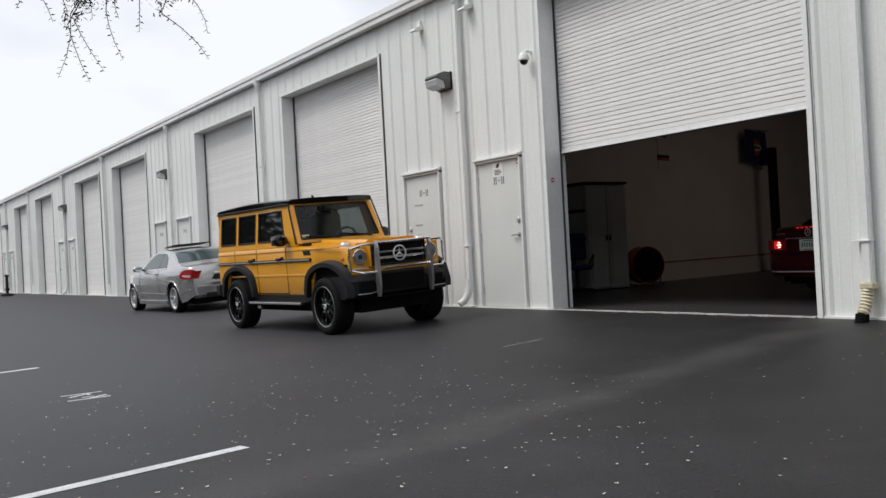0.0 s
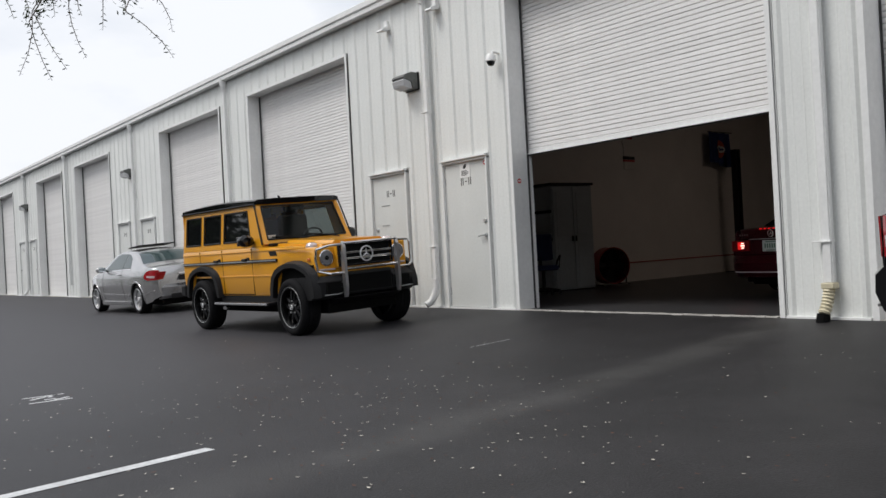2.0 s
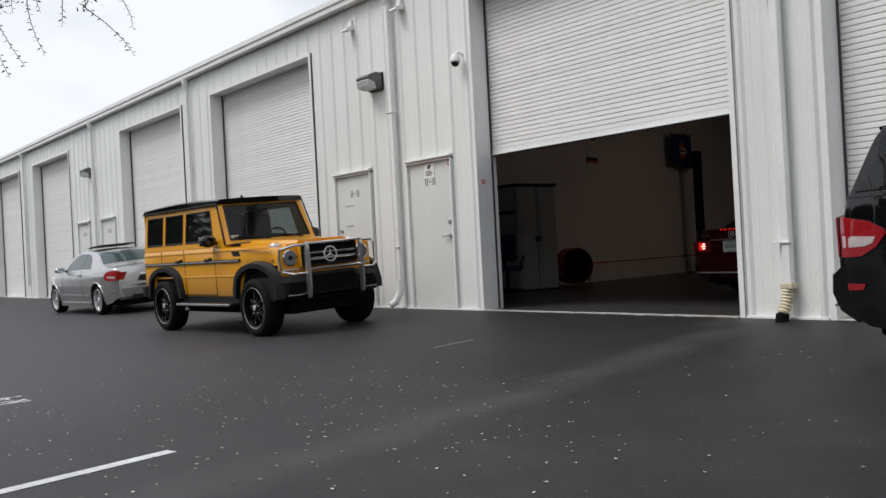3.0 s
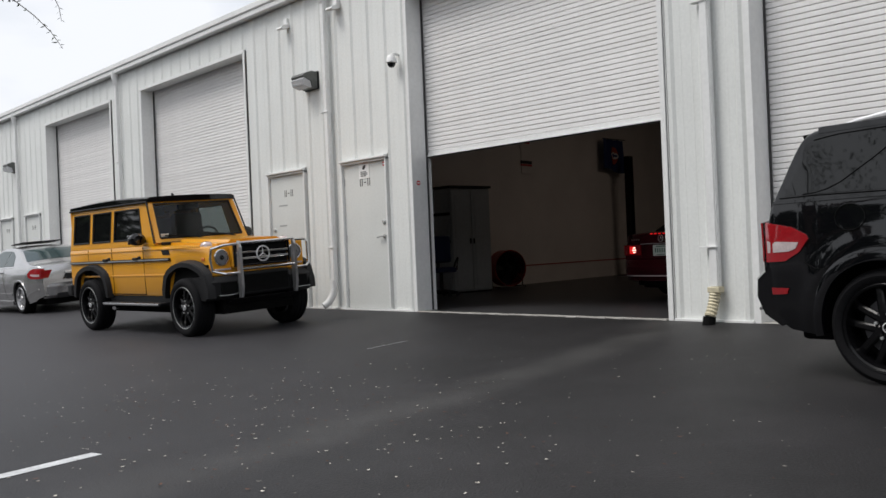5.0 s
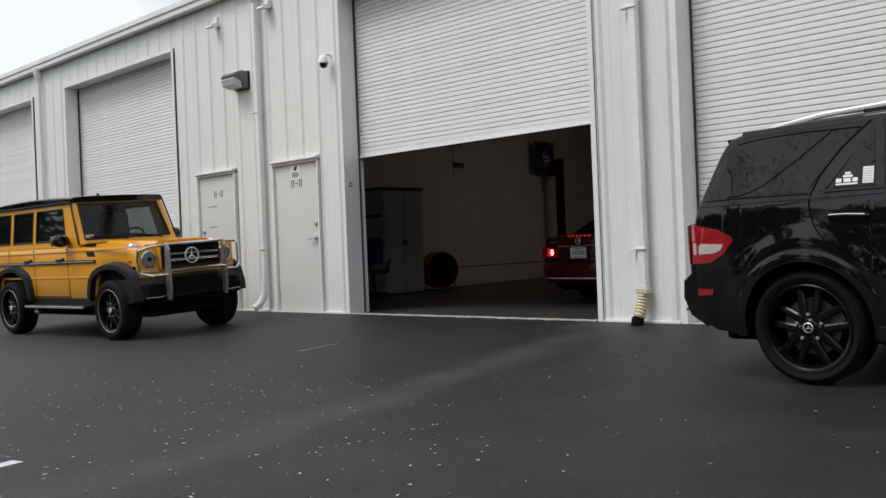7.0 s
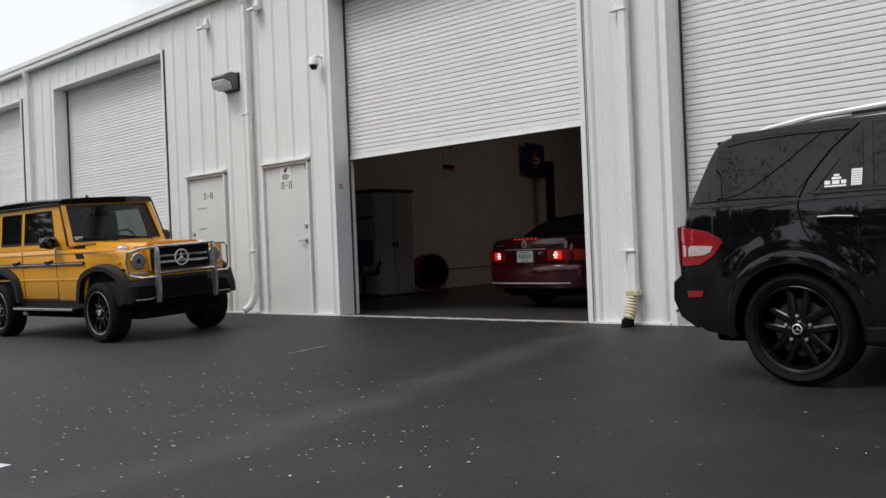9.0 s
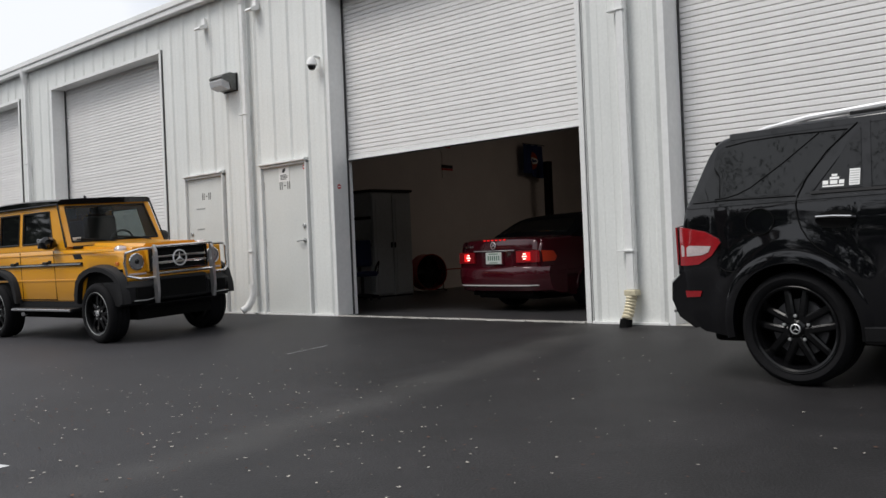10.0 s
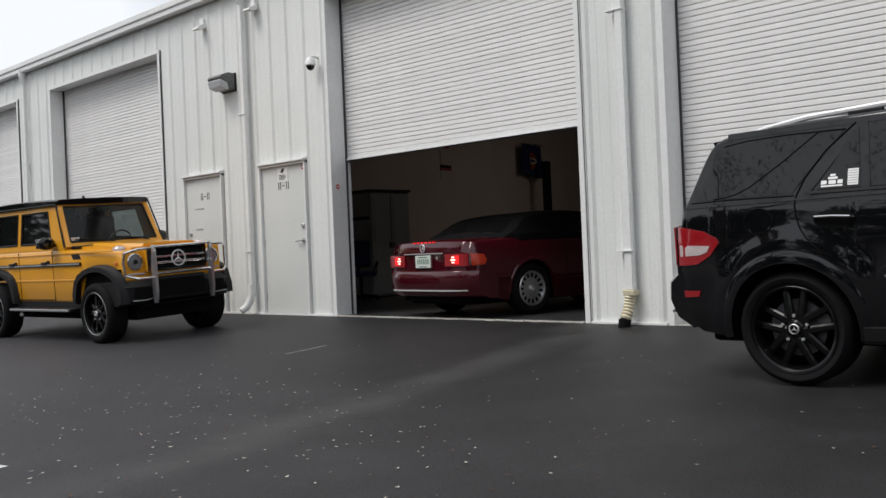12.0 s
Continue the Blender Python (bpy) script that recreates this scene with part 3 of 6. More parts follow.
def downspout(x, kick, big=False):
    """Square-section pipe from the gutter down the wall, with an elbow at top and foot."""
    thing = tagged(empty("downspout", pose(x, 0, 0)), "white square metal downspout strapped to the ribbed wall", "downspout", group="downspouts", kind="structure")

    def square(points, s):
        bm = bmesh.new()
        rings = []
        for i, q in enumerate(points):
            rings.append([bm.verts.new(Vector(q) + Vector(o)) for o in ((-s, -s * 0.7, 0), (s, -s * 0.7, 0), (s, s * 0.7, 0), (-s, s * 0.7, 0))])
        for r, t in zip(rings, rings[1:]):
            for j in range(4):
                bm.faces.new((r[j], r[(j + 1) % 4], t[(j + 1) % 4], t[j]))
        bm.faces.new(rings[0]), bm.faces.new(rings[-1])
        bmesh.ops.bevel(bm, geom=[e for e in bm.edges if abs(e.verts[0].co.z - e.verts[1].co.z) > 0.2], offset=0.012, segments=2, affect="EDGES")
        return bm
    top = EAVE + 0.03
    part("pipe", square([(0, -0.072, 0.42 if not big else 0.355), (0, -0.082, top - 0.22)], 0.05), WHITE_TRIM, thing)
    part("top_elbow", tube([(0, -0.10, top + 0.03), (0, -0.105, top - 0.06), (0, -0.10, top - 0.14), (0, -0.085, top - 0.24)], [0.085, 0.08, 0.065, 0.055], 12), WHITE_TRIM, thing, "", True)
    for z in ((0.93, 3.0) if not big else (0.74, 3.2)):
        part("strap", box(-0.15, 0.052, -0.125, -0.034, z, z + 0.016, 0.003), WHITE_TRIM, thing)
    if kick:
        foot = tube([(0, -0.082, 0.44), (0, -0.085, 0.30), (-0.01, -0.11, 0.20), (-0.04, -0.17, 0.10), (-0.07, -0.24, 0.05)], [0.058, 0.058, 0.056, 0.054, 0.052], 12, False)
        part("foot_elbow", foot, WHITE_TRIM, thing, "bent foot of the pipe", True)
        part("mouth", tube([(-0.066, -0.232, 0.055), (-0.072, -0.243, 0.047)], 0.047, 12), MATT_BLACK, thing)
    if big:
        rings, pts = [], []
        for i in range(15):
            q = i / 14
            pts.append((-0.01 - 0.02 * q, -0.085 - 0.08 * q * q, 0.29 - 0.24 * q))
            rings.append(0.060 if i % 2 else 0.049)
        part("flexible_foot", tube(pts, rings, 14), YELLOWED, thing, "yellowed ribbed plastic foot piece", True)
        part("adaptor", box(-0.068, 0.068, -0.135, -0.03, 0.29, 0.35, 0.01), YELLOWED, thing)
        part("mouth", tube([(-0.03, -0.165, 0.055), (-0.035, -0.18, -0.055)], [0.062, 0.066], 12), MATT_BLACK, thing, "black open pipe mouth")
    return thing


for x, kick, big in ((2.47, False, True), (-4.19, True, False), (-12.10, False, False), (-18.92, True, False), (-26.45, False, False), (-33.2, True, False), (-41.0, False, False), (-47.95, True, False)):
    downspout(x, kick, big)


def wall_pack(x, z):
    """A grey wall light with a prismatic glass front, its housing darkened for shadow."""
    thing = tagged(empty("wall_light", pose(x, -0.032, z)), "weathered grey wall light with a ribbed glass front", "wall light", group="wall lights of the warehouse")
    part("housing", prism([(0.0, 0.14), (-0.12, 0.15), (-0.26, 0.10), (-0.29, 0.06), (-0.27, 0.03), (-0.13, -0.02), (-0.10, -0.12), (0.0, -0.14)], 0.35, lambda u, v, q: (q - 0.175, u * 0.88, v * 0.9)), DARK_GREY, thing)
    glass = prism([(-0.27, 0.028), (-0.295, 0.0), (-0.27, -0.10), (-0.13, -0.14), (-0.11, -0.12), (-0.135, -0.02)], 0.32, lambda u, v, q: (q - 0.16, u * 0.88, v * 0.9))
    part("glass_front", glass, LAMP_GLASS, thing, "clear ribbed glass")
    ribs = bmesh.new()
    for i in range(13):
        add_box(ribs, -0.15 + i * 0.0243, -0.142 + i * 0.0243, -0.249, -0.230, -0.08, 0.0, 0.002)
    part("glass_ribs", ribs, LAMP_GLASS, thing)
    part("back_plate", box(-0.185, 0.185, -0.001, 0.03, -0.14, 0.14, 0.008), BLACK_PLASTIC, thing)


for x in (-4.67, -19.27, -33.1, -48.0):
    wall_pack(x, 3.55)


def dome_camera(x, z):
    thing = tagged(empty("dome_camera", pose(x, -0.035, z)), "white dome security camera on a wall bracket", "camera")
    part("bracket", tube([(0, 0.03, 0.12), (0, -0.05, 0.13), (0, -0.10, 0.10)], 0.02, 8), SIGN_WHITE, thing, "", True)
    part("housing", lathe([(0.0, 0.11), (0.045, 0.10), (0.07, 0.06), (0.075, 0.0), (0.06, -0.01)], 18, "z"), SIGN_WHITE, thing, "", True, pose(0, -0.10, 0))
    part("dome", lathe([(0.058, -0.005), (0.055, -0.035), (0.035, -0.065), (0.0, -0.075)], 18, "z"), GLASS_DARK, thing, "dark smoked dome", True, pose(0, -0.10, 0))


dome_camera(-2.50, 3.46)


def eave_box(x, z):
    thing = tagged(empty("floodlight_box", pose(x, -0.03, z)), "small white weatherproof box with a tilted hood", "light fitting", group="small boxes under the eave")
    part("body", box(-0.05, 0.05, -0.04, 0.03, 0.02, 0.12, 0.012), SIGN_WHITE, thing)
    part("hood", prism([(0.0, 0.03), (-0.14, -0.03), (-0.16, -0.06), (-0.13, -0.075), (0.0, -0.04)], 0.16, lambda u, v, q: (q - 0.08, u, v)), SIGN_WHITE, thing)


eave_box(-5.30, 4.55), eave_box(-3.90, 4.56)


# ---- inside the open bay ----
WEST_X, WEST_SLANT = -5.46, 0.20   # the partition leans away from the square as it goes back


def partition(near, far, z0, z1):
    """A slab along the slanting partition line, between two offsets from it."""
    return prism([(WEST_X - near - WEST_SLANT * 0.32, 0.32), (WEST_X - near - WEST_SLANT * 18.0, 18.0), (WEST_X - far - WEST_SLANT * 18.0, 18.0), (WEST_X - far - WEST_SLANT * 0.32, 0.32)], z1 - z0, lambda u, v, q: (u, v, z0 + q))


def bay():
    bm = box(-9.2, 2.6, 0.03, 18.0, -0.2, 0.0)
    tagged(part("floor", bm, EPOXY), "dark grey sealed concrete garage floor", "floor", kind="structure")
    sill = bmesh.new()
    random.seed(5)
    x = -2.27
    while x < 1.80:
        w = random.uniform(0.05, 0.12)
        add_box(sill, x, x + w, -0.03 - random.uniform(0, 0.022), 0.032, -0.08, 0.001 + random.uniform(0, 0.005), 0.004)
        x += w
    tagged(part("sill", sill, CONCRETE), "chipped pale concrete edge of the garage floor", "sill", kind="structure")
    tagged(part("wall_west", partition(0.0, 0.15, -0.2, 4.96), INNER_WALL), "plain off-white interior partition wall", "wall", kind="structure")
    tagged(part("wall_east", box(2.60, 2.75, 0.11, 18.0, -0.2, 4.96), INNER_WALL), "plain off-white interior partition wall", "wall", kind="structure")
    tagged(part("wall_back", box(X_WEST, X_EAST, 18.0, 18.15, -0.3, 5.1), INNER_WALL), "plain rear wall of the warehouse", "wall", kind="structure")
    tagged(part("wall_end_west", box(X_WEST, X_WEST + 0.15, 0.22, 18.0, -0.3, 5.0), WHITE_TRIM), "plain end wall of the warehouse", "wall", kind="structure")
    tagged(part("wall_end_east", box(X_EAST - 0.15, X_EAST, 0.22, 18.0, -0.3, 5.0), WHITE_TRIM), "plain end wall of the warehouse", "wall", kind="structure")
    tagged(part("kerb_cap", partition(-0.05, -0.036, 0.40, 0.425), FAN_RED), "thin reddish rail along the top of the kerb", "trim", kind="structure")
    tagged(part("ceiling", box(-9.2, 2.6, 0.345, 18.0, 4.9, 4.96), INNER_WALL), "plain off-white garage ceiling", "ceiling", kind="structure")
    tagged(part("baseboard_west", partition(-0.035, -0.001, 0.0, 0.42), INNER_WALL), "low painted kerb along the partition wall", "baseboard", kind="structure")


bay()


def fill_tube_light(x, y):
    """A strip light assumed out of view, added to brighten the bay."""
    thing = tagged(empty("fill_ceiling_light", pose(x, y, 4.9)), "unseen warm-white strip light added under the garage ceiling, lit", "ceiling light")
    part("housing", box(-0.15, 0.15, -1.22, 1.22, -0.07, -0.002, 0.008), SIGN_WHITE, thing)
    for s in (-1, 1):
        part("tube", tube([(s * 0.08, -1.2, -0.088), (s * 0.08, 1.2, -0.088)], 0.016, 8), FILL_GLOW, thing)
    lamp = new("fill_lamp", bpy.data.lights.new("fill_lamp", "AREA"))
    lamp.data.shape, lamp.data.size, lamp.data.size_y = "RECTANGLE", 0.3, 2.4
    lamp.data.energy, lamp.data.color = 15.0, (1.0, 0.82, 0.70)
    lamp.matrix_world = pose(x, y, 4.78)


fill_tube_light(-1.3, 9.8)


def storage_cabinet():
    thing = tagged(empty("storage_cabinet", pose(-5.40, 3.42, 0)), "tall dark blue-grey plastic storage cabinet with closed doors", "cabinet")
    part("body", box(-0.60, -0.02, 0.02, 1.04, 0.03, 1.98, 0.012), CABINET_GREY, thing)
    part("top", box(-0.63, 0.02, -0.01, 1.07, 1.984, 2.03, 0.010), BLACK_PLASTIC, thing, "black moulded top")
    part("plinth", box(-0.59, -0.03, 0.03, 1.03, 0.0, 0.028), BLACK_PLASTIC, thing)
    # side panels between dark moulded bands
    for z0, z1 in ((0.05, 0.42), (0.48, 0.95), (1.01, 1.47), (1.53, 1.96)):
        part("side_panel", box(-0.57, -0.05, 0.004, 0.018, z0, z1, 0.006), CABINET_GREY, thing)
    for z in (0.42, 0.95, 1.47):
        part("band", box(-0.59, -0.03, -0.004, 0.018, z + 0.004, z + 0.056, 0.005), BLACK_PLASTIC, thing, "dark moulded band")
    for y0, y1 in ((0.04, 0.52), (0.54, 1.02)):
        door = part("door", box(-0.018, 0.004, y0, y1, 0.06, 1.95, 0.008), CABINET_GREY, thing)
        for z0, z1 in ((0.14, 0.92), (1.04, 1.86)):
            part("raised_panel", box(0.005, 0.014, y0 + 0.07, y1 - 0.07, z0, z1, 0.004), CABINET_GREY, door)
        part("handle", box(0.005, 0.026, (y1 - 0.05) if y0 < 0.3 else (y0 + 0.02), (y1 - 0.02) if y0 < 0.3 else (y0 + 0.05), 0.93, 1.03, 0.004), BLACK_PLASTIC, door)


storage_cabinet()


def drum_fan():
    thing = tagged(empty("drum_fan", pose(-6.1, 5.55, 0, 0, 0, -14)), "red drum floor fan with a black wire grille", "fan")
    c = 0.40
    part("drum", lathe([(0.36, -0.16), (0.375, -0.15), (0.36, 0.0), (0.375, 0.15), (0.36, 0.16), (0.345, 0.15), (0.345, -0.15)], 40, "x", True), FAN_RED, thing, "red sheet-metal drum", True, pose(0, 0, c))
    grille = bmesh.new()
    for r in (0.06, 0.12, 0.18, 0.24, 0.30, 0.345):
        pts = [(0.155, r * math.cos(i * math.pi / 16), r * math.sin(i * math.pi / 16)) for i in range(33)]
        add_tube(grille, pts, 0.005, 5, False)
    for i in range(8):
        a = i * math.pi / 4
        add_tube(grille, [(0.157, 0, 0), (0.157, 0.35 * math.cos(a), 0.35 * math.sin(a))], 0.006, 5)
    part("grille", grille, BLACK_PLASTIC, thing, "black wire grille", False, pose(0, 0, c))
    for i in range(4):
        blade = prism([(0.05, -0.03), (0.31, -0.11), (0.33, 0.05), (0.05, 0.03)], 0.006, lambda u, v, q: (q + v * 0.5, u, v))
        part("blade", blade, BLACK_PLASTIC, thing, "", False, pose(0.02, 0, c, 90 * i, 0, 0))
    part("back_guard", lathe([(0.0, -0.13), (0.345, -0.13), (0.345, -0.12), (0.0, -0.12)], 28, "x"), MATT_BLACK, thing, "", False, pose(0, 0, c))
    part("motor", lathe([(0.0, -0.11), (0.09, -0.12), (0.09, 0.06), (0.05, 0.09), (0.0, 0.09)], 20, "x"), BLACK_PLASTIC, thing, "", True, pose(0, 0, c))
    for s in (-1, 1):
        part("foot", tube([(0.22, s * 0.30, 0.015), (0.0, s * 0.36, 0.03), (0.0, s * 0.385, c), (0.0, s * 0.36, 0.03), (-0.22, s * 0.30, 0.015)], 0.014, 8), BLACK_PLASTIC, thing)


drum_fan()


def office_chair():
    thing = tagged(empty("office_chair", pose(-4.95, 2.75, 0, 0, 0, 60)), "dark blue padded office chair on a star base", "chair")
    part("seat", box(-0.24, 0.24, -0.24, 0.24, 0.43, 0.52, 0.035), CHAIR_BLUE, thing)
    part("backrest", box(-0.23, 0.23, 0.20, 0.28, 0.60, 1.08, 0.035), CHAIR_BLUE, thing)
    part("back_strut", box(-0.03, 0.03, 0.22, 0.25, 0.44, 0.66, 0.006), BLACK_PLASTIC, thing)
    part("column", tube([(0, 0, 0.10), (0, 0, 0.43)], 0.03, 10), BLACK_PLASTIC, thing)
    for i in range(5):
        a = i * 2 * math.pi / 5
        part("leg", tube([(0, 0, 0.11), (0.29 * math.cos(a), 0.29 * math.sin(a), 0.07)], [0.028, 0.018], 8), BLACK_PLASTIC, thing)
        part("castor", lathe([(0.0, -0.02), (0.03, -0.02), (0.03, 0.02), (0.0, 0.02)], 12), BLACK_PLASTIC, thing, "", False, pose(0.29 * math.cos(a), 0.29 * math.sin(a), 0.03))
    for s in (-1, 1):
        part("armrest", tube([(s * 0.25, 0.1, 0.47), (s * 0.29, 0.12, 0.60), (s * 0.28, -0.14, 0.68), (s * 0.25, -0.16, 0.47)], 0.018, 8), BLACK_PLASTIC, thing)


office_chair()


def lift_post():
    thing = tagged(empty("lift_post", pose(-7.10, 11.03, 0)), "tall dark steel post of a vehicle lift", "post")
    part("column", box(-0.08, 0.08, -0.085, 0.085, 0.02, 3.0, 0.01), BLACK_PLASTIC, thing)
    part("channel", box(0.081, 0.095, -0.04, 0.04, 0.03, 2.95), MATT_BLACK, thing)
    part("base_plate", box(-0.28, 0.28, -0.25, 0.25, 0.0, 0.02, 0.004), BLACK_PLASTIC, thing)
    part("carriage", box(0.096, 0.18, -0.12, 0.12, 0.35, 0.75, 0.01), BLACK_PLASTIC, thing)


lift_post()


def wall_flag():
    """A cloth flag with its folds, hanging by its upper hem in front of the post."""
    thing = tagged(empty("flag", pose(-7.30, 10.31, 2.70, 0, 0, 11.3)), "dark blue cloth flag with an orange disc, hung on a post", "flag")
    w, h = 1.16, 0.74
    bm = bmesh.new()
    nx, nz = 24, 12

    def at(u, v, d=0.0):
        return (0.03 * math.sin(u * 9 + v * 2) * (0.3 + 0.7 * u) + 0.02 * math.sin(u * 23) + d, u * w, v * h - 0.10 * u * (1 - v) + 0.03 * math.sin(u * 7) * (1 - v))
    grid = [[bm.verts.new(at(i / nx, j / nz)) for i in range(nx + 1)] for j in range(nz + 1)]
    for j in range(nz):
        for i in range(nx):
            bm.faces.new((grid[j][i], grid[j][i + 1], grid[j + 1][i + 1], grid[j + 1][i]))
    part("cloth", bm, FLAG_BLUE, thing, "", True)

    def blob(cx, cz, rx, rz, mat, name, d):
        b = bmesh.new()
        centre = b.verts.new(at(cx, cz, d))
        ring = [b.verts.new(at(cx + rx * math.cos(k * math.pi / 12), cz + rz * math.sin(k * math.pi / 12), d)) for k in range(24)]
        for k in range(24):
            b.faces.new((centre, ring[k], ring[(k + 1) % 24]))
        part(name, b, mat, thing)
    blob(0.47, 0.50, 0.14, 0.28, FLAG_ORANGE, "disc", 0.012)
    blob(0.47, 0.50, 0.15, 0.11, INNER_WALL, "band", 0.018)
    blob(0.47, 0.50, 0.115, 0.055, FLAG_BLUE, "inner_bar", 0.022)
    part("rod", tube([(0, -0.03, h + 0.005), (0, w + 0.03, h + 0.03)], 0.012, 8), BLACK_PLASTIC, thing)


wall_flag()


def hung_shirt():
    thing = tagged(empty("hanging_shirt", pose(-6.855, 7.05, 2.45, 0, 0, 11.3)), "white sports shirt with red and black bands on the wall", "shirt")
    part("cloth", prism([(-0.21, 0.0), (0.21, 0.0), (0.20, 0.52), (0.25, 0.60), (0.16, 0.74), (-0.16, 0.74), (-0.25, 0.60), (-0.20, 0.52)], 0.02, lambda u, v, q: (q - 0.01, u, v)), INNER_WALL, thing)
    part("collar", box(-0.022, 0.02, -0.15, 0.15, 0.67, 0.74, 0.012), SIGN_RED, thing, "red collar")
    part("band", box(-0.022, 0.018, -0.212, 0.212, 0.22, 0.29, 0.004), INK, thing, "black band")
    part("stripe", box(-0.022, 0.018, -0.212, 0.212, 0.17, 0.215, 0.004), SIGN_RED, thing, "red band")


hung_shirt()


# ---- vehicles: x forward from the rear axle, y to the left, z up from the ground ----
def ring_badge(parent, m, r, name="badge"):
    """A plain ring with three spokes."""
    bm = lathe([(r, 0.0), (r, 0.008), (r * 0.86, 0.012), (r * 0.84, 0.0)], 28, "x", True)
    for k in range(3):
        a = math.pi / 2 + k * 2 * math.pi / 3
        d, s = Vector((0, math.cos(a), math.sin(a))), Vector((0, -math.sin(a), math.cos(a)))
        vs = [bm.verts.new(q) for q in (Vector((0.012, 0, 0)), s * r * 0.13, d * r * 0.88, -s * r * 0.13, Vector((-0.002, 0, 0)))]
        bm.faces.new((vs[0], vs[1], vs[2])), bm.faces.new((vs[0], vs[2], vs[3])), bm.faces.new((vs[4], vs[2], vs[1])), bm.faces.new((vs[4], vs[3], vs[2]))
    return part(name, bm, RAIL_ALLOY, parent, "bright ring badge", False, m)


def wheel(parent, x, y, r, width, rim_r, style, rim_mat, lip_mat=None, steer=0.0):
    """A wheel whose axle lies along y; the outer face looks away from the car's middle."""
    side = 1 if y > 0 else -1
    m = pose(x, y, r, 0, 0, (0 if side > 0 else 180) + steer)
    h = width / 2
    barrel = lathe([(rim_r, h - 0.012), (rim_r - 0.012, h - 0.004), (rim_r - 0.026, h - 0.012), (rim_r - 0.035, h - 0.05), (rim_r - 0.05, -h + 0.02), (rim_r, -h + 0.01)], 40, "y", True)
    hub = part("wheel", barrel, rim_mat, parent, "", True, m)
    tyre = [(rim_r - 0.004, h - 0.016), (rim_r + 0.012, h - 0.002), (rim_r + (r - rim_r) * 0.5, h + 0.006), (r - 0.03, h - 0.004), (r - 0.008, h - 0.025), (r, h - 0.05)]
    for g in (0.45, 0.0, -0.45):
        tyre += [(r, g * h + 0.010), (r - 0.008, g * h + 0.007), (r - 0.008, g * h - 0.007), (r, g * h - 0.010)]
    tyre += [(r, -h + 0.05), (r - 0.02, -h + 0.01), (rim_r, -h + 0.01)]
    part("tyre", lathe(tyre, 56, "y", True), RUBBER, hub, "black rubber tyre", True)
    part("inner_drum", lathe([(0.0, -0.03), (rim_r - 0.04, -0.03), (rim_r - 0.045, -0.05), (0.0, -0.05)], 24), MATT_BLACK, hub)
    part("brake_disc", lathe([(0.05, h - 0.10), (rim_r * 0.64, h - 0.10), (rim_r * 0.64, h - 0.125), (0.05, h - 0.125)], 32, "y", True), DARK_STEEL, hub)
    out = h - 0.03
    if style == "five_double":
        part("rim_lip", lathe([(rim_r + 0.001, h - 0.010), (rim_r - 0.002, h - 0.002), (rim_r - 0.006, h - 0.004), (rim_r - 0.006, h - 0.016)], 48, "y", True), lip_mat or rim_mat, hub, "rim edge", True)
        for k in range(5):
            for s in (-1, 1):
                sp = bmesh.new()
                rings = []
                for i in range(5):
                    u = 0.035 + (rim_r - 0.05) * i / 4
                    mid, half, top = s * (0.030 + 0.036 * i / 4), 0.028 - 0.004 * i / 4, out - 0.004 - 0.030 * (i / 4) ** 1.6 + (0.0 if i else -0.004)
                    rings.append([sp.verts.new(q) for q in ((mid - half, top - 0.035, u), (mid - half, top - 0.010, u), (mid - half * 0.55, top, u), (mid + half * 0.55, top, u), (mid + half, top - 0.010, u), (mid + half, top - 0.035, u))])
                for p, q in zip(rings, rings[1:]):
                    for j in range(6):
                        sp.faces.new((p[j], p[(j + 1) % 6], q[(j + 1) % 6], q[j]))
                sp.faces.new(rings[0]), sp.faces.new(rings[-1])
                part("spoke", sp, rim_mat, hub, "", False, pose(0, 0, 0, 0, 72 * k, 0))
        part("caliper", box(-0.05, 0.05, h - 0.16, h - 0.085, rim_r * 0.45, rim_r * 0.76, 0.012), DARK_STEEL, hub, "grey brake caliper", False, pose(0, 0, 0, 0, -68, 0))
    elif style == "ten":
        for k in range(10):
            sp = prism([(0.05, -0.018), (0.05, 0.018), (rim_r - 0.025, 0.024), (rim_r - 0.025, -0.024)], 0.03, lambda u, v, q: (v, out - 0.05 + q + 0.02 * (1 - u / rim_r), u))
            part("spoke", sp, rim_mat, hub, "", False, pose(0, 0, 0, 0, 36 * k, 0))
    else:
        # dished disc with a ring of short slots
        part("disc", lathe([(0.0, out), (0.05, out), (0.10, out - 0.012), (rim_r - 0.055, out - 0.004), (rim_r - 0.02, out - 0.012), (rim_r - 0.02, out - 0.03), (0.0, out - 0.03)], 40), rim_mat, hub, "", True)
        for k in range(15):
            part("slot", prism([(rim_r - 0.085, -0.013), (rim_r - 0.085, 0.013), (rim_r - 0.030, 0.018), (rim_r - 0.030, -0.018)], 0.006, lambda u, v, q: (v, out - 0.009 + q, u)), MATT_BLACK, hub, "", False, pose(0, 0, 0, 0, 24 * k, 0))
    part("hub_cap", lathe([(0.062, out - 0.05), (0.062, out - 0.012), (0.045, out + 0.004), (0.0, out + 0.006)], 24), rim_mat, hub, "", True)
    ring_badge(hub, pose(0, out + 0.006, 0, 0, 0, 90), 0.034)
    if style != "disc":
        for k in range(5):
            a = k * 2 * math.pi / 5 + 0.3
            part("bolt", lathe([(0.011, 0.0), (0.011, 0.012), (0.0, 0.014)], 8), GALV, hub, "", False, pose(0.085 * math.cos(a), out - 0.012, 0.085 * math.sin(a)))
    return hub


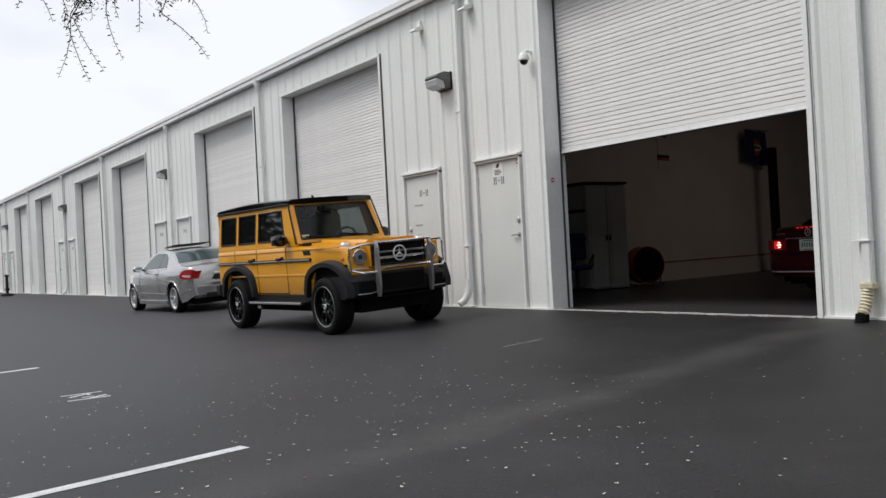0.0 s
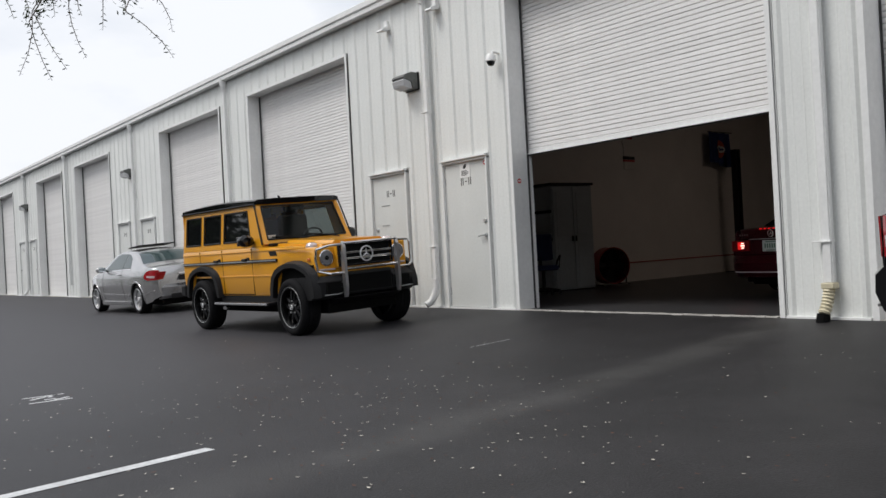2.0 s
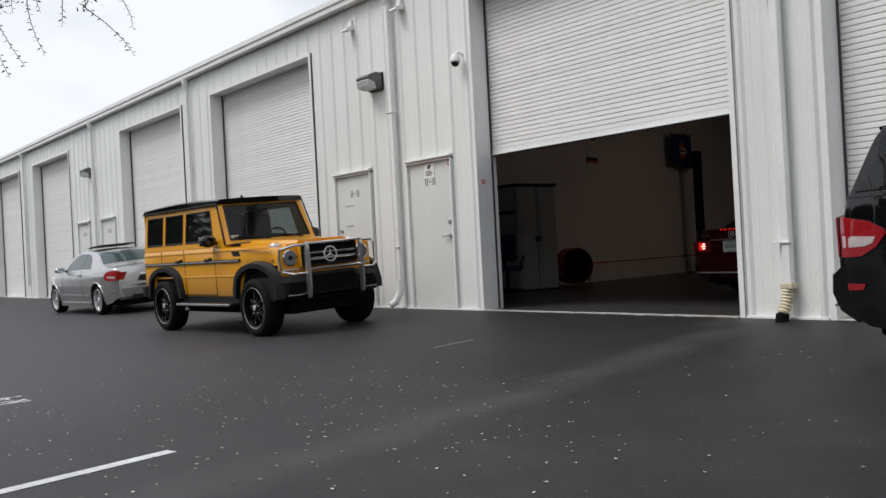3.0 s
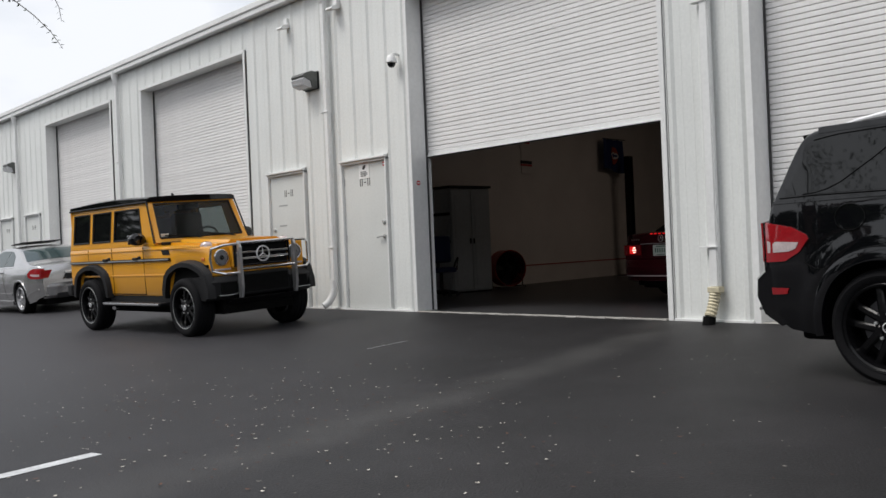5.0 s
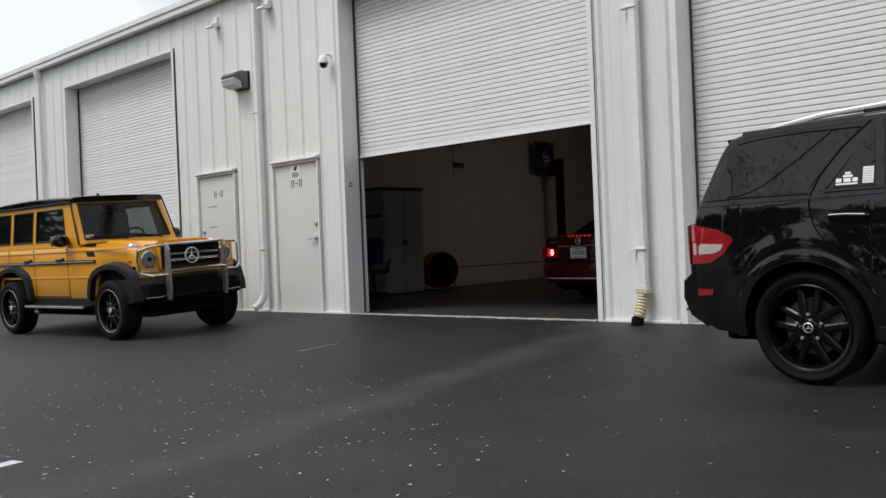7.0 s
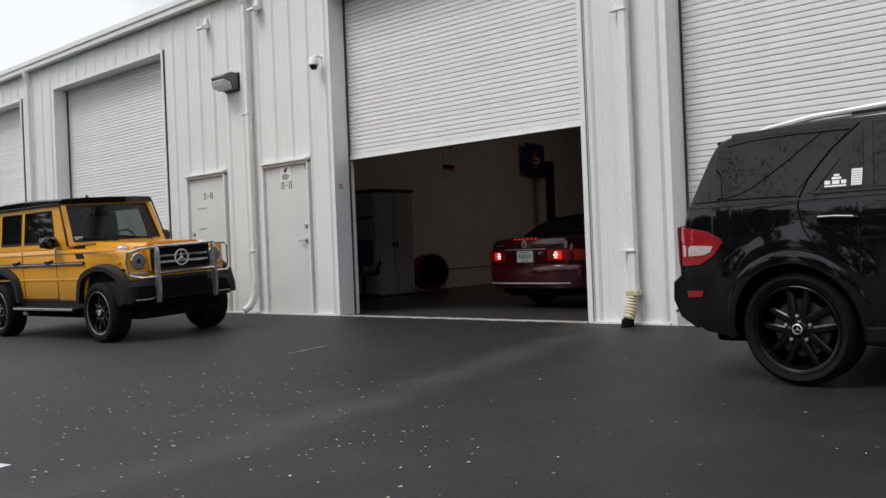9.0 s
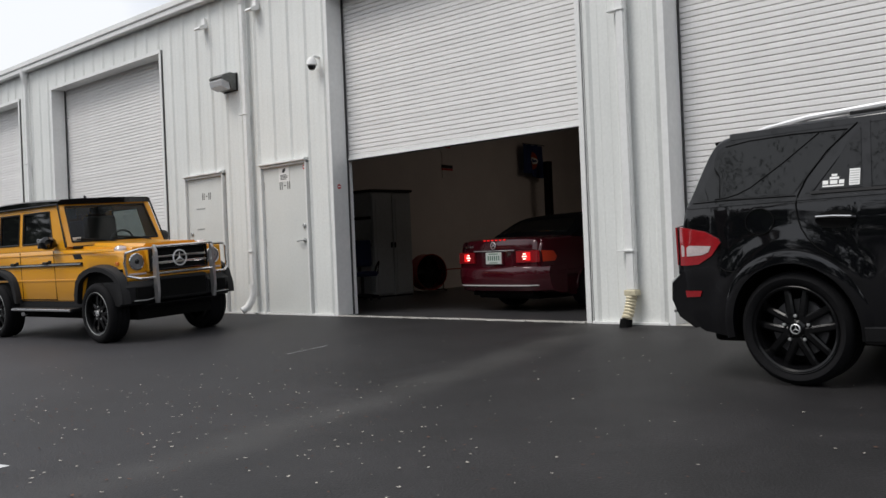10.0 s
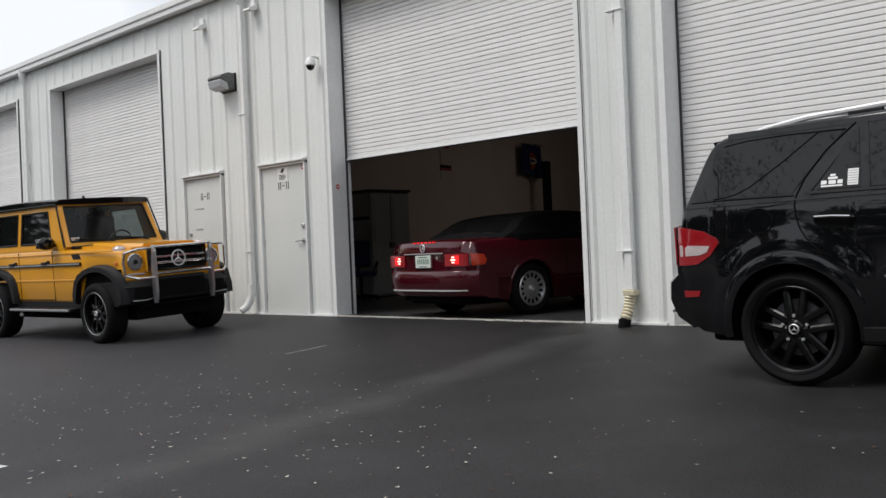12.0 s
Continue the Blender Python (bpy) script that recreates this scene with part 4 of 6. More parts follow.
class Shell:
    """A car's body as a smooth skin: a side line for the top, arches in the lower edge, a plan outline and a side section."""

    def __init__(self, tail, nose, top, bottom, arches, plan, section, bow_tail, bow_nose, crown=0.03):
        self.tail, self.nose, self.top_knots, self.bottom, self.arches = tail, nose, top, bottom, arches
        self.plan, self.section, self.bow_tail, self.bow_nose, self.crown = plan, section, bow_tail, bow_nose, crown
        self.swell = 0.0

    def top(self, x):
        k = self.top_knots
        return sum(curve_at(k, x + d) * w for d, w in ((-0.05, 0.25), (0.0, 0.5), (0.05, 0.25)))

    def low(self, x):
        z = curve_at(self.bottom, x)
        for cx, cz, r in self.arches:
            if abs(x - cx) < r:
                z = max(z, cz + math.sqrt(max(r * r - (x - cx) ** 2, 0)))
        return z

    def half(self, x, z):
        """Half the width at x, height z."""
        w = curve_at(self.plan, x) * curve_at(self.section, z)
        if self.swell:
            for cx, cz, r in self.arches:
                w += self.swell * smooth_step(math.hypot(x - cx, z - cz), r + 0.24, r + 0.10)
        return w

    def bent(self, x, y):
        """x drawn in towards the corners at nose and tail."""
        a = smooth_step(x, self.tail + 0.7, self.tail)
        b = smooth_step(x, self.nose - 0.9, self.nose)
        return x + a * self.bow_tail * y * y - b * self.bow_nose * y * y

    def side(self, x, z, s, out=0.0):
        y = self.half(x, z)
        return Vector((self.bent(x, y), s * (y + out), z))

    def deck(self, x, y, out=0.0):
        zt = self.top(x)
        w = max(self.half(x, zt - 0.05), 0.05)
        q = min(abs(y) / w, 1.0)
        return Vector((self.bent(x, y), y, zt - self.crown * q * q + out))

    def skin(self, parent, mats, name="body", label=""):
        xs = set()
        n = 110
        for i in range(n + 1):
            xs.add(round(self.tail + (self.nose - self.tail) * i / n, 4))
        for cx, cz, r in self.arches:
            for k in (-1, 1):
                xs.add(round(cx + k * (r - 0.001), 4)), xs.add(round(cx + k * (r + 0.004), 4))
            for i in range(25):
                xs.add(round(cx - r * 0.995 * math.cos(math.pi * i / 24), 4))
        xs = sorted(xs)
        side_n, top_n = 22, 7
        bm = bmesh.new()
        rings = []
        for x in xs:
            zb, zt = self.low(x), self.top(x)
            half = []
            corner = min(0.06, (zt - zb) * 0.2)
            for i in range(side_n):
                z = zb + (zt - corner - zb) * i / (side_n - 1)
                half.append((self.half(x, z), z))
            w, base = self.half(x, zt - corner), zt - corner
            inner = max(w - corner * 1.2, w * 0.5)
            crest = self.deck(x, inner).z
            for i in range(1, 6):
                a = math.pi / 2 * i / 5
                half.append((w - (w - inner) * (1 - math.cos(a)), base + (crest - base) * math.sin(a)))
            for i in range(1, top_n + 1):
                y = inner * (1 - i / top_n)
                half.append((y, self.deck(x, y).z))
            ring = [(0.0, zb)] + [(y, z) for y, z in half] + [(-y, z) for y, z in half[-2::-1]]
            rings.append([bm.verts.new((self.bent(x, y), y, z)) for y, z in ring])
        for a, b in zip(rings, rings[1:]):
            m = len(a)
            for j in range(m):
                f = bm.faces.new((a[j], a[(j + 1) % m], b[(j + 1) % m], b[j]))
                if j in (0, m - 1):
                    f.material_index = 1
        bm.faces.new(rings[0]), bm.faces.new(rings[-1])
        return part(name, bm, mats, parent, label, True)

    def patch(self, outline, s, mat, parent, name, label="", depth=0.006, smooth=True, lift=0.0):
        """A piece lying on the body's side, its outline in (x, z)."""
        bm = bmesh.new()
        vs = [bm.verts.new((x, 0, z)) for x, z in outline]
        bm.faces.new(vs)
        bmesh.ops.triangulate(bm, faces=bm.faces[:])
        bmesh.ops.subdivide_edges(bm, edges=bm.edges[:], cuts=2, use_grid_fill=True)
        front = {v: self.side(v.co.x, v.co.z, s, depth + lift) for v in bm.verts}
        edges = [e for e in bm.edges if len(e.link_faces) == 1]
        res = bmesh.ops.extrude_edge_only(bm, edges=edges)
        new_vs = [g for g in res["geom"] if isinstance(g, bmesh.types.BMVert)]
        for v in new_vs:
            v.co = self.side(v.co.x, v.co.z, s, -0.012)
        for v, q in front.items():
            v.co = q
        return part(name, bm, mat, parent, label, smooth)

    def lid(self, x0, x1, f0, f1, mat, parent, name, label="", out=0.006, inset=None):
        """A piece lying on the upper side between two x, f0 and f1 of the half width at its ends."""
        bm = bmesh.new()
        nx, ny = 12, 12
        grid = []
        for i in range(nx + 1):
            q = i / nx
            x = x0 + (x1 - x0) * q
            w = self.half(x, self.top(x) - 0.05) * (f0 + (f1 - f0) * q)
            grid.append([bm.verts.new(self.deck(x, -w + 2 * w * j / ny, out)) for j in range(ny + 1)])
        for a, b in zip(grid, grid[1:]):
            for j in range(ny):
                bm.faces.new((a[j], a[j + 1], b[j + 1], b[j]))
        edges = [e for e in bm.edges if len(e.link_faces) == 1]
        res = bmesh.ops.extrude_edge_only(bm, edges=edges)
        for g in res["geom"]:
            if isinstance(g, bmesh.types.BMVert):
                g.co.z -= 0.02
        return part(name, bm, mat, parent, label, True)

    def tail_piece(self, outline, mat, parent, name, label="", depth=0.01):
        """A piece on the tail, its outline in (y, z)."""
        return part(name, prism(outline, depth, lambda y, z, q: (self.tail + self.bow_tail * y * y - q - 0.001, y, z)), mat, parent, label)

    def strip(self, x0, x1, z0, z1, s, mat, parent, name, label="", lift=0.0, n=14, half_h=0.015, thick=0.012):
        """A moulding along the side from (x0, z0) to (x1, z1)."""
        bm = bmesh.new()
        rings = []
        for i in range(n + 1):
            q = i / n
            x, z = x0 + (x1 - x0) * q, z0 + (z1 - z0) * q + lift * math.sin(math.pi * q)
            ex, ez = (1.0, 0.0) if abs(x1 - x0) < abs(z1 - z0) else (0.0, 1.0)
            rings.append([bm.verts.new(self.side(x + ex * d, z + ez * d, s, o)) for d, o in ((-half_h, -0.006), (-half_h * 0.8, thick), (half_h * 0.8, thick), (half_h, -0.006))])
        for a, b in zip(rings, rings[1:]):
            for j in range(4):
                bm.faces.new((a[j], a[(j + 1) % 4], b[(j + 1) % 4], b[j]))
        bm.faces.new(rings[0]), bm.faces.new(rings[-1])
        return part(name, bm, mat, parent, label, True)

    def seam(self, points, s, mat, parent, name="panel_seam", r=0.0035):
        """A fine dark gap drawn along (x, z) points on the side."""
        pts = []
        for (xa, za), (xb, zb) in zip(points, points[1:]):
            pts += [self.side(xa + (xb - xa) * i / 4, za + (zb - za) * i / 4, s, 0.0055) for i in range(4)]
        pts.append(self.side(*points[-1], s, 0.0055))
        return part(name, tube(pts, r, 5), mat, parent, "", True)

    def arch(self, cx, cz, r, s, wide, mat, parent, name="wheel_arch", a0=-5, a1=185, lip=0.02):
        """A flared lip round a wheel opening."""
        bm = bmesh.new()
        rings = []
        for i in range(33):
            a = radians(a0 + (a1 - a0) * i / 32)
            row = []
            for rr, o in ((r - 0.012, -0.03), (r - 0.006, lip), (r + wide * 0.6, lip), (r + wide, 0.0), (r + wide, -0.03)):
                x, z = cx + rr * math.cos(a), cz + rr * math.sin(a)
                row.append(bm.verts.new(self.side(x, max(z, 0.2), s, o)))
            rings.append(row)
        for a, b in zip(rings, rings[1:]):
            for j in range(4):
                bm.faces.new((a[j], a[j + 1], b[j + 1], b[j]))
        return part(name, bm, mat, parent, "", True)


def mirror_unit(parent, x, y, z, s, mat, w=0.2, h=0.15):
    house = lathe([(0.0, -0.5), (0.62, -0.46), (0.9, -0.25), (1.0, 0.0), (0.95, 0.3), (0.6, 0.5), (0.0, 0.52)], 16, "x")
    for v in house.verts:
        v.co = Vector((v.co.x * 0.16, v.co.y * w / 2, v.co.z * h / 2))
    ob = part("door_mirror", house, mat, parent, "", True, pose(x, y + s * w * 0.55, z))
    part("arm", tube([(0.0, -s * w * 0.62, -0.03), (0.0, 0, -0.03)], 0.022, 8), BLACK_PLASTIC, ob)
    part("mirror_glass", box(-0.088, -0.08, -w * 0.38, w * 0.38, -h * 0.36, h * 0.36, 0.003), CHROME, ob)
    return ob


def seat_pair(parent, x, half, floor_z, n=2):
    for s in (-1, 1):
        part("seat_back", box(-0.08, 0.08, s * half - 0.24, s * half + 0.24, floor_z, floor_z + 0.58, 0.05), CABIN, parent, "", True, pose(x, 0, 0))
        part("headrest", box(-0.05, 0.05, s * half - 0.13, s * half + 0.13, floor_z + 0.62, floor_z + 0.80, 0.04), CABIN, parent, "", True, pose(x, 0, 0))


def ground_pose(x, y, yaw_deg, track):
    """A parked car's pose on the sloping lot."""
    c = math.cos(radians(yaw_deg))
    zl, zr = lot(y + c * track / 2), lot(y - c * track / 2)
    roll = math.degrees(math.atan2(zl - zr, track))
    return pose(x, y, (zl + zr) / 2 - 0.004, 0, 0, yaw_deg) @ pose(0, 0, 0, roll, 0, 0)


# ---- boxy yellow off-roader ----
def off_roader():
    car = tagged(empty("off_road_car", ground_pose(-6.62, -2.05, 3.0, 1.6)), "boxy yellow off-road car with black roof and chrome bull bar", "car")
    W, BELT, ROOF = 0.76, 1.23, 1.86
    # lower tub with square arches
    def tub_low(x):
        z = 0.52
        for cx in (0.0, 2.85):
            d = abs(x - cx)
            if d < 0.50:
                z = max(z, min(0.92, 0.92 - max(0.0, (d - 0.30)) * 1.9))
        return z
    bm = bmesh.new()
    xs = sorted({round(-0.78 + i * 0.05, 3) for i in range(84)} | {-0.50, -0.30, 0.30, 0.50, 2.35, 2.55, 3.15, 3.35})
    rings = []
    for x in [q for q in xs if q <= 3.36]:
        front_in = smooth_step(x, 2.2, 3.36) * 0.045
        zt = BELT if x < 2.02 else BELT - 0.02 - 0.055 * (x - 2.02) / 1.35
        w = W - front_in
        zl = tub_low(x)
        half = [(w - 0.02, zl), (w, zl + 0.03), (w + 0.004, (zl + zt) / 2), (w, zt - 0.035), (w - 0.012, zt - 0.012), (w - 0.04, zt), (w * 0.5, zt + 0.012)]
        ring = [(0, zl)] + half + [(0, zt + 0.016)] + [(-y, z) for y, z in half[::-1]]
        rings.append([bm.verts.new((x, y, z)) for y, z in ring])
    for a, b in zip(rings, rings[1:]):
        m = len(a)
        for j in range(m):
            f = bm.faces.new((a[j], a[(j + 1) % m], b[(j + 1) % m], b[j]))
            if j in (0, m - 1):
                f.material_index = 1
    bm.faces.new(rings[0]), bm.faces.new(rings[-1])
    part("body", bm, [YELLOW, MATT_BLACK], car, "yellow painted steel body", True)

    # cabin frame: pillars and headers between belt and roof
    def leaf(x, z, s):
        q = (z - BELT) / (ROOF - BELT)
        return Vector((x, s * (W - 0.012 - 0.075 * q), z))
    WS0, WS1 = 2.02, 1.74            # windscreen foot and head
    for s in (-1, 1):
        panes = [(-0.66, -0.10, "rear_side_window"), (0.02, 0.62, "rear_door_window"), (0.74, 1.50, "front_door_window")]
        frame_bm = bmesh.new()
        zs = (BELT - 0.005, BELT + 0.09, ROOF - 0.11, ROOF - 0.01)
        def add_q(bmx, pts):
            bmx.faces.new([bmx.verts.new(q) for q in pts])
        def slab(x0, x1, z0, z1, x1b=None, x0b=None):
            x0b, x1b = x0 if x0b is None else x0b, x1 if x1b is None else x1b
            o = [leaf(x0, z0, s), leaf(x1, z0, s), leaf(x1b, z1, s), leaf(x0b, z1, s)]
            i = [q - Vector((0, s * 0.05, 0)) for q in o]
            for pts in (o, i[::-1], (o[0], i[0], i[1], o[1]), (o[1], i[1], i[2], o[2]), (o[2], i[2], i[3], o[3]), (o[3], i[3], i[0], o[0])):
                add_q(frame_bm, pts)
        slab(-0.78, WS0 - 0.03, zs[0], zs[1], WS0 - 0.07)
        slab(-0.76, WS1 + 0.06, zs[2], zs[3], WS1 + 0.01)
        for a, b in ((-0.78, -0.66), (-0.10, 0.02), (0.62, 0.74)):
            slab(a, b, zs[1], zs[2])
        slab(1.62, WS0 - 0.07, zs[1], zs[2], WS1 + 0.06, 1.50)
        part("window_frame", frame_bm, YELLOW, car, "yellow window pillars")
        for a, b, name in panes:
            ext = 0.12 if b == 1.50 else 0.0
            o = [leaf(a, zs[1], s), leaf(b + ext, zs[1], s), leaf(b, zs[2], s), leaf(a, zs[2], s)]
            bmx = bmesh.new()
            ins = [q - Vector((0, s * 0.014, 0)) for q in o]
            bmx.faces.new([bmx.verts.new(q) for q in ins])
            pane = part(name, bmx, SIDE_GLASS if name == "front_door_window" and s > 0 else GLASS_DARK, car, "dark tinted side glass")
            seal = bmesh.new()
            for p, q in zip(o, o[1:] + o[:1]):
                add_tube(seal, [p, q], 0.013, 6)
            part("window_seal", seal, BLACK_PLASTIC, pane)
        # rubbing strip and seams
        part("side_strip", box(-0.76, 2.42, s * (W + 0.012) - 0.012, s * (W + 0.012) + 0.012, 1.005, 1.045, 0.005), BLACK_PLASTIC, car, "black rubbing strip")
        part("strip_insert", box(-0.74, 2.40, min(s * (W + 0.024), s * (W + 0.028)), max(s * (W + 0.024), s * (W + 0.028)), 1.016, 1.034), GALV, car, "grey insert of the strip")
        seams = bmesh.new()
        for x in (-0.12, 0.68, 1.66):
            add_box(seams, x - 0.005, x + 0.005, min(s * (W - 0.01), s * (W + 0.006)), max(s * (W - 0.01), s * (W + 0.006)), 0.54, BELT - 0.02)
        add_box(seams, -0.12, 1.66, min(s * (W - 0.01), s * (W + 0.0055)), max(s * (W - 0.01), s * (W + 0.0055)), 0.545, 0.555)
        part("door_seams", seams, MATT_BLACK, car)
        crease = box(-0.76, 2.36, min(s * W, s * (W + 0.011)), max(s * W, s * (W + 0.011)), 0.80, 0.825, 0.004)
        part("side_crease", crease, YELLOW, car)
        crease2 = box(-0.76, 3.2, min(s * (W - 0.01), s * (W + 0.009)), max(s * (W - 0.01), s * (W + 0.009)), BELT - 0.075, BELT - 0.055, 0.004)
        part("belt_crease", crease2, YELLOW, car)
        for x in (0.60, 1.56):
            handle = box(x - 0.16, x - 0.02, min(s * (W + 0.01), s * (W + 0.05)), max(s * (W + 0.01), s * (W + 0.05)), 1.03, 1.07, 0.012)
            add_box(handle, x - 0.05, x + 0.02, min(s * W, s * (W + 0.02)), max(s * W, s * (W + 0.02)), 1.02, 1.085, 0.008)
            part("door_handle", handle, BLACK_PLASTIC, car)
        # flared arches
        for cx in (0.0, 2.85):
            outer = [(-0.62, 0.50), (-0.605, 0.62)] + [(-0.60 * math.cos(k * math.pi / 10) * (1.0 - 0.10 * math.sin(k * math.pi / 10)), 0.66 + 0.345 * math.sin(k * math.pi / 10) ** 0.62) for k in range(1, 10)] + [(0.605, 0.62), (0.62, 0.50)]
            inner_edge = [(0.52, 0.50), (0.51, 0.60)] + [(0.50 * math.cos(k * math.pi / 10) * (1.0 - 0.08 * math.sin(k * math.pi / 10)), 0.63 + 0.285 * math.sin(k * math.pi / 10) ** 0.62) for k in range(1, 10)] + [(-0.51, 0.60), (-0.52, 0.50)]
            outline = outer + inner_edge
            arch = bmesh.new()
            n = len(outline)
            inner = [arch.verts.new((cx + u, s * (W - 0.03), v)) for u, v in outline]
            mid = [arch.verts.new((cx + u * (0.98 if i < 13 else 1.0), s * (W + 0.075), v - (0.03 if 1 < i < 11 else 0.0))) for i, (u, v) in enumerate(outline)]
            arch.faces.new(mid)
            for i in range(n):
                j = (i + 1) % n
                arch.faces.new((inner[i], inner[j], mid[j], mid[i]))
            bmesh.ops.bevel(arch, geom=[e for e in arch.edges if e.verts[0] in mid and e.verts[1] in mid], offset=0.012, segments=2, affect="EDGES")
            part("wheel_arch", arch, BLACK_PLASTIC, car, "black flared wheel arch", True)
            part("wheel_house", box(cx - 0.47, cx + 0.47, min(s * 0.25, s * 0.748), max(s * 0.25, s * 0.748), 0.62, 0.93, 0.01), MATT_BLACK, car)
        # running board
        board = box(0.56, 2.28, min(s * 0.70, s * 0.90), max(s * 0.70, s * 0.90), 0.40, 0.445, 0.015)
        part("running_board", board, BLACK_PLASTIC, car)
        part("board_trim", box(0.58, 2.26, min(s * 0.895, s * 0.912), max(s * 0.895, s * 0.912), 0.408, 0.438, 0.005), CHROME, car, "bright metal step edge")
        part("exhaust_tip", tube([(0.50, s * 0.60, 0.36), (0.74, s * 0.82, 0.35)], 0.028, 12), CHROME, car)
        part("sill", box(0.5, 2.35, min(s * 0.66, s * 0.745), max(s * 0.66, s * 0.745), 0.44, 0.535, 0.01), BLACK_PLASTIC, car)
        mirror_unit(car, 1.72, s * (W - 0.02), 1.32, s, BLACK_GLOSS, 0.24, 0.18)
        part("side_vent", prism([(2.22, 1.085), (2.42, 1.085), (2.38, 1.15), (2.18, 1.15)], 0.016, lambda u, v, q, s=s: (u, s * (W - 0.012 + q), v)), BLACK_PLASTIC, car)
        part("side_marker", box(3.17, 3.24, min(s * 0.71, s * 0.735), max(s * 0.71, s * 0.735), 0.98, 1.02, 0.006), AMBER_LENS, car)
        part("indicator", lathe([(0.085, 0.0), (0.083, 0.025), (0.055, 0.055), (0.0, 0.065)], 20, "z"), CLEAR_LENS, car, "domed indicator lamp on the wing", True, pose(3.10, s * 0.60, 1.165))
        part("indicator_base", box(3.0, 3.2, s * 0.60 - 0.07, s * 0.60 + 0.07, 1.14, 1.172, 0.012), CHROME, car)
    # roof
    roof = bmesh.new()
    rows = []
    for i in range(13):
        x = -0.80 + (WS1 + 0.04 + 0.80) * i / 12
        lift = 0.05 * math.sin(math.pi * (0.10 + 0.80 * i / 12))
        rows.append([roof.verts.new((x, y, z + (lift if 0 < k < 8 else 0))) for k, (y, z) in enumerate(((-0.70, ROOF - 0.03), (-0.695, ROOF + 0.005), (-0.65, ROOF + 0.025), (-0.35, ROOF + 0.035), (0, ROOF + 0.038), (0.35, ROOF + 0.035), (0.65, ROOF + 0.025), (0.695, ROOF + 0.005), (0.70, ROOF - 0.03)))])
    for a, b in zip(rows, rows[1:]):
        for j in range(8):
            roof.faces.new((a[j], a[j + 1], b[j + 1], b[j]))
    roof.faces.new(rows[0]), roof.faces.new(rows[-1])
    for a, b in zip(rows, rows[1:]):
        roof.faces.new((a[0], b[0], b[8], a[8]))
    part("roof", roof, BLACK_GLOSS, car, "gloss black roof", True)
    for s in (-1, 1):
        part("rain_gutter", tube([(-0.80, s * 0.705, ROOF - 0.025), (WS1 + 0.02, s * 0.705, ROOF - 0.025), (WS0 - 0.02, s * 0.755, BELT + 0.02)], 0.013, 8), BLACK_PLASTIC, car)
    # windscreen and its frame
    def screen(u, v, d=0.0):
        """u from -1 to 1 across, v from 0 to 1 upwards."""
        return Vector((WS0 + (WS1 - WS0) * v + d * 0.9 - 0.02 * u * u, u * (0.735 - 0.07 * v), BELT + 0.02 + (ROOF - BELT - 0.03) * v + d * 0.35))
    glass = bmesh.new()
    g = [[glass.verts.new(screen(-0.90 + 1.8 * i / 10, 0.09 + 0.83 * j / 4)) for i in range(11)] for j in range(5)]
    for a, b in zip(g, g[1:]):
        for j in range(10):
            glass.faces.new((a[j], a[j + 1], b[j + 1], b[j]))
    part("windscreen", glass, SCREEN_GLASS, car, "clear windscreen", True)
    rim = bmesh.new()
    for (u0, u1, v0, v1) in ((-1, -0.89, 0, 1), (0.89, 1, 0, 1), (-0.89, 0.89, 0, 0.10), (-0.89, 0.89, 0.91, 1)):
        o = [screen(u0, v0, 0.012), screen(u1, v0, 0.012), screen(u1, v1, 0.012), screen(u0, v1, 0.012)]
        i = [q - Vector((0.05, 0, 0.02)) for q in o]
        for pts in (o, i[::-1], (o[0], i[0], i[1], o[1]), (o[1], i[1], i[2], o[2]), (o[2], i[2], i[3], o[3]), (o[3], i[3], i[0], o[0])):
            rim.faces.new([rim.verts.new(q) for q in pts])
    part("screen_frame", rim, YELLOW, car)
    seal = bmesh.new()
    loop = [(-0.89, 0.10), (0.89, 0.10), (0.89, 0.91), (-0.89, 0.91)]
    for p, q in zip(loop, loop[1:] + loop[:1]):
        add_tube(seal, [screen(*p, 0.012), screen(*q, 0.012)], 0.014, 6)
    part("screen_seal", seal, BLACK_PLASTIC, car)
    for u in (-0.30, 0.42):
        wiper = tube([screen(u + 0.28, 0.04, 0.03), screen(u + 0.02, 0.10, 0.035), screen(u - 0.42, 0.16, 0.03)], 0.010, 6)
        add_tube(wiper, [screen(u + 0.1, 0.10, 0.026), screen(u - 0.5, 0.15, 0.022)], 0.008, 6)
        part("wiper", wiper, BLACK_PLASTIC, car)
    part("inspection_sticker", box(-0.06, 0.06, -0.002, 0.002, -0.03, 0.03, 0.0, Matrix.Translation(screen(-0.80, 0.16, 0.006)) @ pose(0, 0, 0, 25, 0, 90)), SIGN_WHITE, car)
    part("mirror_inside", box(1.72, 1.76, -0.12, 0.12, 1.72, 1.79, 0.02), BLACK_PLASTIC, car)
    # cabin inside: dashboard, seats, rear wall
    part("dashboard", box(1.55, 1.98, -0.66, 0.66, BELT - 0.04, BELT + 0.08, 0.04), CABIN, car)
    seat_pair(car, 0.92, 0.36, 1.10), seat_pair(car, 0.0, 0.36, 1.06)
    part("steering_wheel", lathe([(0.19, -0.012), (0.205, 0.0), (0.19, 0.012), (0.178, 0.0)], 24, "x", True), CABIN, car, "", True, pose(1.48, 0.36, 1.26, 0, 20, 0))
    part("tail_wall", box(-0.80, -0.76, -0.70, 0.70, BELT - 0.02, ROOF - 0.02, 0.006), YELLOW, car)
    spare = lathe([(0.0, 0.0), (0.36, 0.0), (0.385, -0.03), (0.385, -0.20), (0.30, -0.22), (0.0, -0.22)], 32, "x")
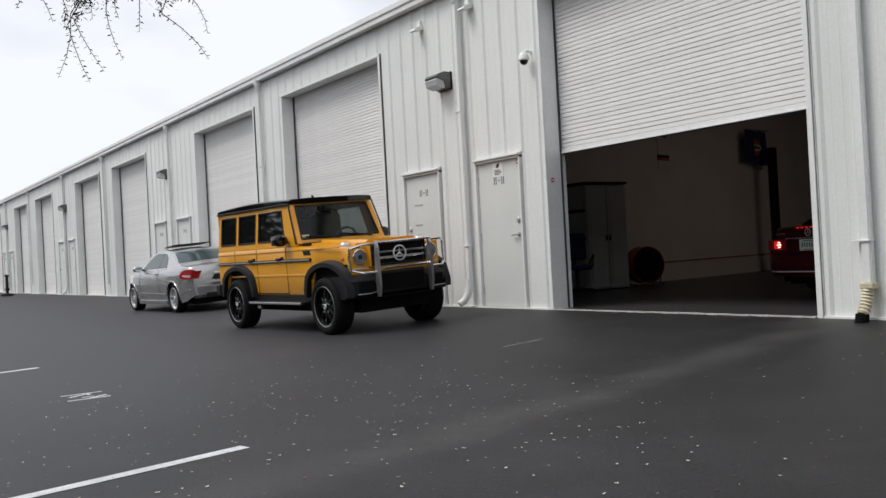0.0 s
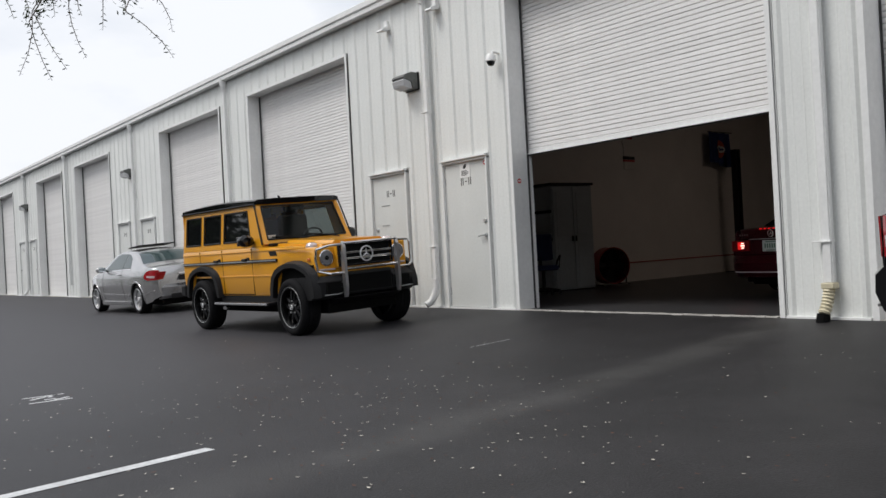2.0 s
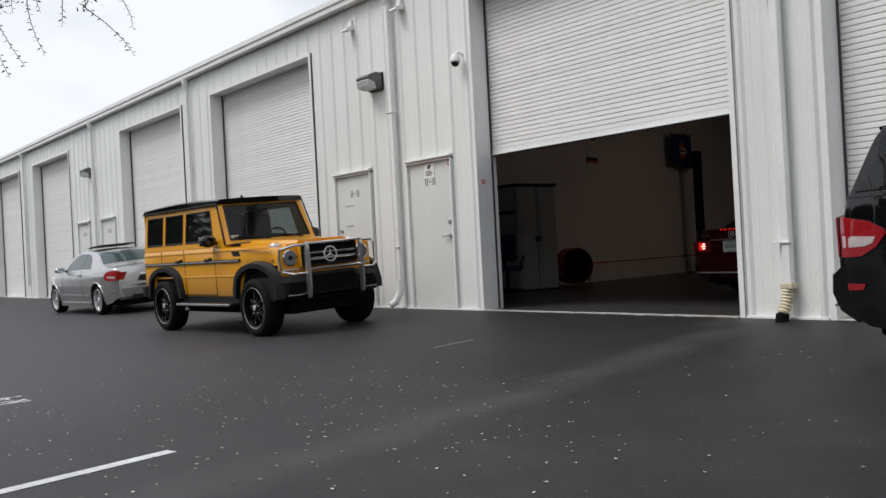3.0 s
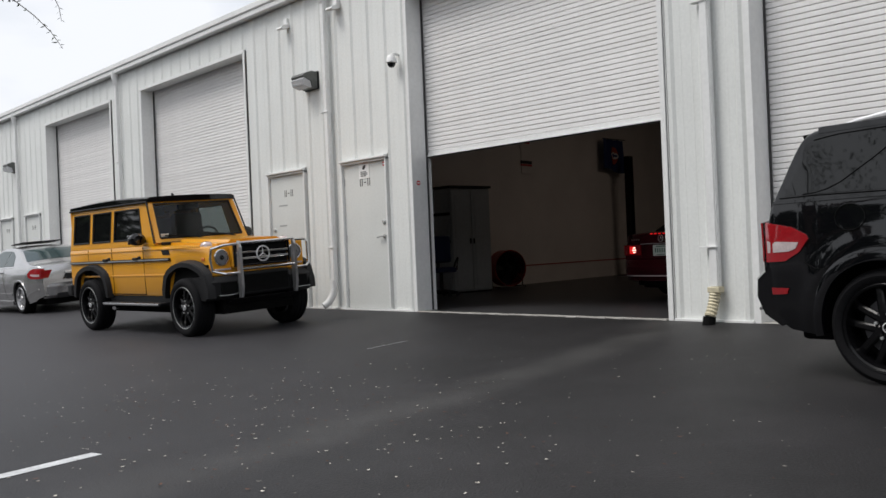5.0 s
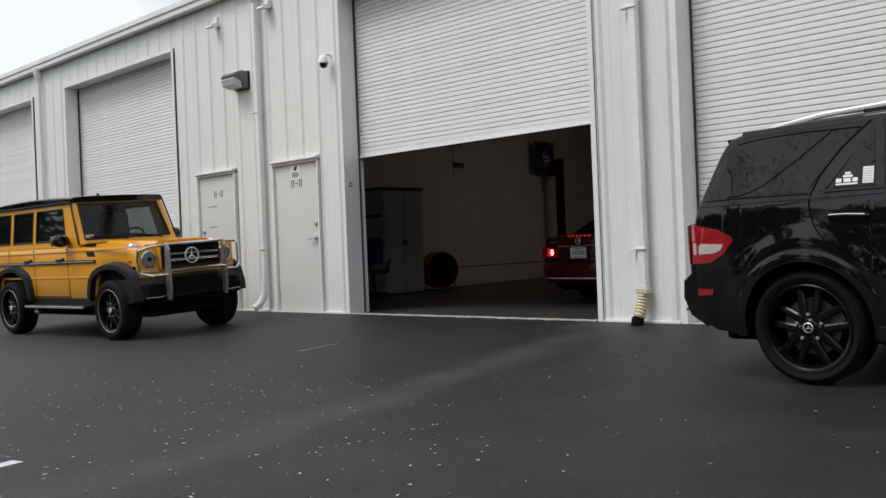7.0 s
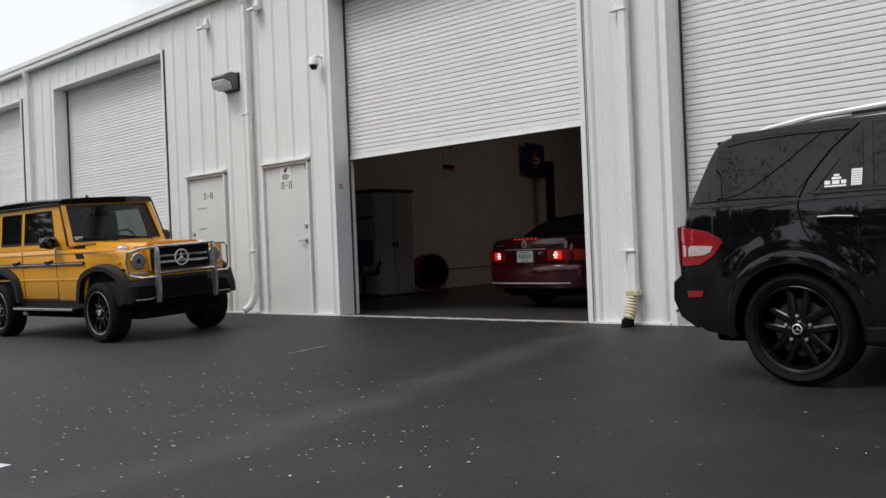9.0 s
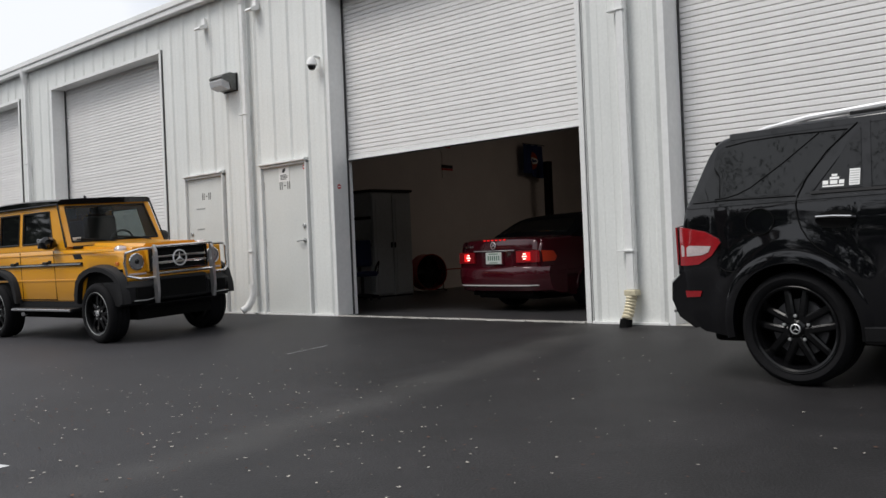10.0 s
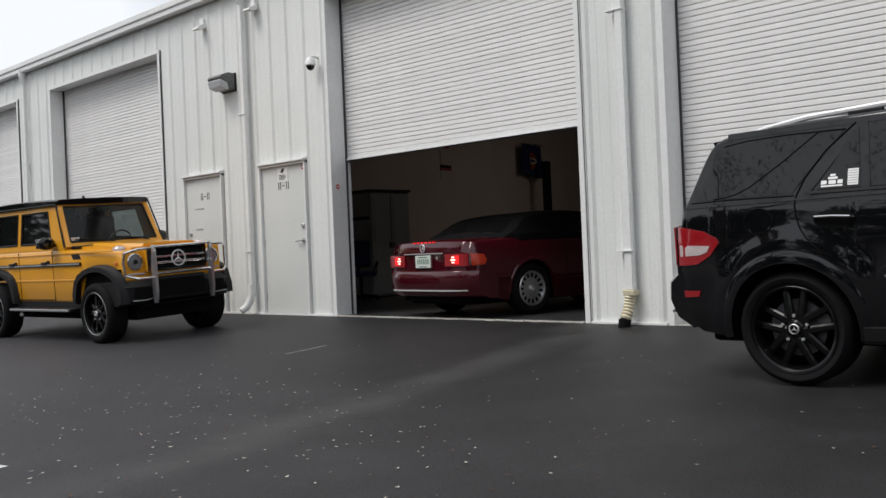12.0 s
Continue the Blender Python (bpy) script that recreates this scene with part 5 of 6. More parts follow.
    part("spare_wheel_cover", spare, BLACK_GLOSS, car, "round gloss black spare wheel cover", True, pose(-0.79, 0.10, 1.08))
    # bonnet with raised centre
    bon = bmesh.new()
    rows = []
    for i in range(13):
        x = 2.06 + (3.30 - 2.06) * i / 12
        z = BELT + 0.005 - 0.055 * (i / 12)
        rows.append([bon.verts.new((x, y, z + dz)) for y, dz in ((-0.56, -0.02), (-0.555, 0.012), (-0.40, 0.018), (-0.36, 0.05), (0, 0.055), (0.36, 0.05), (0.40, 0.018), (0.555, 0.012), (0.56, -0.02))])
    for a, b in zip(rows, rows[1:]):
        for j in range(8):
            bon.faces.new((a[j], a[j + 1], b[j + 1], b[j]))
    bon.faces.new(rows[-1])
    part("bonnet", bon, YELLOW, car, "yellow bonnet with raised centre", True)
    part("scuttle", box(2.0, 2.09, -0.66, 0.66, BELT - 0.01, BELT + 0.03, 0.008), BLACK_PLASTIC, car)
    # nose: grille, lamps, bumper, bull bar
    FX = 3.365
    part("nose_panel", box(FX - 0.02, FX + 0.012, -0.71, 0.71, 0.78, 1.15, 0.012), YELLOW, car)
    part("grille_box", box(FX - 0.01, FX + 0.085, -0.44, 0.44, 0.87, 1.165, 0.015), YELLOW, car)
    part("grille_mesh", box(FX + 0.07 + 0.012, FX + 0.07 + 0.022, -0.40, 0.40, 0.90, 1.145, 0.003), MATT_BLACK, car)
    gf = bmesh.new()
    for a, b, c, d in ((-0.43, 0.43, 1.145, 1.175), (-0.43, 0.43, 0.875, 0.90), (-0.43, -0.405, 0.90, 1.145), (0.405, 0.43, 0.90, 1.145)):
        add_box(gf, FX + 0.07 + 0.010, FX + 0.07 + 0.045, a, b, c, d, 0.006)
    part("grille_frame", gf, BLACK_GLOSS, car)
    for z in (0.975, 1.05):
        part("grille_bar", box(FX + 0.07 + 0.022, FX + 0.07 + 0.045, -0.40, 0.40, z - 0.014, z + 0.014, 0.005), CHROME, car)
    ring_badge(car, pose(FX + 0.07 + 0.047, 0, 1.02), 0.105, "grille_badge")
    for s in (-1, 1):
        lamp = part("headlight", lathe([(0.105, -0.02), (0.108, 0.018), (0.098, 0.024), (0.09, 0.012), (0.0, 0.012)], 28, "x"), CHROME, car, "round headlight in a bright bezel", True, pose(FX + 0.01, s * 0.565, 1.01))
        part("lens", lathe([(0.092, 0.0), (0.085, 0.02), (0.05, 0.034), (0.0, 0.038)], 28, "x"), LAMP_COVER, lamp, "", True)
        part("reflector", lathe([(0.088, 0.004), (0.06, 0.002), (0.0, 0.001)], 24, "x"), ALLOY, lamp, "", True, pose(0.012, 0, 0))
        part("projector", lathe([(0.032, 0.013), (0.028, 0.022), (0.0, 0.024)], 16, "x"), GLASS_DARK, lamp, "", True, pose(0.012, 0, 0))
        part("day_lamp", box(FX + 0.01, FX + 0.03, s * 0.56 - 0.12, s * 0.56 + 0.12, 0.842, 0.868, 0.006), CLEAR_LENS, car, "strip of small day lamps")
        # chrome tube round the lamp and uprights of the bull bar
        loop = tube([(FX + 0.19, s * 0.42, 1.17), (FX + 0.19, s * 0.62, 1.165), (FX + 0.08, s * 0.74, 1.13), (FX + 0.06, s * 0.755, 1.0), (FX + 0.08, s * 0.74, 0.84), (FX + 0.19, s * 0.62, 0.80), (FX + 0.19, s * 0.42, 0.80)], 0.017, 10)
        part("lamp_guard", loop, CHROME, car, "bent chrome tube", True)
        up = prism([(0.0, 0.48), (0.03, 0.62), (0.03, 1.12), (0.0, 1.20), (-0.02, 1.21), (-0.02, 1.12), (-0.045, 0.9), (-0.045, 0.48)], 0.04, lambda u, v, q, s=s: (FX + 0.22 + u, s * 0.42 + q - 0.02, v))
        part("bull_bar_upright", up, ALLOY, car, "flat brushed steel upright")
        pod = bow([(FX - 0.28, 0.50), (FX + 0.06, 0.47), (FX + 0.12, 0.52), (FX + 0.14, 0.70), (FX + 0.08, 0.77), (FX - 0.28, 0.77)], 0.43, lambda u, v, q, s=s: (u - 0.10 * (q / 0.43) ** 3, s * (0.38 + q), v))
        part("bumper_end", pod, BLACK_PLASTIC, car)
        part("bumper_intake", box(FX + 0.10, FX + 0.141, min(s * 0.42, s * 0.66), max(s * 0.42, s * 0.66), 0.55, 0.69, 0.003), MATT_BLACK, car)
        part("intake_trim", tube([(FX + 0.135, s * 0.43, 0.69), (FX + 0.135, s * 0.43, 0.54), (FX + 0.135, s * 0.52, 0.525), (FX + 0.135, s * 0.70, 0.53)], 0.008, 6), GALV, car)
    part("bull_bar_cross", tube([(FX + 0.22, -0.42, 1.185), (FX + 0.22, 0.42, 1.185)], 0.016, 10), CHROME, car, "", True)
    part("bull_bar_lower", tube([(FX + 0.22, -0.42, 0.845), (FX + 0.22, 0.42, 0.845)], 0.018, 10), CHROME, car, "", True)
    part("bumper", box(FX - 0.2, FX + 0.12, -0.40, 0.40, 0.50, 0.80, 0.03), BLACK_PLASTIC, car)
    part("bumper_grille", box(FX + 0.115, FX + 0.124, -0.36, 0.36, 0.54, 0.76, 0.003), MATT_BLACK, car)
    part("skid_plate", prism([(FX + 0.16, 0.47), (FX - 0.25, 0.33), (FX - 0.6, 0.34), (FX - 0.6, 0.40), (FX - 0.2, 0.48)], 1.0, lambda u, v, q: (u, q - 0.5, v)), BLACK_PLASTIC, car)
    part("rear_bumper", box(-0.92, -0.74, -0.80, 0.80, 0.52, 0.70, 0.03), BLACK_PLASTIC, car)
    part("chassis", box(-0.75, 3.3, -0.55, 0.55, 0.27, 0.53, 0.02), MATT_BLACK, car)
    part("roof_aerial", prism([(1.28, ROOF + 0.06), (1.20, ROOF + 0.06), (1.20, ROOF + 0.115), (1.215, ROOF + 0.115)], 0.02, lambda u, v, q: (u, q - 0.01, v)), BLACK_PLASTIC, car)
    for x in (0.0, 2.85):
        for s in (-1, 1):
            wheel(car, x, s * 0.735, 0.385, 0.27, 0.275, "five_double", BLACK_RIM, GALV)
    return car


# ---- black sport utility car ----
def black_suv():
    car = tagged(empty("sport_utility_car", ground_pose(5.165, -1.41, 0.0, 1.62)), "glossy black sport utility car with black wheels, parked beside the wall", "car")
    sh = Shell(-0.95, 3.78,
               [(-0.95, 0.80), (-0.93, 1.02), (-0.89, 1.16), (-0.74, 1.42), (-0.62, 1.635), (-0.54, 1.69), (-0.1, 1.735), (0.6, 1.755), (1.3, 1.74), (1.75, 1.66), (2.35, 1.34), (2.6, 1.16), (3.2, 1.09), (3.55, 1.0), (3.74, 0.78), (3.78, 0.6)],
               [(-0.95, 0.48), (-0.75, 0.34), (-0.3, 0.30), (3.2, 0.28), (3.78, 0.34)],
               [(0.0, 0.375, 0.44), (2.915, 0.375, 0.44)],
               [(-0.95, 0.86), (-0.86, 0.915), (-0.6, 0.945), (0.0, 0.955), (2.9, 0.955), (3.4, 0.90), (3.7, 0.72), (3.78, 0.55)],
               [(0.2, 0.94), (0.45, 0.985), (0.75, 1.0), (1.02, 0.99), (1.18, 0.965), (1.24, 0.945), (1.64, 0.815), (1.72, 0.79), (1.82, 0.71)], 0.13, 0.22)
    sh.swell = 0.022
    sh.skin(car, [BLACK_GLOSS, MATT_BLACK], "body", "gloss black painted body")
    for s in (-1, 1):
        sh.patch([(-0.74, 1.245), (-0.45, 1.247), (0.035, 1.25), (0.09, 1.33), (0.22, 1.49), (0.35, 1.625), (0.0, 1.632), (-0.3, 1.622), (-0.49, 1.60)], s, GLASS_DARK, car, "quarter_window", "dark tinted rear side glass", 0.003)
        sh.seam([(-0.78, 1.232), (-0.45, 1.240), (0.05, 1.238)], s, MATT_BLACK, car)
        sh.seam([(-0.56, 1.250), (-0.456, 1.256), (-0.36, 1.275), (-0.265, 1.312), (-0.05, 1.455), (0.18, 1.628)], s, MATT_BLACK, car)
        sh.seam([(0.42, 1.668), (0.24, 1.51), (0.116, 1.347), (0.066, 1.24), (0.056, 1.18), (0.068, 1.10), (0.092, 1.03), (0.133, 0.967), (0.209, 0.896), (0.30, 0.845)], s, MATT_BLACK, car)
        sh.seam([(-0.49, 1.604), (-0.3, 1.627), (0.0, 1.638), (0.36, 1.632)], s, MATT_BLACK, car)
        sh.seam([(-0.56, 0.80), (-0.46, 0.762), (-0.36, 0.758)], s, MATT_BLACK, car)
        sh.patch([(0.20, 1.265), (0.47, 1.265), (0.44, 1.65), (0.425, 1.64)], s, GLASS_DARK, car, "rear_quarter_light", "dark fixed pane", 0.007)
        sh.patch([(0.53, 1.265), (1.20, 1.265), (1.20, 1.655), (0.50, 1.655)], s, GLASS_DARK, car, "rear_door_window", "dark tinted glass")
        sh.patch([(1.26, 1.265), (2.24, 1.27), (1.92, 1.47), (1.62, 1.61), (1.26, 1.65)], s, GLASS_DARK, car, "front_door_window", "dark tinted glass")
        sh.strip(0.50, 0.47, 1.26, 1.67, s, BLACK_GLOSS, car, "pillar", "", 0.0, 8, 0.034, 0.009)
        sh.strip(0.15, 2.28, 1.25, 1.255, s, BLACK_PLASTIC, car, "waist_seal", "", 0.0, 14, 0.010, 0.012)
        sh.strip(-0.46, 1.62, 1.664, 1.672, s, BLACK_GLOSS, car, "roof_edge_trim", "", 0.012, 20, 0.024, 0.004)
        # seams
        sh.strip(0.135, 0.44, 1.25, 1.655, s, BLACK_GLOSS, car, "door_frame", "", 0.0, 10, 0.026, 0.007)
        sh.strip(1.24, 1.24, 0.42, 1.25, s, MATT_BLACK, car, "door_seam", "", 0.0, 10, 0.004, 0.004)
        sh.strip(-0.84, 2.2, 1.203, 1.226, s, BLACK_GLOSS, car, "shoulder_crease", "", 0.006, 30, 0.010, 0.008)
        # filler flap
        ringo = [(-0.19 + 0.10 * math.cos(a * math.pi / 12), 1.085 + 0.085 * math.sin(a * math.pi / 12)) for a in range(24)]
        sh.patch(ringo, s, BLACK_GLOSS, car, "filler_flap", "", 0.0025)
        sh.seam(ringo + ringo[:1], s, MATT_BLACK, car, "flap_gap", 0.003)
        # handle in its recess
        ringo = [(0.31 + 0.13 * math.cos(a * math.pi / 12), 1.075 + 0.056 * math.sin(a * math.pi / 12)) for a in range(24)]
        sh.patch(ringo, s, MATT_BLACK, car, "handle_recess", "", 0.003)
        y0 = sh.half(0.31, 1.08)
        part("door_handle", tube([(0.19, s * (y0 + 0.004), 1.09), (0.22, s * (y0 + 0.03), 1.094), (0.40, s * (y0 + 0.03), 1.088), (0.43, s * (y0 + 0.004), 1.08)], 0.014, 8), BLACK_GLOSS, car, "", True)
        part("handle_trim", tube([(0.20, s * (y0 + 0.036), 1.096), (0.31, s * (y0 + 0.046), 1.098), (0.42, s * (y0 + 0.036), 1.090)], 0.007, 6), CHROME, car, "bright strip on the handle", True)
        sh.strip(0.60, 2.3, 0.72, 0.74, s, CHROME, car, "side_moulding", "bright side moulding", 0.0, 14, 0.010, 0.014)
        sh.strip(0.46, 2.45, 0.36, 0.36, s, BLACK_PLASTIC, car, "sill_trim", "", 0.0, 14, 0.05, 0.03)
        # arches
        for cx in (0.0, 2.915):
            sh.arch(cx, 0.375, 0.44, s, 0.075, BLACK_GLOSS, car, "wheel_arch", -8, 188, 0.012)
        # tail lamp wrapping round the corner
        lamp = sh.patch([(-0.91, 1.075), (-0.66, 1.035), (-0.53, 0.985), (-0.51, 0.955), (-0.60, 0.87), (-0.74, 0.81), (-0.92, 0.80)], s, RED_LENS, car, "tail_light", "red tail light with a clear band", 0.012)
        sh.patch([(-0.90, 0.945), (-0.60, 0.935), (-0.63, 0.895), (-0.70, 0.875), (-0.90, 0.865)], s, CLEAR_LENS, lamp, "clear_band", "", 0.016)
        sh.tail_piece([(s * 0.60, 0.81), (s * 0.84, 0.80), (s * 0.84, 1.07), (s * 0.66, 1.08)][::s], RED_LENS, car, "rear_lamp_face", "", 0.012)
        sh.patch([(-0.93, 0.625), (-0.73, 0.625), (-0.75, 0.585), (-0.93, 0.575)], s, RED_LENS, car, "reflector", "red bumper reflector", 0.008)
        # roof rail and spoiler edge
        rail = tube([(-0.36, s * 0.655, 1.665), (-0.22, s * 0.66, 1.70), (0.08, s * 0.67, 1.74), (0.7, s * 0.672, 1.77), (1.3, s * 0.668, 1.755), (1.62, s * 0.655, 1.71), (1.70, s * 0.65, 1.675)], 0.021, 8)
        part("roof_rail", rail, RAIL_ALLOY, car, "bright alloy roof rail", True)
        for x, z in ((0.45, 1.72), (1.2, 1.70)):
            part("rail_foot", box(x - 0.11, x + 0.11, s * 0.672 - 0.02, s * 0.672 + 0.018, z - 0.03, z + 0.03, 0.01), BLACK_PLASTIC, car)
        mirror_unit(car, 2.05, s * 0.86, 1.18, s, BLACK_GLOSS, 0.26, 0.17)
        # headlamp
        sh.patch([(3.30, 0.80), (3.62, 0.78), (3.60, 0.93), (3.34, 0.96)], s, LAMP_GLASS, car, "headlight", "clear headlight", 0.01)
        part("tailpipe", tube([(-0.93, s * 0.52, 0.40), (-0.70, s * 0.52, 0.40)], 0.05, 12), CHROME, car)
    sh.lid(-0.90, -0.64, 0.80, 0.90, GLASS_DARK, car, "rear_window", "dark tinted rear glass", 0.01)
    part("roof_spoiler", bow([(-0.72, 1.645), (-0.73, 1.67), (-0.42, 1.71), (-0.40, 1.67)], 1.22, lambda u, v, q: (u + 0.09 * ((q - 0.61) / 0.61) ** 2, q - 0.61, v - 0.02 * ((q - 0.61) / 0.61) ** 2)), BLACK_GLOSS, car)
    sh.lid(1.84, 2.30, 0.90, 0.90, GLASS_DARK, car, "windscreen", "windscreen", 0.006)
    part("rear_bumper", bow([(-0.90, 0.36), (-1.02, 0.44), (-1.07, 0.56), (-1.06, 0.68), (-0.97, 0.76), (-0.80, 0.76), (-0.75, 0.40)], 1.80, lambda u, v, q: (u + 0.17 * (abs(q - 0.90) / 0.90) ** 4, q - 0.90, v)), BLACK_GLOSS, car, "", True)
    part("bumper_trim", tube([(-1.0, -0.70, 0.45), (-1.055, 0.0, 0.45), (-1.0, 0.70, 0.45)], 0.012, 8), CHROME, car)
    # stickers on the fixed pane facing the lot
    st = bmesh.new()
    for a, b, c, d in ((0.225, 0.36, 1.278, 1.288), (0.225, 0.26, 1.294, 1.318), (0.272, 0.318, 1.294, 1.318), (0.328, 0.36, 1.294, 1.318), (0.268, 0.328, 1.324, 1.338), (0.28, 0.315, 1.342, 1.356)):
        for pts in (((a, c), (b, c), (b, d), (a, d)),):
            st.faces.new([st.verts.new(sh.side(u, v, -1, 0.010)) for u, v in pts])
    part("sticker", st, SIGN_WHITE, car, "white sticker of plain bars on the side glass")
    st = bmesh.new()
    st.faces.new([st.verts.new(sh.side(u, v, -1, 0.010)) for u, v in ((0.39, 1.28), (0.455, 1.28), (0.455, 1.38), (0.39, 1.38))])
    decal = part("decal", st, SIGN_WHITE, car, "small pale decal of plain bars")
    for i in range(6):
        c = 1.29 + i * 0.015
        st = bmesh.new()
        st.faces.new([st.verts.new(sh.side(u, v, -1, 0.012)) for u, v in ((0.394, c), (0.451, c), (0.451, c + 0.006), (0.394, c + 0.006))])
        part("print_bar", st, GALV, decal)
    part("underbody", box(-0.7, 3.4, -0.70, 0.70, 0.24, 0.45, 0.03), MATT_BLACK, car)
    for x in (0.0, 2.915):
        for s in (-1, 1):
            wheel(car, x, s * 0.80, 0.375, 0.29, 0.292, "five_double", BLACK_RIM)
    return car


# ---- silver coupe ----
def silver_coupe():
    car = tagged(empty("coupe_car", ground_pose(-12.86, -1.13, 183.0, 1.5)), "silver two-door coupe with chrome wheels and a tilted sunroof, parked", "car")
    sh = Shell(-0.98, 3.55,
               [(-0.98, 0.76), (-0.96, 0.94), (-0.90, 0.995), (-0.45, 1.02), (-0.2, 1.07), (0.30, 1.28), (0.60, 1.37), (1.0, 1.40), (1.40, 1.385), (1.70, 1.32), (2.35, 0.98), (2.6, 0.93), (3.1, 0.85), (3.4, 0.74), (3.53, 0.58), (3.55, 0.5)],
               [(-0.98, 0.36), (-0.75, 0.26), (-0.3, 0.20), (3.0, 0.18), (3.55, 0.24)],
               [(0.0, 0.315, 0.365), (2.715, 0.315, 0.365)],
               [(-0.98, 0.70), (-0.85, 0.80), (-0.5, 0.86), (0.1, 0.875), (2.6, 0.87), (3.1, 0.82), (3.4, 0.66), (3.55, 0.45)],
               [(0.15, 0.93), (0.35, 0.97), (0.6, 1.0), (0.80, 0.975), (0.93, 0.93), (1.30, 0.70), (1.38, 0.64), (1.42, 0.58)], 0.22, 0.28)
    sh.skin(car, [SILVER, MATT_BLACK], "body", "silver painted body")
    for s in (-1, 1):
        sh.patch([(0.42, 0.99), (0.88, 0.985), (0.86, 1.30), (0.74, 1.29), (0.55, 1.20)], s, GLASS_PALE, car, "rear_side_window", "side glass")
        sh.patch([(0.92, 0.985), (2.02, 0.965), (1.75, 1.16), (1.50, 1.28), (1.30, 1.315), (0.90, 1.305)], s, GLASS_PALE, car, "door_window", "side glass")
        sh.strip(0.40, 2.08, 0.972, 0.955, s, CHROME, car, "waist_trim", "thin bright waist trim", 0.0, 14, 0.007, 0.010)
        sh.strip(0.78, 0.90, 0.30, 0.96, s, MATT_BLACK, car, "door_seam", "", 0.0, 10, 0.004, 0.003)
        sh.strip(2.10, 2.12, 0.30, 0.93, s, MATT_BLACK, car, "door_seam", "", 0.0, 10, 0.004, 0.003)
        sh.strip(0.45, 2.25, 0.40, 0.42, s, SILVER, car, "side_rub_strip", "", 0.0, 14, 0.022, 0.018)
        sh.strip(0.42, 2.30, 0.22, 0.22, s, SILVER, car, "side_skirt", "", 0.0, 14, 0.05, 0.03)
        sh.strip(-0.90, -0.42, 0.50, 0.40, s, CHROME, car, "bumper_trim", "bright strip on the bumper side", 0.0, 10, 0.012, 0.014)
        sh.patch([(-0.975, 0.915), (-0.76, 0.925), (-0.60, 0.90), (-0.49, 0.83), (-0.53, 0.755), (-0.68, 0.715), (-0.975, 0.715)], s, RED_LENS, car, "tail_light", "red tail light with a clear band", 0.010)
        sh.patch([(-0.92, 0.80), (-0.66, 0.815), (-0.64, 0.785), (-0.92, 0.755)], s, CLEAR_LENS, car, "reversing_light", "", 0.014)
        sh.tail_piece([(s * 0.52, 0.88), (s * 0.735, 0.885), (s * 0.735, 0.715), (s * 0.60, 0.725)][::s], RED_LENS, car, "tail_light_face", "", 0.012)
        y0 = sh.half(0.98, 0.86)
        part("door_handle", tube([(0.92, s * (y0 + 0.0), 0.86), (0.96, s * (y0 + 0.03), 0.865), (1.12, s * (y0 + 0.03), 0.865), (1.17, s * (y0), 0.86)], 0.014, 8), SILVER, car, "", True)
        for cx in (0.0, 2.715):
            sh.arch(cx, 0.315, 0.365, s, 0.03, SILVER, car, "wheel_arch", -6, 186, 0.012)
        mirror_unit(car, 1.98, s * 0.80, 1.0, s, SILVER, 0.22, 0.14)
        sh.patch([(3.02, 0.64), (3.34, 0.58), (3.34, 0.70), (3.1, 0.76)], s, LAMP_GLASS, car, "headlight", "oval headlight", 0.01)
    sh.lid(-0.14, 0.42, 0.94, 0.88, GLASS_PALE, car, "rear_window", "clear rear window", 0.006)
    sh.lid(1.62, 2.28, 0.86, 0.92, GLASS_DARK, car, "windscreen", "", 0.006)
    part("sunroof", box(0.78, 1.42, -0.42, 0.42, -0.012, 0.012, 0.006, Matrix.Translation((0, 0, 1.432)) @ Matrix.Translation((1.42, 0, 0)) @ pose(0, 0, 0, 0, 3.5, 0) @ Matrix.Translation((-1.42, 0, 0))), BLACK_PLASTIC, car, "dark glass sunroof tilted open")
    part("boot_handle_trim", box(-0.985, -0.965, -0.28, 0.28, 0.80, 0.83, 0.004), CHROME, car)
    sh.tail_piece([(-0.26, 0.66), (0.26, 0.66), (0.26, 0.78), (-0.26, 0.78)], BLACK_PLASTIC, car, "plate_recess", "dark plate recess")
    sh.strip(-0.97, -0.88, 0.60, 0.60, -1, SILVER, car, "bumper_seam", "", 0.0, 4, 0.005, 0.004)
    part("rear_bumper", bow([(-0.95, 0.30), (-1.03, 0.36), (-1.04, 0.54), (-0.95, 0.60), (-0.80, 0.60), (-0.80, 0.30)], 1.36, lambda u, v, q: (u + 0.2 * ((q - 0.68) / 0.68) ** 4, q - 0.68, v)), SILVER, car, "", True)
    part("bumper_insert", box(-1.045, -1.03, -0.5, 0.5, 0.30, 0.40, 0.005), BLACK_PLASTIC, car)
    part("underbody", box(-0.8, 3.3, -0.62, 0.62, 0.17, 0.35, 0.03), MATT_BLACK, car)
    for x in (0.0, 2.715):
        for s in (-1, 1):
            wheel(car, x, s * 0.745, 0.315, 0.23, 0.24, "ten", ALLOY)
    return car


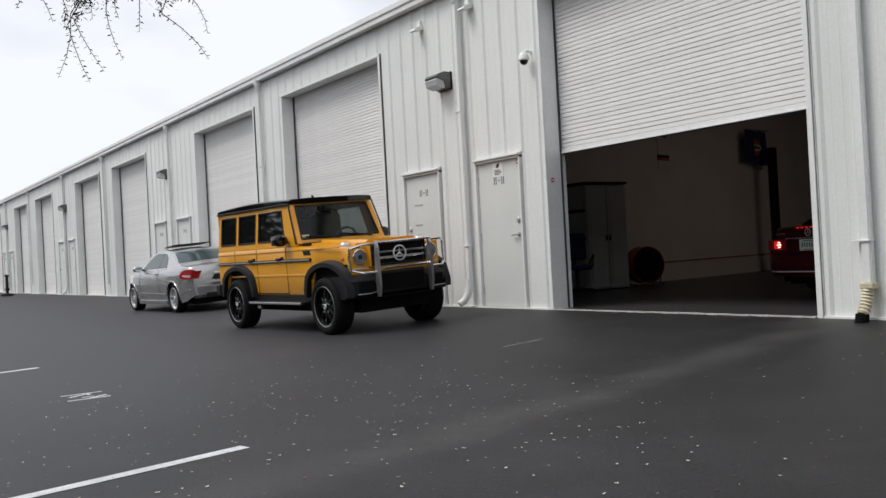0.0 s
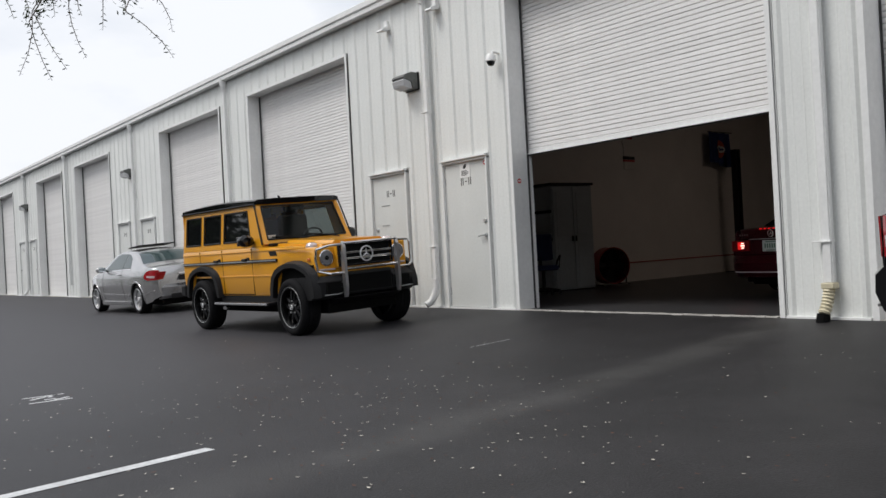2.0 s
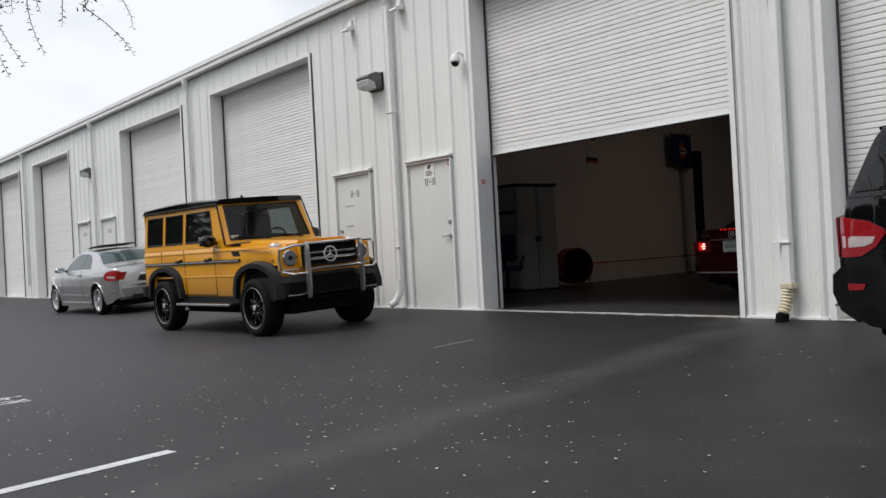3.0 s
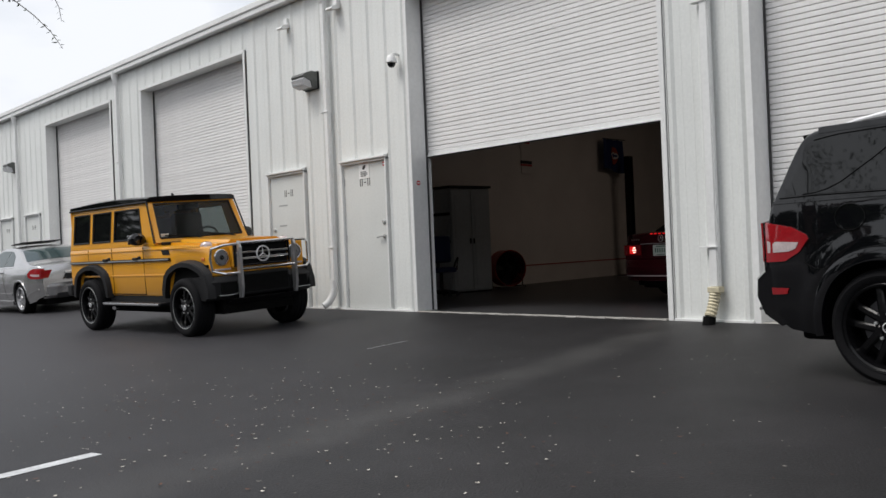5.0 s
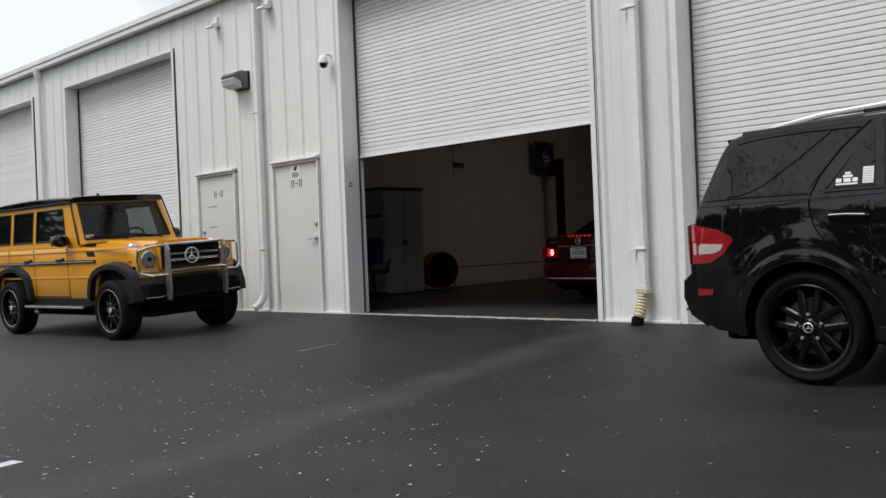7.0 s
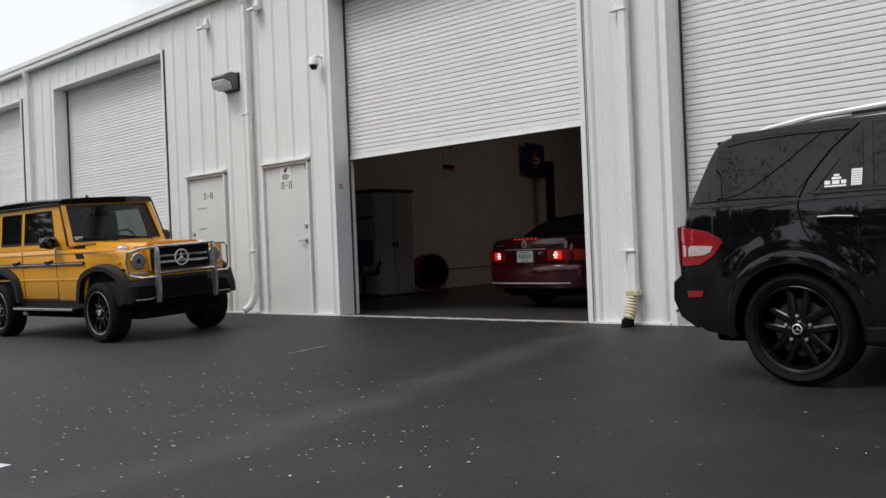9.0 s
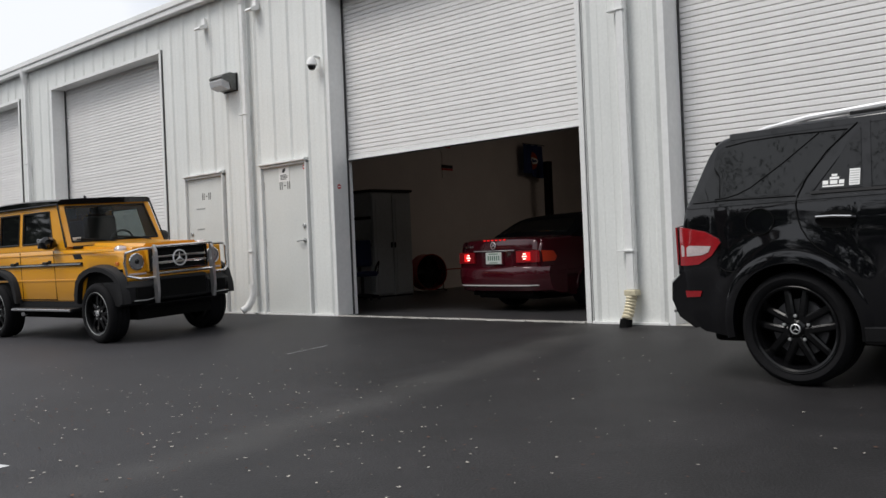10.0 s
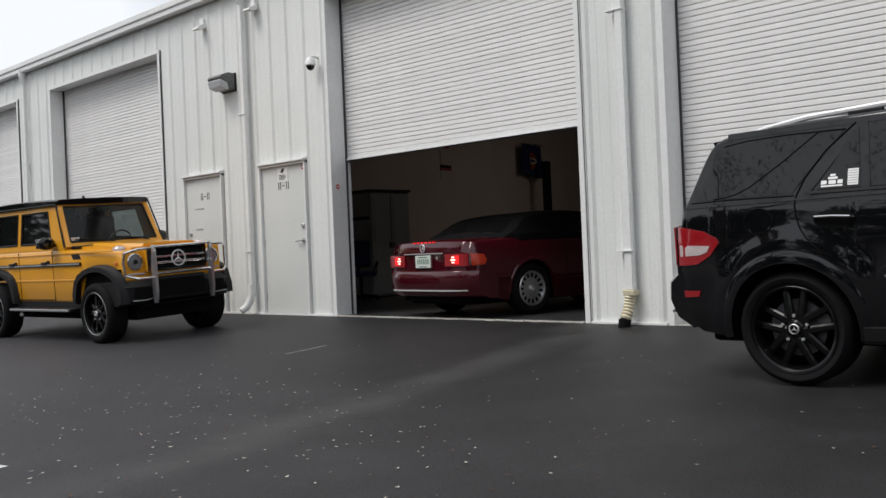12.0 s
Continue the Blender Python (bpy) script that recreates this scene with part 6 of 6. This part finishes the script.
# ---- dark red roadster with the soft top up; it backs out of the bay ----
def red_roadster():
    car = tagged(empty("roadster_car"), "dark red roadster with black cloth roof, reversing with lit tail lights", "car")
    sh = Shell(-1.0, 3.42,
               [(-1.0, 0.70), (-0.985, 0.90), (-0.95, 0.945), (-0.30, 0.975), (0.9, 0.985), (2.1, 0.97), (2.7, 0.93), (3.1, 0.84), (3.36, 0.70), (3.42, 0.5)],
               [(-1.0, 0.36), (-0.85, 0.26), (-0.3, 0.19), (3.0, 0.18), (3.42, 0.22)],
               [(0.0, 0.32, 0.36), (2.515, 0.32, 0.36)],
               [(-1.0, 0.80), (-0.9, 0.845), (-0.5, 0.885), (0.1, 0.905), (2.6, 0.90), (3.1, 0.86), (3.35, 0.74), (3.42, 0.62)],
               [(0.15, 0.93), (0.30, 0.97), (0.5, 1.0), (0.7, 0.995), (0.85, 0.96), (0.95, 0.91), (1.1, 0.88)], 0.10, 0.14, 0.02)
    sh.skin(car, [RED_PAINT, MATT_BLACK], "body", "dark red metallic body")
    roof = Shell(-0.45, 2.05,
                 [(-0.45, 0.94), (-0.41, 0.995), (0.02, 1.22), (0.18, 1.27), (0.9, 1.315), (1.45, 1.28), (2.05, 0.96)],
                 [(-0.45, 0.92), (2.05, 0.92)], [], [(-0.45, 0.80), (-0.2, 0.86), (1.5, 0.86), (2.05, 0.80)],
                 [(0.9, 0.98), (1.0, 0.96), (1.26, 0.76), (1.32, 0.70)], 0.12, 0.10, 0.03)
    roof.skin(car, [CLOTH_TOP, MATT_BLACK], "soft_top", "black cloth soft top, raised")
    roof.lid(-0.33, -0.03, 0.80, 0.74, GLASS_DARK, car, "rear_window", "dark plastic rear window", 0.006)
    roof.lid(1.52, 1.98, 0.86, 0.92, GLASS_DARK, car, "windscreen", "", 0.006)
    for s in (-1, 1):
        roof.patch([(0.66, 0.99), (1.78, 0.99), (1.50, 1.19), (1.36, 1.235), (0.86, 1.22)], s, GLASS_DARK, car, "door_window", "side glass")
        sh.strip(0.55, 0.60, 0.30, 0.95, s, MATT_BLACK, car, "door_seam", "", 0.0, 8, 0.004, 0.003)
        sh.strip(1.78, 1.80, 0.30, 0.95, s, MATT_BLACK, car, "door_seam", "", 0.0, 8, 0.004, 0.003)
        sh.strip(0.40, 2.12, 0.36, 0.36, s, RED_PAINT, car, "lower_cladding", "", 0.0, 14, 0.09, 0.014)
        sh.strip(-0.93, -0.42, 0.50, 0.50, s, RED_PAINT, car, "bumper_side", "", 0.0, 10, 0.03, 0.025)
        for cx in (0.0, 2.515):
            sh.arch(cx, 0.32, 0.36, s, 0.03, RED_PAINT, car, "wheel_arch", -6, 186, 0.010)
        lamp = sh.tail_piece([(s * 0.42, 0.635), (s * 0.80, 0.635), (s * 0.80, 0.782), (s * 0.42, 0.782)][::s], RED_LENS, car, "tail_light", "red ribbed tail light, lit", 0.02)
        for i in range(6):
            z = 0.645 + i * 0.023
            part("lens_rib", box(-0.992 + 0.05, -0.984 + 0.02, min(s * 0.43, s * 0.78), max(s * 0.43, s * 0.78), z, z + 0.013, 0.002), RED_LENS, lamp)
        part("lit_field", box(-0.985, -0.968, min(s * 0.47, s * 0.66), max(s * 0.47, s * 0.66), 0.658, 0.762, 0.003), RED_GLOW, lamp, "lit red field")
        for z, wide in ((0.672, 0.05), (0.703, 0.085), (0.734, 0.05)):
            part("bright_rib", box(-0.992, -0.980, s * 0.56 - wide / 2, s * 0.56 + wide / 2, z, z + 0.016, 0.003), WHITE_GLOW, lamp, "lit white bar")
        sh.patch([(-0.97, 0.782), (-0.80, 0.770), (-0.765, 0.70), (-0.80, 0.645), (-0.97, 0.64)], s, AMBER_GLOW if s < 0 else AMBER_LENS, car, "side_indicator", "amber side lamp", 0.010)
        mirror_unit(car, 1.72, s * 0.82, 1.02, s, RED_PAINT, 0.2, 0.13)
    # boot lid with its lip, third lamp, badge, handle strip
    lid = bow([(-0.97, 0.795), (-1.012, 0.800), (-1.016, 0.82), (-1.004, 0.905), (-0.992, 0.935), (-0.965, 0.950), (-0.90, 0.957), (-0.48, 0.980), (-0.48, 0.93), (-0.90, 0.90)], 1.38,
              lambda u, v, q: (u + 0.09 * (q - 0.69) ** 2 + 0.05 * (abs(q - 0.69) / 0.69) ** 12, q - 0.69, v - 0.014 * (abs(q - 0.69) / 0.69) ** 3), 28)
    part("boot_lid", lid, RED_PAINT, car, "", True)
    for s in (-1, 1):
        part("wing_end", bow([(-0.96, 0.785), (-0.975, 0.80), (-0.955, 0.895), (-0.93, 0.925), (-0.60, 0.955), (-0.60, 0.80)], 0.085, lambda u, v, q, s=s: (u + 0.10 * (q / 0.085) ** 2, s * (0.70 + q), v - 0.05 * (q / 0.085) ** 2), 6), RED_PAINT, car, "", True)
    part("boot_lower", bow([(-0.96, 0.55), (-0.998, 0.56), (-1.0, 0.79), (-0.96, 0.79)], 1.5, lambda u, v, q: (u + 0.09 * (q - 0.75) ** 2, q - 0.75, v)), RED_PAINT, car, "dark red panel between the lights", True)
    third = empty("high_stop_light")
    third.parent = car
    for i in range(6):
        y = -0.20 + i * 0.08
        part("lamp_cell", box(-1.004, -0.975, y - 0.018, y + 0.018, 0.925, 0.941, 0.003), RED_GLOW, third, "small lit red lamp")
    ring_badge(car, pose(-1.018, 0, 0.865, 0, 0, 180), 0.05, "boot_badge")
    part("handle_strip", box(-1.026, -1.008, -0.40, 0.40, 0.788, 0.801, 0.004), GALV, car, "thin bright strip")
    mark = bmesh.new()
    for i in range(4):
        add_box(mark, -0.996, -0.988, 0.44 + i * 0.045, 0.47 + i * 0.045, 0.845, 0.868)
    part("model_mark", mark, CHROME, car, "plain bright bars")
    plate = part("number_plate", box(-1.025, -1.012, -0.155, 0.155, 0.622, 0.775, 0.003), PLATE_WHITE, car, "pale plate with plain bars")
    pr = bmesh.new()
    for i in range(6):
        add_box(pr, -1.029, -1.026, -0.12 + i * 0.042, -0.100 + i * 0.042, 0.67, 0.73)
    add_box(pr, -1.029, -1.026, -0.09, 0.09, 0.748, 0.760), add_box(pr, -1.029, -1.026, -0.08, 0.08, 0.634, 0.644)
    part("plate_bars", pr, PLATE_GREEN, plate)
    part("plate_recess", box(-1.011, -0.99, -0.19, 0.19, 0.612, 0.785, 0.004), RED_PAINT, car)
    part("lock", lathe([(0.022, 0.0), (0.022, 0.012), (0.0, 0.014)], 12, "x"), CHROME, car, "", False, pose(-1.008, -0.27, 0.74))
    bumper = bow([(-0.93, 0.245), (-1.04, 0.28), (-1.085, 0.37), (-1.10, 0.47), (-1.10, 0.55), (-1.085, 0.575), (-0.97, 0.59), (-0.80, 0.59), (-0.80, 0.245)], 1.76, lambda u, v, q: (u + 0.24 * (abs(q - 0.88) / 0.88) ** 5, q - 0.88, v))
    part("rear_bumper", bumper, RED_PAINT, car, "", True)
    part("bumper_strip", bow([(-1.04, 0.335), (-1.090, 0.338), (-1.092, 0.351), (-1.04, 0.354)], 1.70, lambda u, v, q: (u + 0.23 * (abs(q - 0.85) / 0.85) ** 5, q - 0.85, v)), RAIL_ALLOY, car, "thin bright strip", True)
    part("rear_skirt", box(-0.90, -0.8, -0.6, 0.6, 0.20, 0.27, 0.02), MATT_BLACK, car)
    part("underbody", box(-0.8, 3.2, -0.6, 0.6, 0.16, 0.32, 0.03), MATT_BLACK, car)
    wheels = [wheel(car, x, s * 0.765, 0.32, 0.225, 0.218, "disc", ALLOY) for x in (0.0, 2.515) for s in (-1, 1)]
    return car, wheels


off_roader()
black_suv()
silver_coupe()
ROADSTER, ROADSTER_WHEELS = red_roadster()


# ---- trees, hanging twigs and litter ----
def leaf_blade(bm, at, along, side, length, width):
    """One narrow leaf, folded a little along its rib."""
    n = along.cross(side).normalized()
    tip, mid = at + along * length, at + along * length * 0.45
    a, b = bm.verts.new(at), bm.verts.new(tip)
    c, d = bm.verts.new(mid + side * width / 2 + n * width * 0.15), bm.verts.new(mid - side * width / 2 + n * width * 0.15)
    bm.faces.new((a, c, b)), bm.faces.new((a, b, d))


def way_from(rng):
    return Vector((rng.uniform(-1, 1), rng.uniform(-1, 1), rng.uniform(-1, 1))).normalized()


def lot_tree():
    """The tree beside the camera whose twigs hang into view."""
    rng = random.Random(11)
    tree = tagged(empty("tree", pose(0.1, -10.2, lot(-10) - 0.02)), "broad tree with small narrow leaves and thin drooping twigs", "tree")
    base = Vector((0.1, -10.2, lot(-10) - 0.02))
    part("trunk", tube([(0, 0, 0), (0.03, 0.02, 0.3), (0.08, 0.0, 1.6), (0.0, 0.06, 3.0), (-0.05, 0.1, 4.2)], [0.30, 0.22, 0.18, 0.16, 0.12], 12), BARK, tree, "", True)
    bough = [Vector(q) - base for q in ((0.12, -10.15, 2.9), (-0.1, -9.3, 4.1), (0.49, -7.75, 3.5), (0.92, -7.08, 3.02), (1.21, -6.63, 2.93), (1.49, -6.2, 2.90), (1.68, -5.92, 2.84))]
    part("bough", tube(bough, [0.09, 0.07, 0.04, 0.025, 0.018, 0.012, 0.006], 8), BARK, tree, "", True)
    for k in range(6):
        a = k * 1.05 + 0.4
        part("limb", tube([(0, 0.05, 2.7 + 0.2 * k), (math.cos(a) * 0.9, math.sin(a) * 0.9, 4.3 + 0.1 * k), (math.cos(a) * 2.2, math.sin(a) * 2.2, 5.4 + 0.1 * k)], [0.09, 0.06, 0.02], 8), BARK, tree, "", True)
    crown = bmesh.new()
    for k in range(70):
        a, r = rng.uniform(0, 6.28), 3.2 * math.sqrt(rng.random())
        c = Vector((math.cos(a) * r, math.sin(a) * r, 5.4 + rng.uniform(0, 2.4) - 0.1 * r))
        for _ in range(46):
            d = way_from(rng)
            leaf_blade(crown, c + d * rng.uniform(0.1, 0.65), way_from(rng), way_from(rng), rng.uniform(0.07, 0.13), 0.035)
    tagged(part("crown", crown, LEAF, tree), kind="stuff")
    ends = [((1.15, -6.9, 2.58), (1.1, -6.99, 2.15)), ((1.14, -6.92, 2.51), (1.21, -6.81, 2.11)), ((1.06, -6.87, 2.59), (1.16, -6.7, 2.2)), ((0.77, -6.57, 2.73), (0.83, -6.48, 2.36)),
            ((1.21, -6.45, 2.73), (1.2, -6.46, 2.48)), ((1.68, -6.45, 2.5), (1.84, -6.2, 2.18)), ((1.1, -6.07, 2.82), (1.17, -5.96, 2.52)), ((0.81, -7.06, 2.83), (0.88, -6.96, 2.58)),
            ((0.8, -6.72, 2.89), (0.82, -6.68, 2.64)), ((0.83, -7.21, 2.79), (0.85, -7.19, 2.66)), ((1.32, -6.64, 2.74), (1.33, -6.63, 2.53)), ((1.53, -6.51, 2.7), (1.59, -6.41, 2.5)), ((1.1, -6.99, 2.77), (1.14, -6.92, 2.53))]
    knots = [q + base for q in bough[2:]]
    for p, q in ends:
        p, q = Vector(p), Vector(q)
        root = min(knots, key=lambda v: (v - p).length)
        twig = bmesh.new()
        bend = Vector((rng.uniform(-0.03, 0.03), rng.uniform(-0.03, 0.03), 0.0))
        pts = [root, (root + p) / 2 + Vector((0, 0, 0.05)), p, (p * 2 + q) / 3 + bend, (p + q * 2) / 3 + bend, q]
        add_tube(twig, [v - base for v in pts], [0.006, 0.005, 0.0035, 0.003, 0.0025, 0.0015], 5)
        stem = part("twig", twig, BARK, tree)
        leaves = bmesh.new()
        n = int((q - p).length / 0.022)
        for i in range(n):
            s = (i + 0.5) / n
            c = p.lerp(q, s) + bend * math.sin(math.pi * s) - base
            side = Vector((0.55, 0.84, 0)) * (1 if i % 2 else -1)
            along = (side * rng.uniform(0.6, 1.0) + (q - p).normalized() * rng.uniform(0.0, 0.7) + 0.35 * way_from(rng)).normalized()
            leaf_blade(leaves, c, along, way_from(rng), rng.uniform(0.022, 0.042), rng.uniform(0.009, 0.014))
        for i in range(int(50 + 40 * rng.random())):
            c = root.lerp(p, rng.uniform(0.35, 1.0)) + way_from(rng) * 0.06 - base
            leaf_blade(leaves, c, way_from(rng), way_from(rng), rng.uniform(0.025, 0.05), 0.014)
        part("leaves", leaves, LEAF, stem)


lot_tree()


def far_trees():
    """The belt of trees across the lot, behind the camera."""
    rng = random.Random(4)
    bm = bmesh.new()
    for k in range(34):
        x = -70 + k * 4.1 + rng.uniform(-1, 1)
        y, top = -26 - rng.uniform(0, 6), rng.uniform(6.5, 11)
        for _ in range(70):
            z = rng.uniform(0.04, 1.0) * top
            spread = 2.9 * (1.0 - 0.55 * z / top)
            c = Vector((x + rng.uniform(-spread, spread), y + rng.uniform(-2, 2), z))
            for _ in range(15):
                leaf_blade(bm, c + way_from(rng) * rng.uniform(0.1, 1.1), way_from(rng), way_from(rng), rng.uniform(0.6, 1.2), 0.6)
    tagged(part("far_trees", bm, HEDGE), "belt of dense green trees across the lot", "trees", kind="stuff")


far_trees()


def litter(name, n, seed, mat, small, big, label):
    """Dry curled leaf scraps strewn over the asphalt."""
    rng = random.Random(seed)
    bm = bmesh.new()
    for _ in range(n):
        if rng.random() < 0.6:
            x, y = rng.gauss(2.2, 2.2), rng.gauss(-5.4, 1.5)
        else:
            x, y = rng.uniform(-14, 8.5), rng.uniform(-8.0, -0.3)
        if (x - 7.83) ** 2 + (y + 8.36) ** 2 < 4 or y > -0.15:
            continue
        l = rng.uniform(small, big)
        w, a, c = l * rng.uniform(0.35, 0.6), rng.uniform(0, 6.28), l * rng.uniform(0.05, 0.3)
        ca, sa = math.cos(a), math.sin(a)
        rows = []
        for u, half in ((-0.5, 0.1), (-0.2, 0.9), (0.2, 1.0), (0.5, 0.1)):
            row = []
            for v in (-0.5, 0.5):
                px, py = u * l, v * w * half
                row.append(bm.verts.new((x + ca * px - sa * py, y + sa * px + ca * py, lot(y) + 0.001 + c * (4 * u * u) * 0.5 + 0.3 * abs(v) * c)))
            rows.append(row)
        for p, q in zip(rows, rows[1:]):
            bm.faces.new((p[0], p[1], q[1], q[0]))
    tagged(part(name, bm, mat), label, "leaf litter", kind="stuff")


litter("pale_leaf_litter", 900, 21, LITTER_PALE, 0.009, 0.030, "pale dry leaf scraps strewn on the asphalt")
litter("brown_leaf_litter", 650, 22, LITTER_BROWN, 0.010, 0.034, "brown dry leaves strewn on the asphalt")


def lot_mark():
    """Bay mark of thin painted strokes, kept as plain bars."""
    thing = tagged(empty("bay_mark", pose(-0.86, -6.49, lot(-6.5) - 0.002)), "white painted bars on the asphalt in a parking bay", "road marking", kind="structure")
    for x, y, l, a in ((-0.20, 0.0, 0.36, 96), (-0.12, -0.01, 0.34, 128), (-0.13, 0.03, 0.13, 10), (0.06, 0.0, 0.10, 96), (0.19, -0.02, 0.36, 96), (0.11, 0.07, 0.22, 128)):
        c, s = math.cos(radians(a)), math.sin(radians(a))
        bm = bmesh.new()
        bm.faces.new([bm.verts.new((x + u * c - v * s, y + u * s + v * c, 0)) for u, v in ((-l / 2, -0.019), (l / 2, -0.019), (l / 2, 0.019), (-l / 2, 0.019))])
        part("stroke", bm, PAINT_LINE, thing)
    scratch = road_line(-0.08, -2.54, -0.15, -1.95, 0.010)
    tagged(part("scratch", scratch, PAINT_LINE), "thin pale scrape on the asphalt", "scrape", kind="structure")


lot_mark()


def standpipe():
    thing = tagged(empty("standpipe", pose(-43.0, -0.9, lot(-0.9))), "dark iron standpipe on a round base beside the wall", "standpipe")
    part("post", tube([(0, 0, 0.05), (0, 0, 0.95)], 0.07, 10), BLACK_PLASTIC, thing)
    part("base", lathe([(0.0, 0.0), (0.32, 0.0), (0.30, 0.10), (0.10, 0.14), (0.0, 0.14)], 16, "z"), BLACK_PLASTIC, thing, "", True)
    part("cap", lathe([(0.0, 1.06), (0.10, 1.03), (0.12, 0.95), (0.0, 0.95)], 12, "z"), BLACK_PLASTIC, thing, "", True)
    part("outlet", tube([(-0.18, 0, 0.32), (0.18, 0, 0.32)], 0.09, 10), BLACK_PLASTIC, thing)


standpipe()


# ---- what moves: the roadster backs out along a straight line ----
REAR = [(0.0, 2.72), (5.0, 2.72), (6.0, 2.72), (6.25, 2.70), (6.5, 2.64), (6.75, 2.57), (7.0, 2.47), (7.25, 2.36), (7.5, 2.26), (7.75, 2.16), (8.0, 2.06), (8.25, 1.96), (8.5, 1.86), (8.75, 1.76), (9.0, 1.65),
        (9.25, 1.525), (9.5, 1.40), (9.75, 1.265), (10.0, 1.13), (10.25, 1.01), (10.5, 0.89), (10.75, 0.755), (11.0, 0.62), (11.25, 0.47), (11.5, 0.32), (11.75, 0.16), (12.0, 0.005)]


def motions():
    yaw = 81.4
    c, s = math.cos(radians(yaw)), math.sin(radians(yaw))
    walk(ROADSTER, [(t, pose(-0.374 + d * c, 0.934 + d * s, 0.001, 0, 0, yaw)) for t, d in REAR])
    for w in ROADSTER_WHEELS:
        m = w.matrix_basis.copy()
        sign = 1 if m.to_euler().z < 1 else -1
        walk(w, [(t, m @ pose(0, 0, 0, 0, sign * math.degrees((d - 2.72) / 0.32), 0)) for t, d in REAR])


motions()
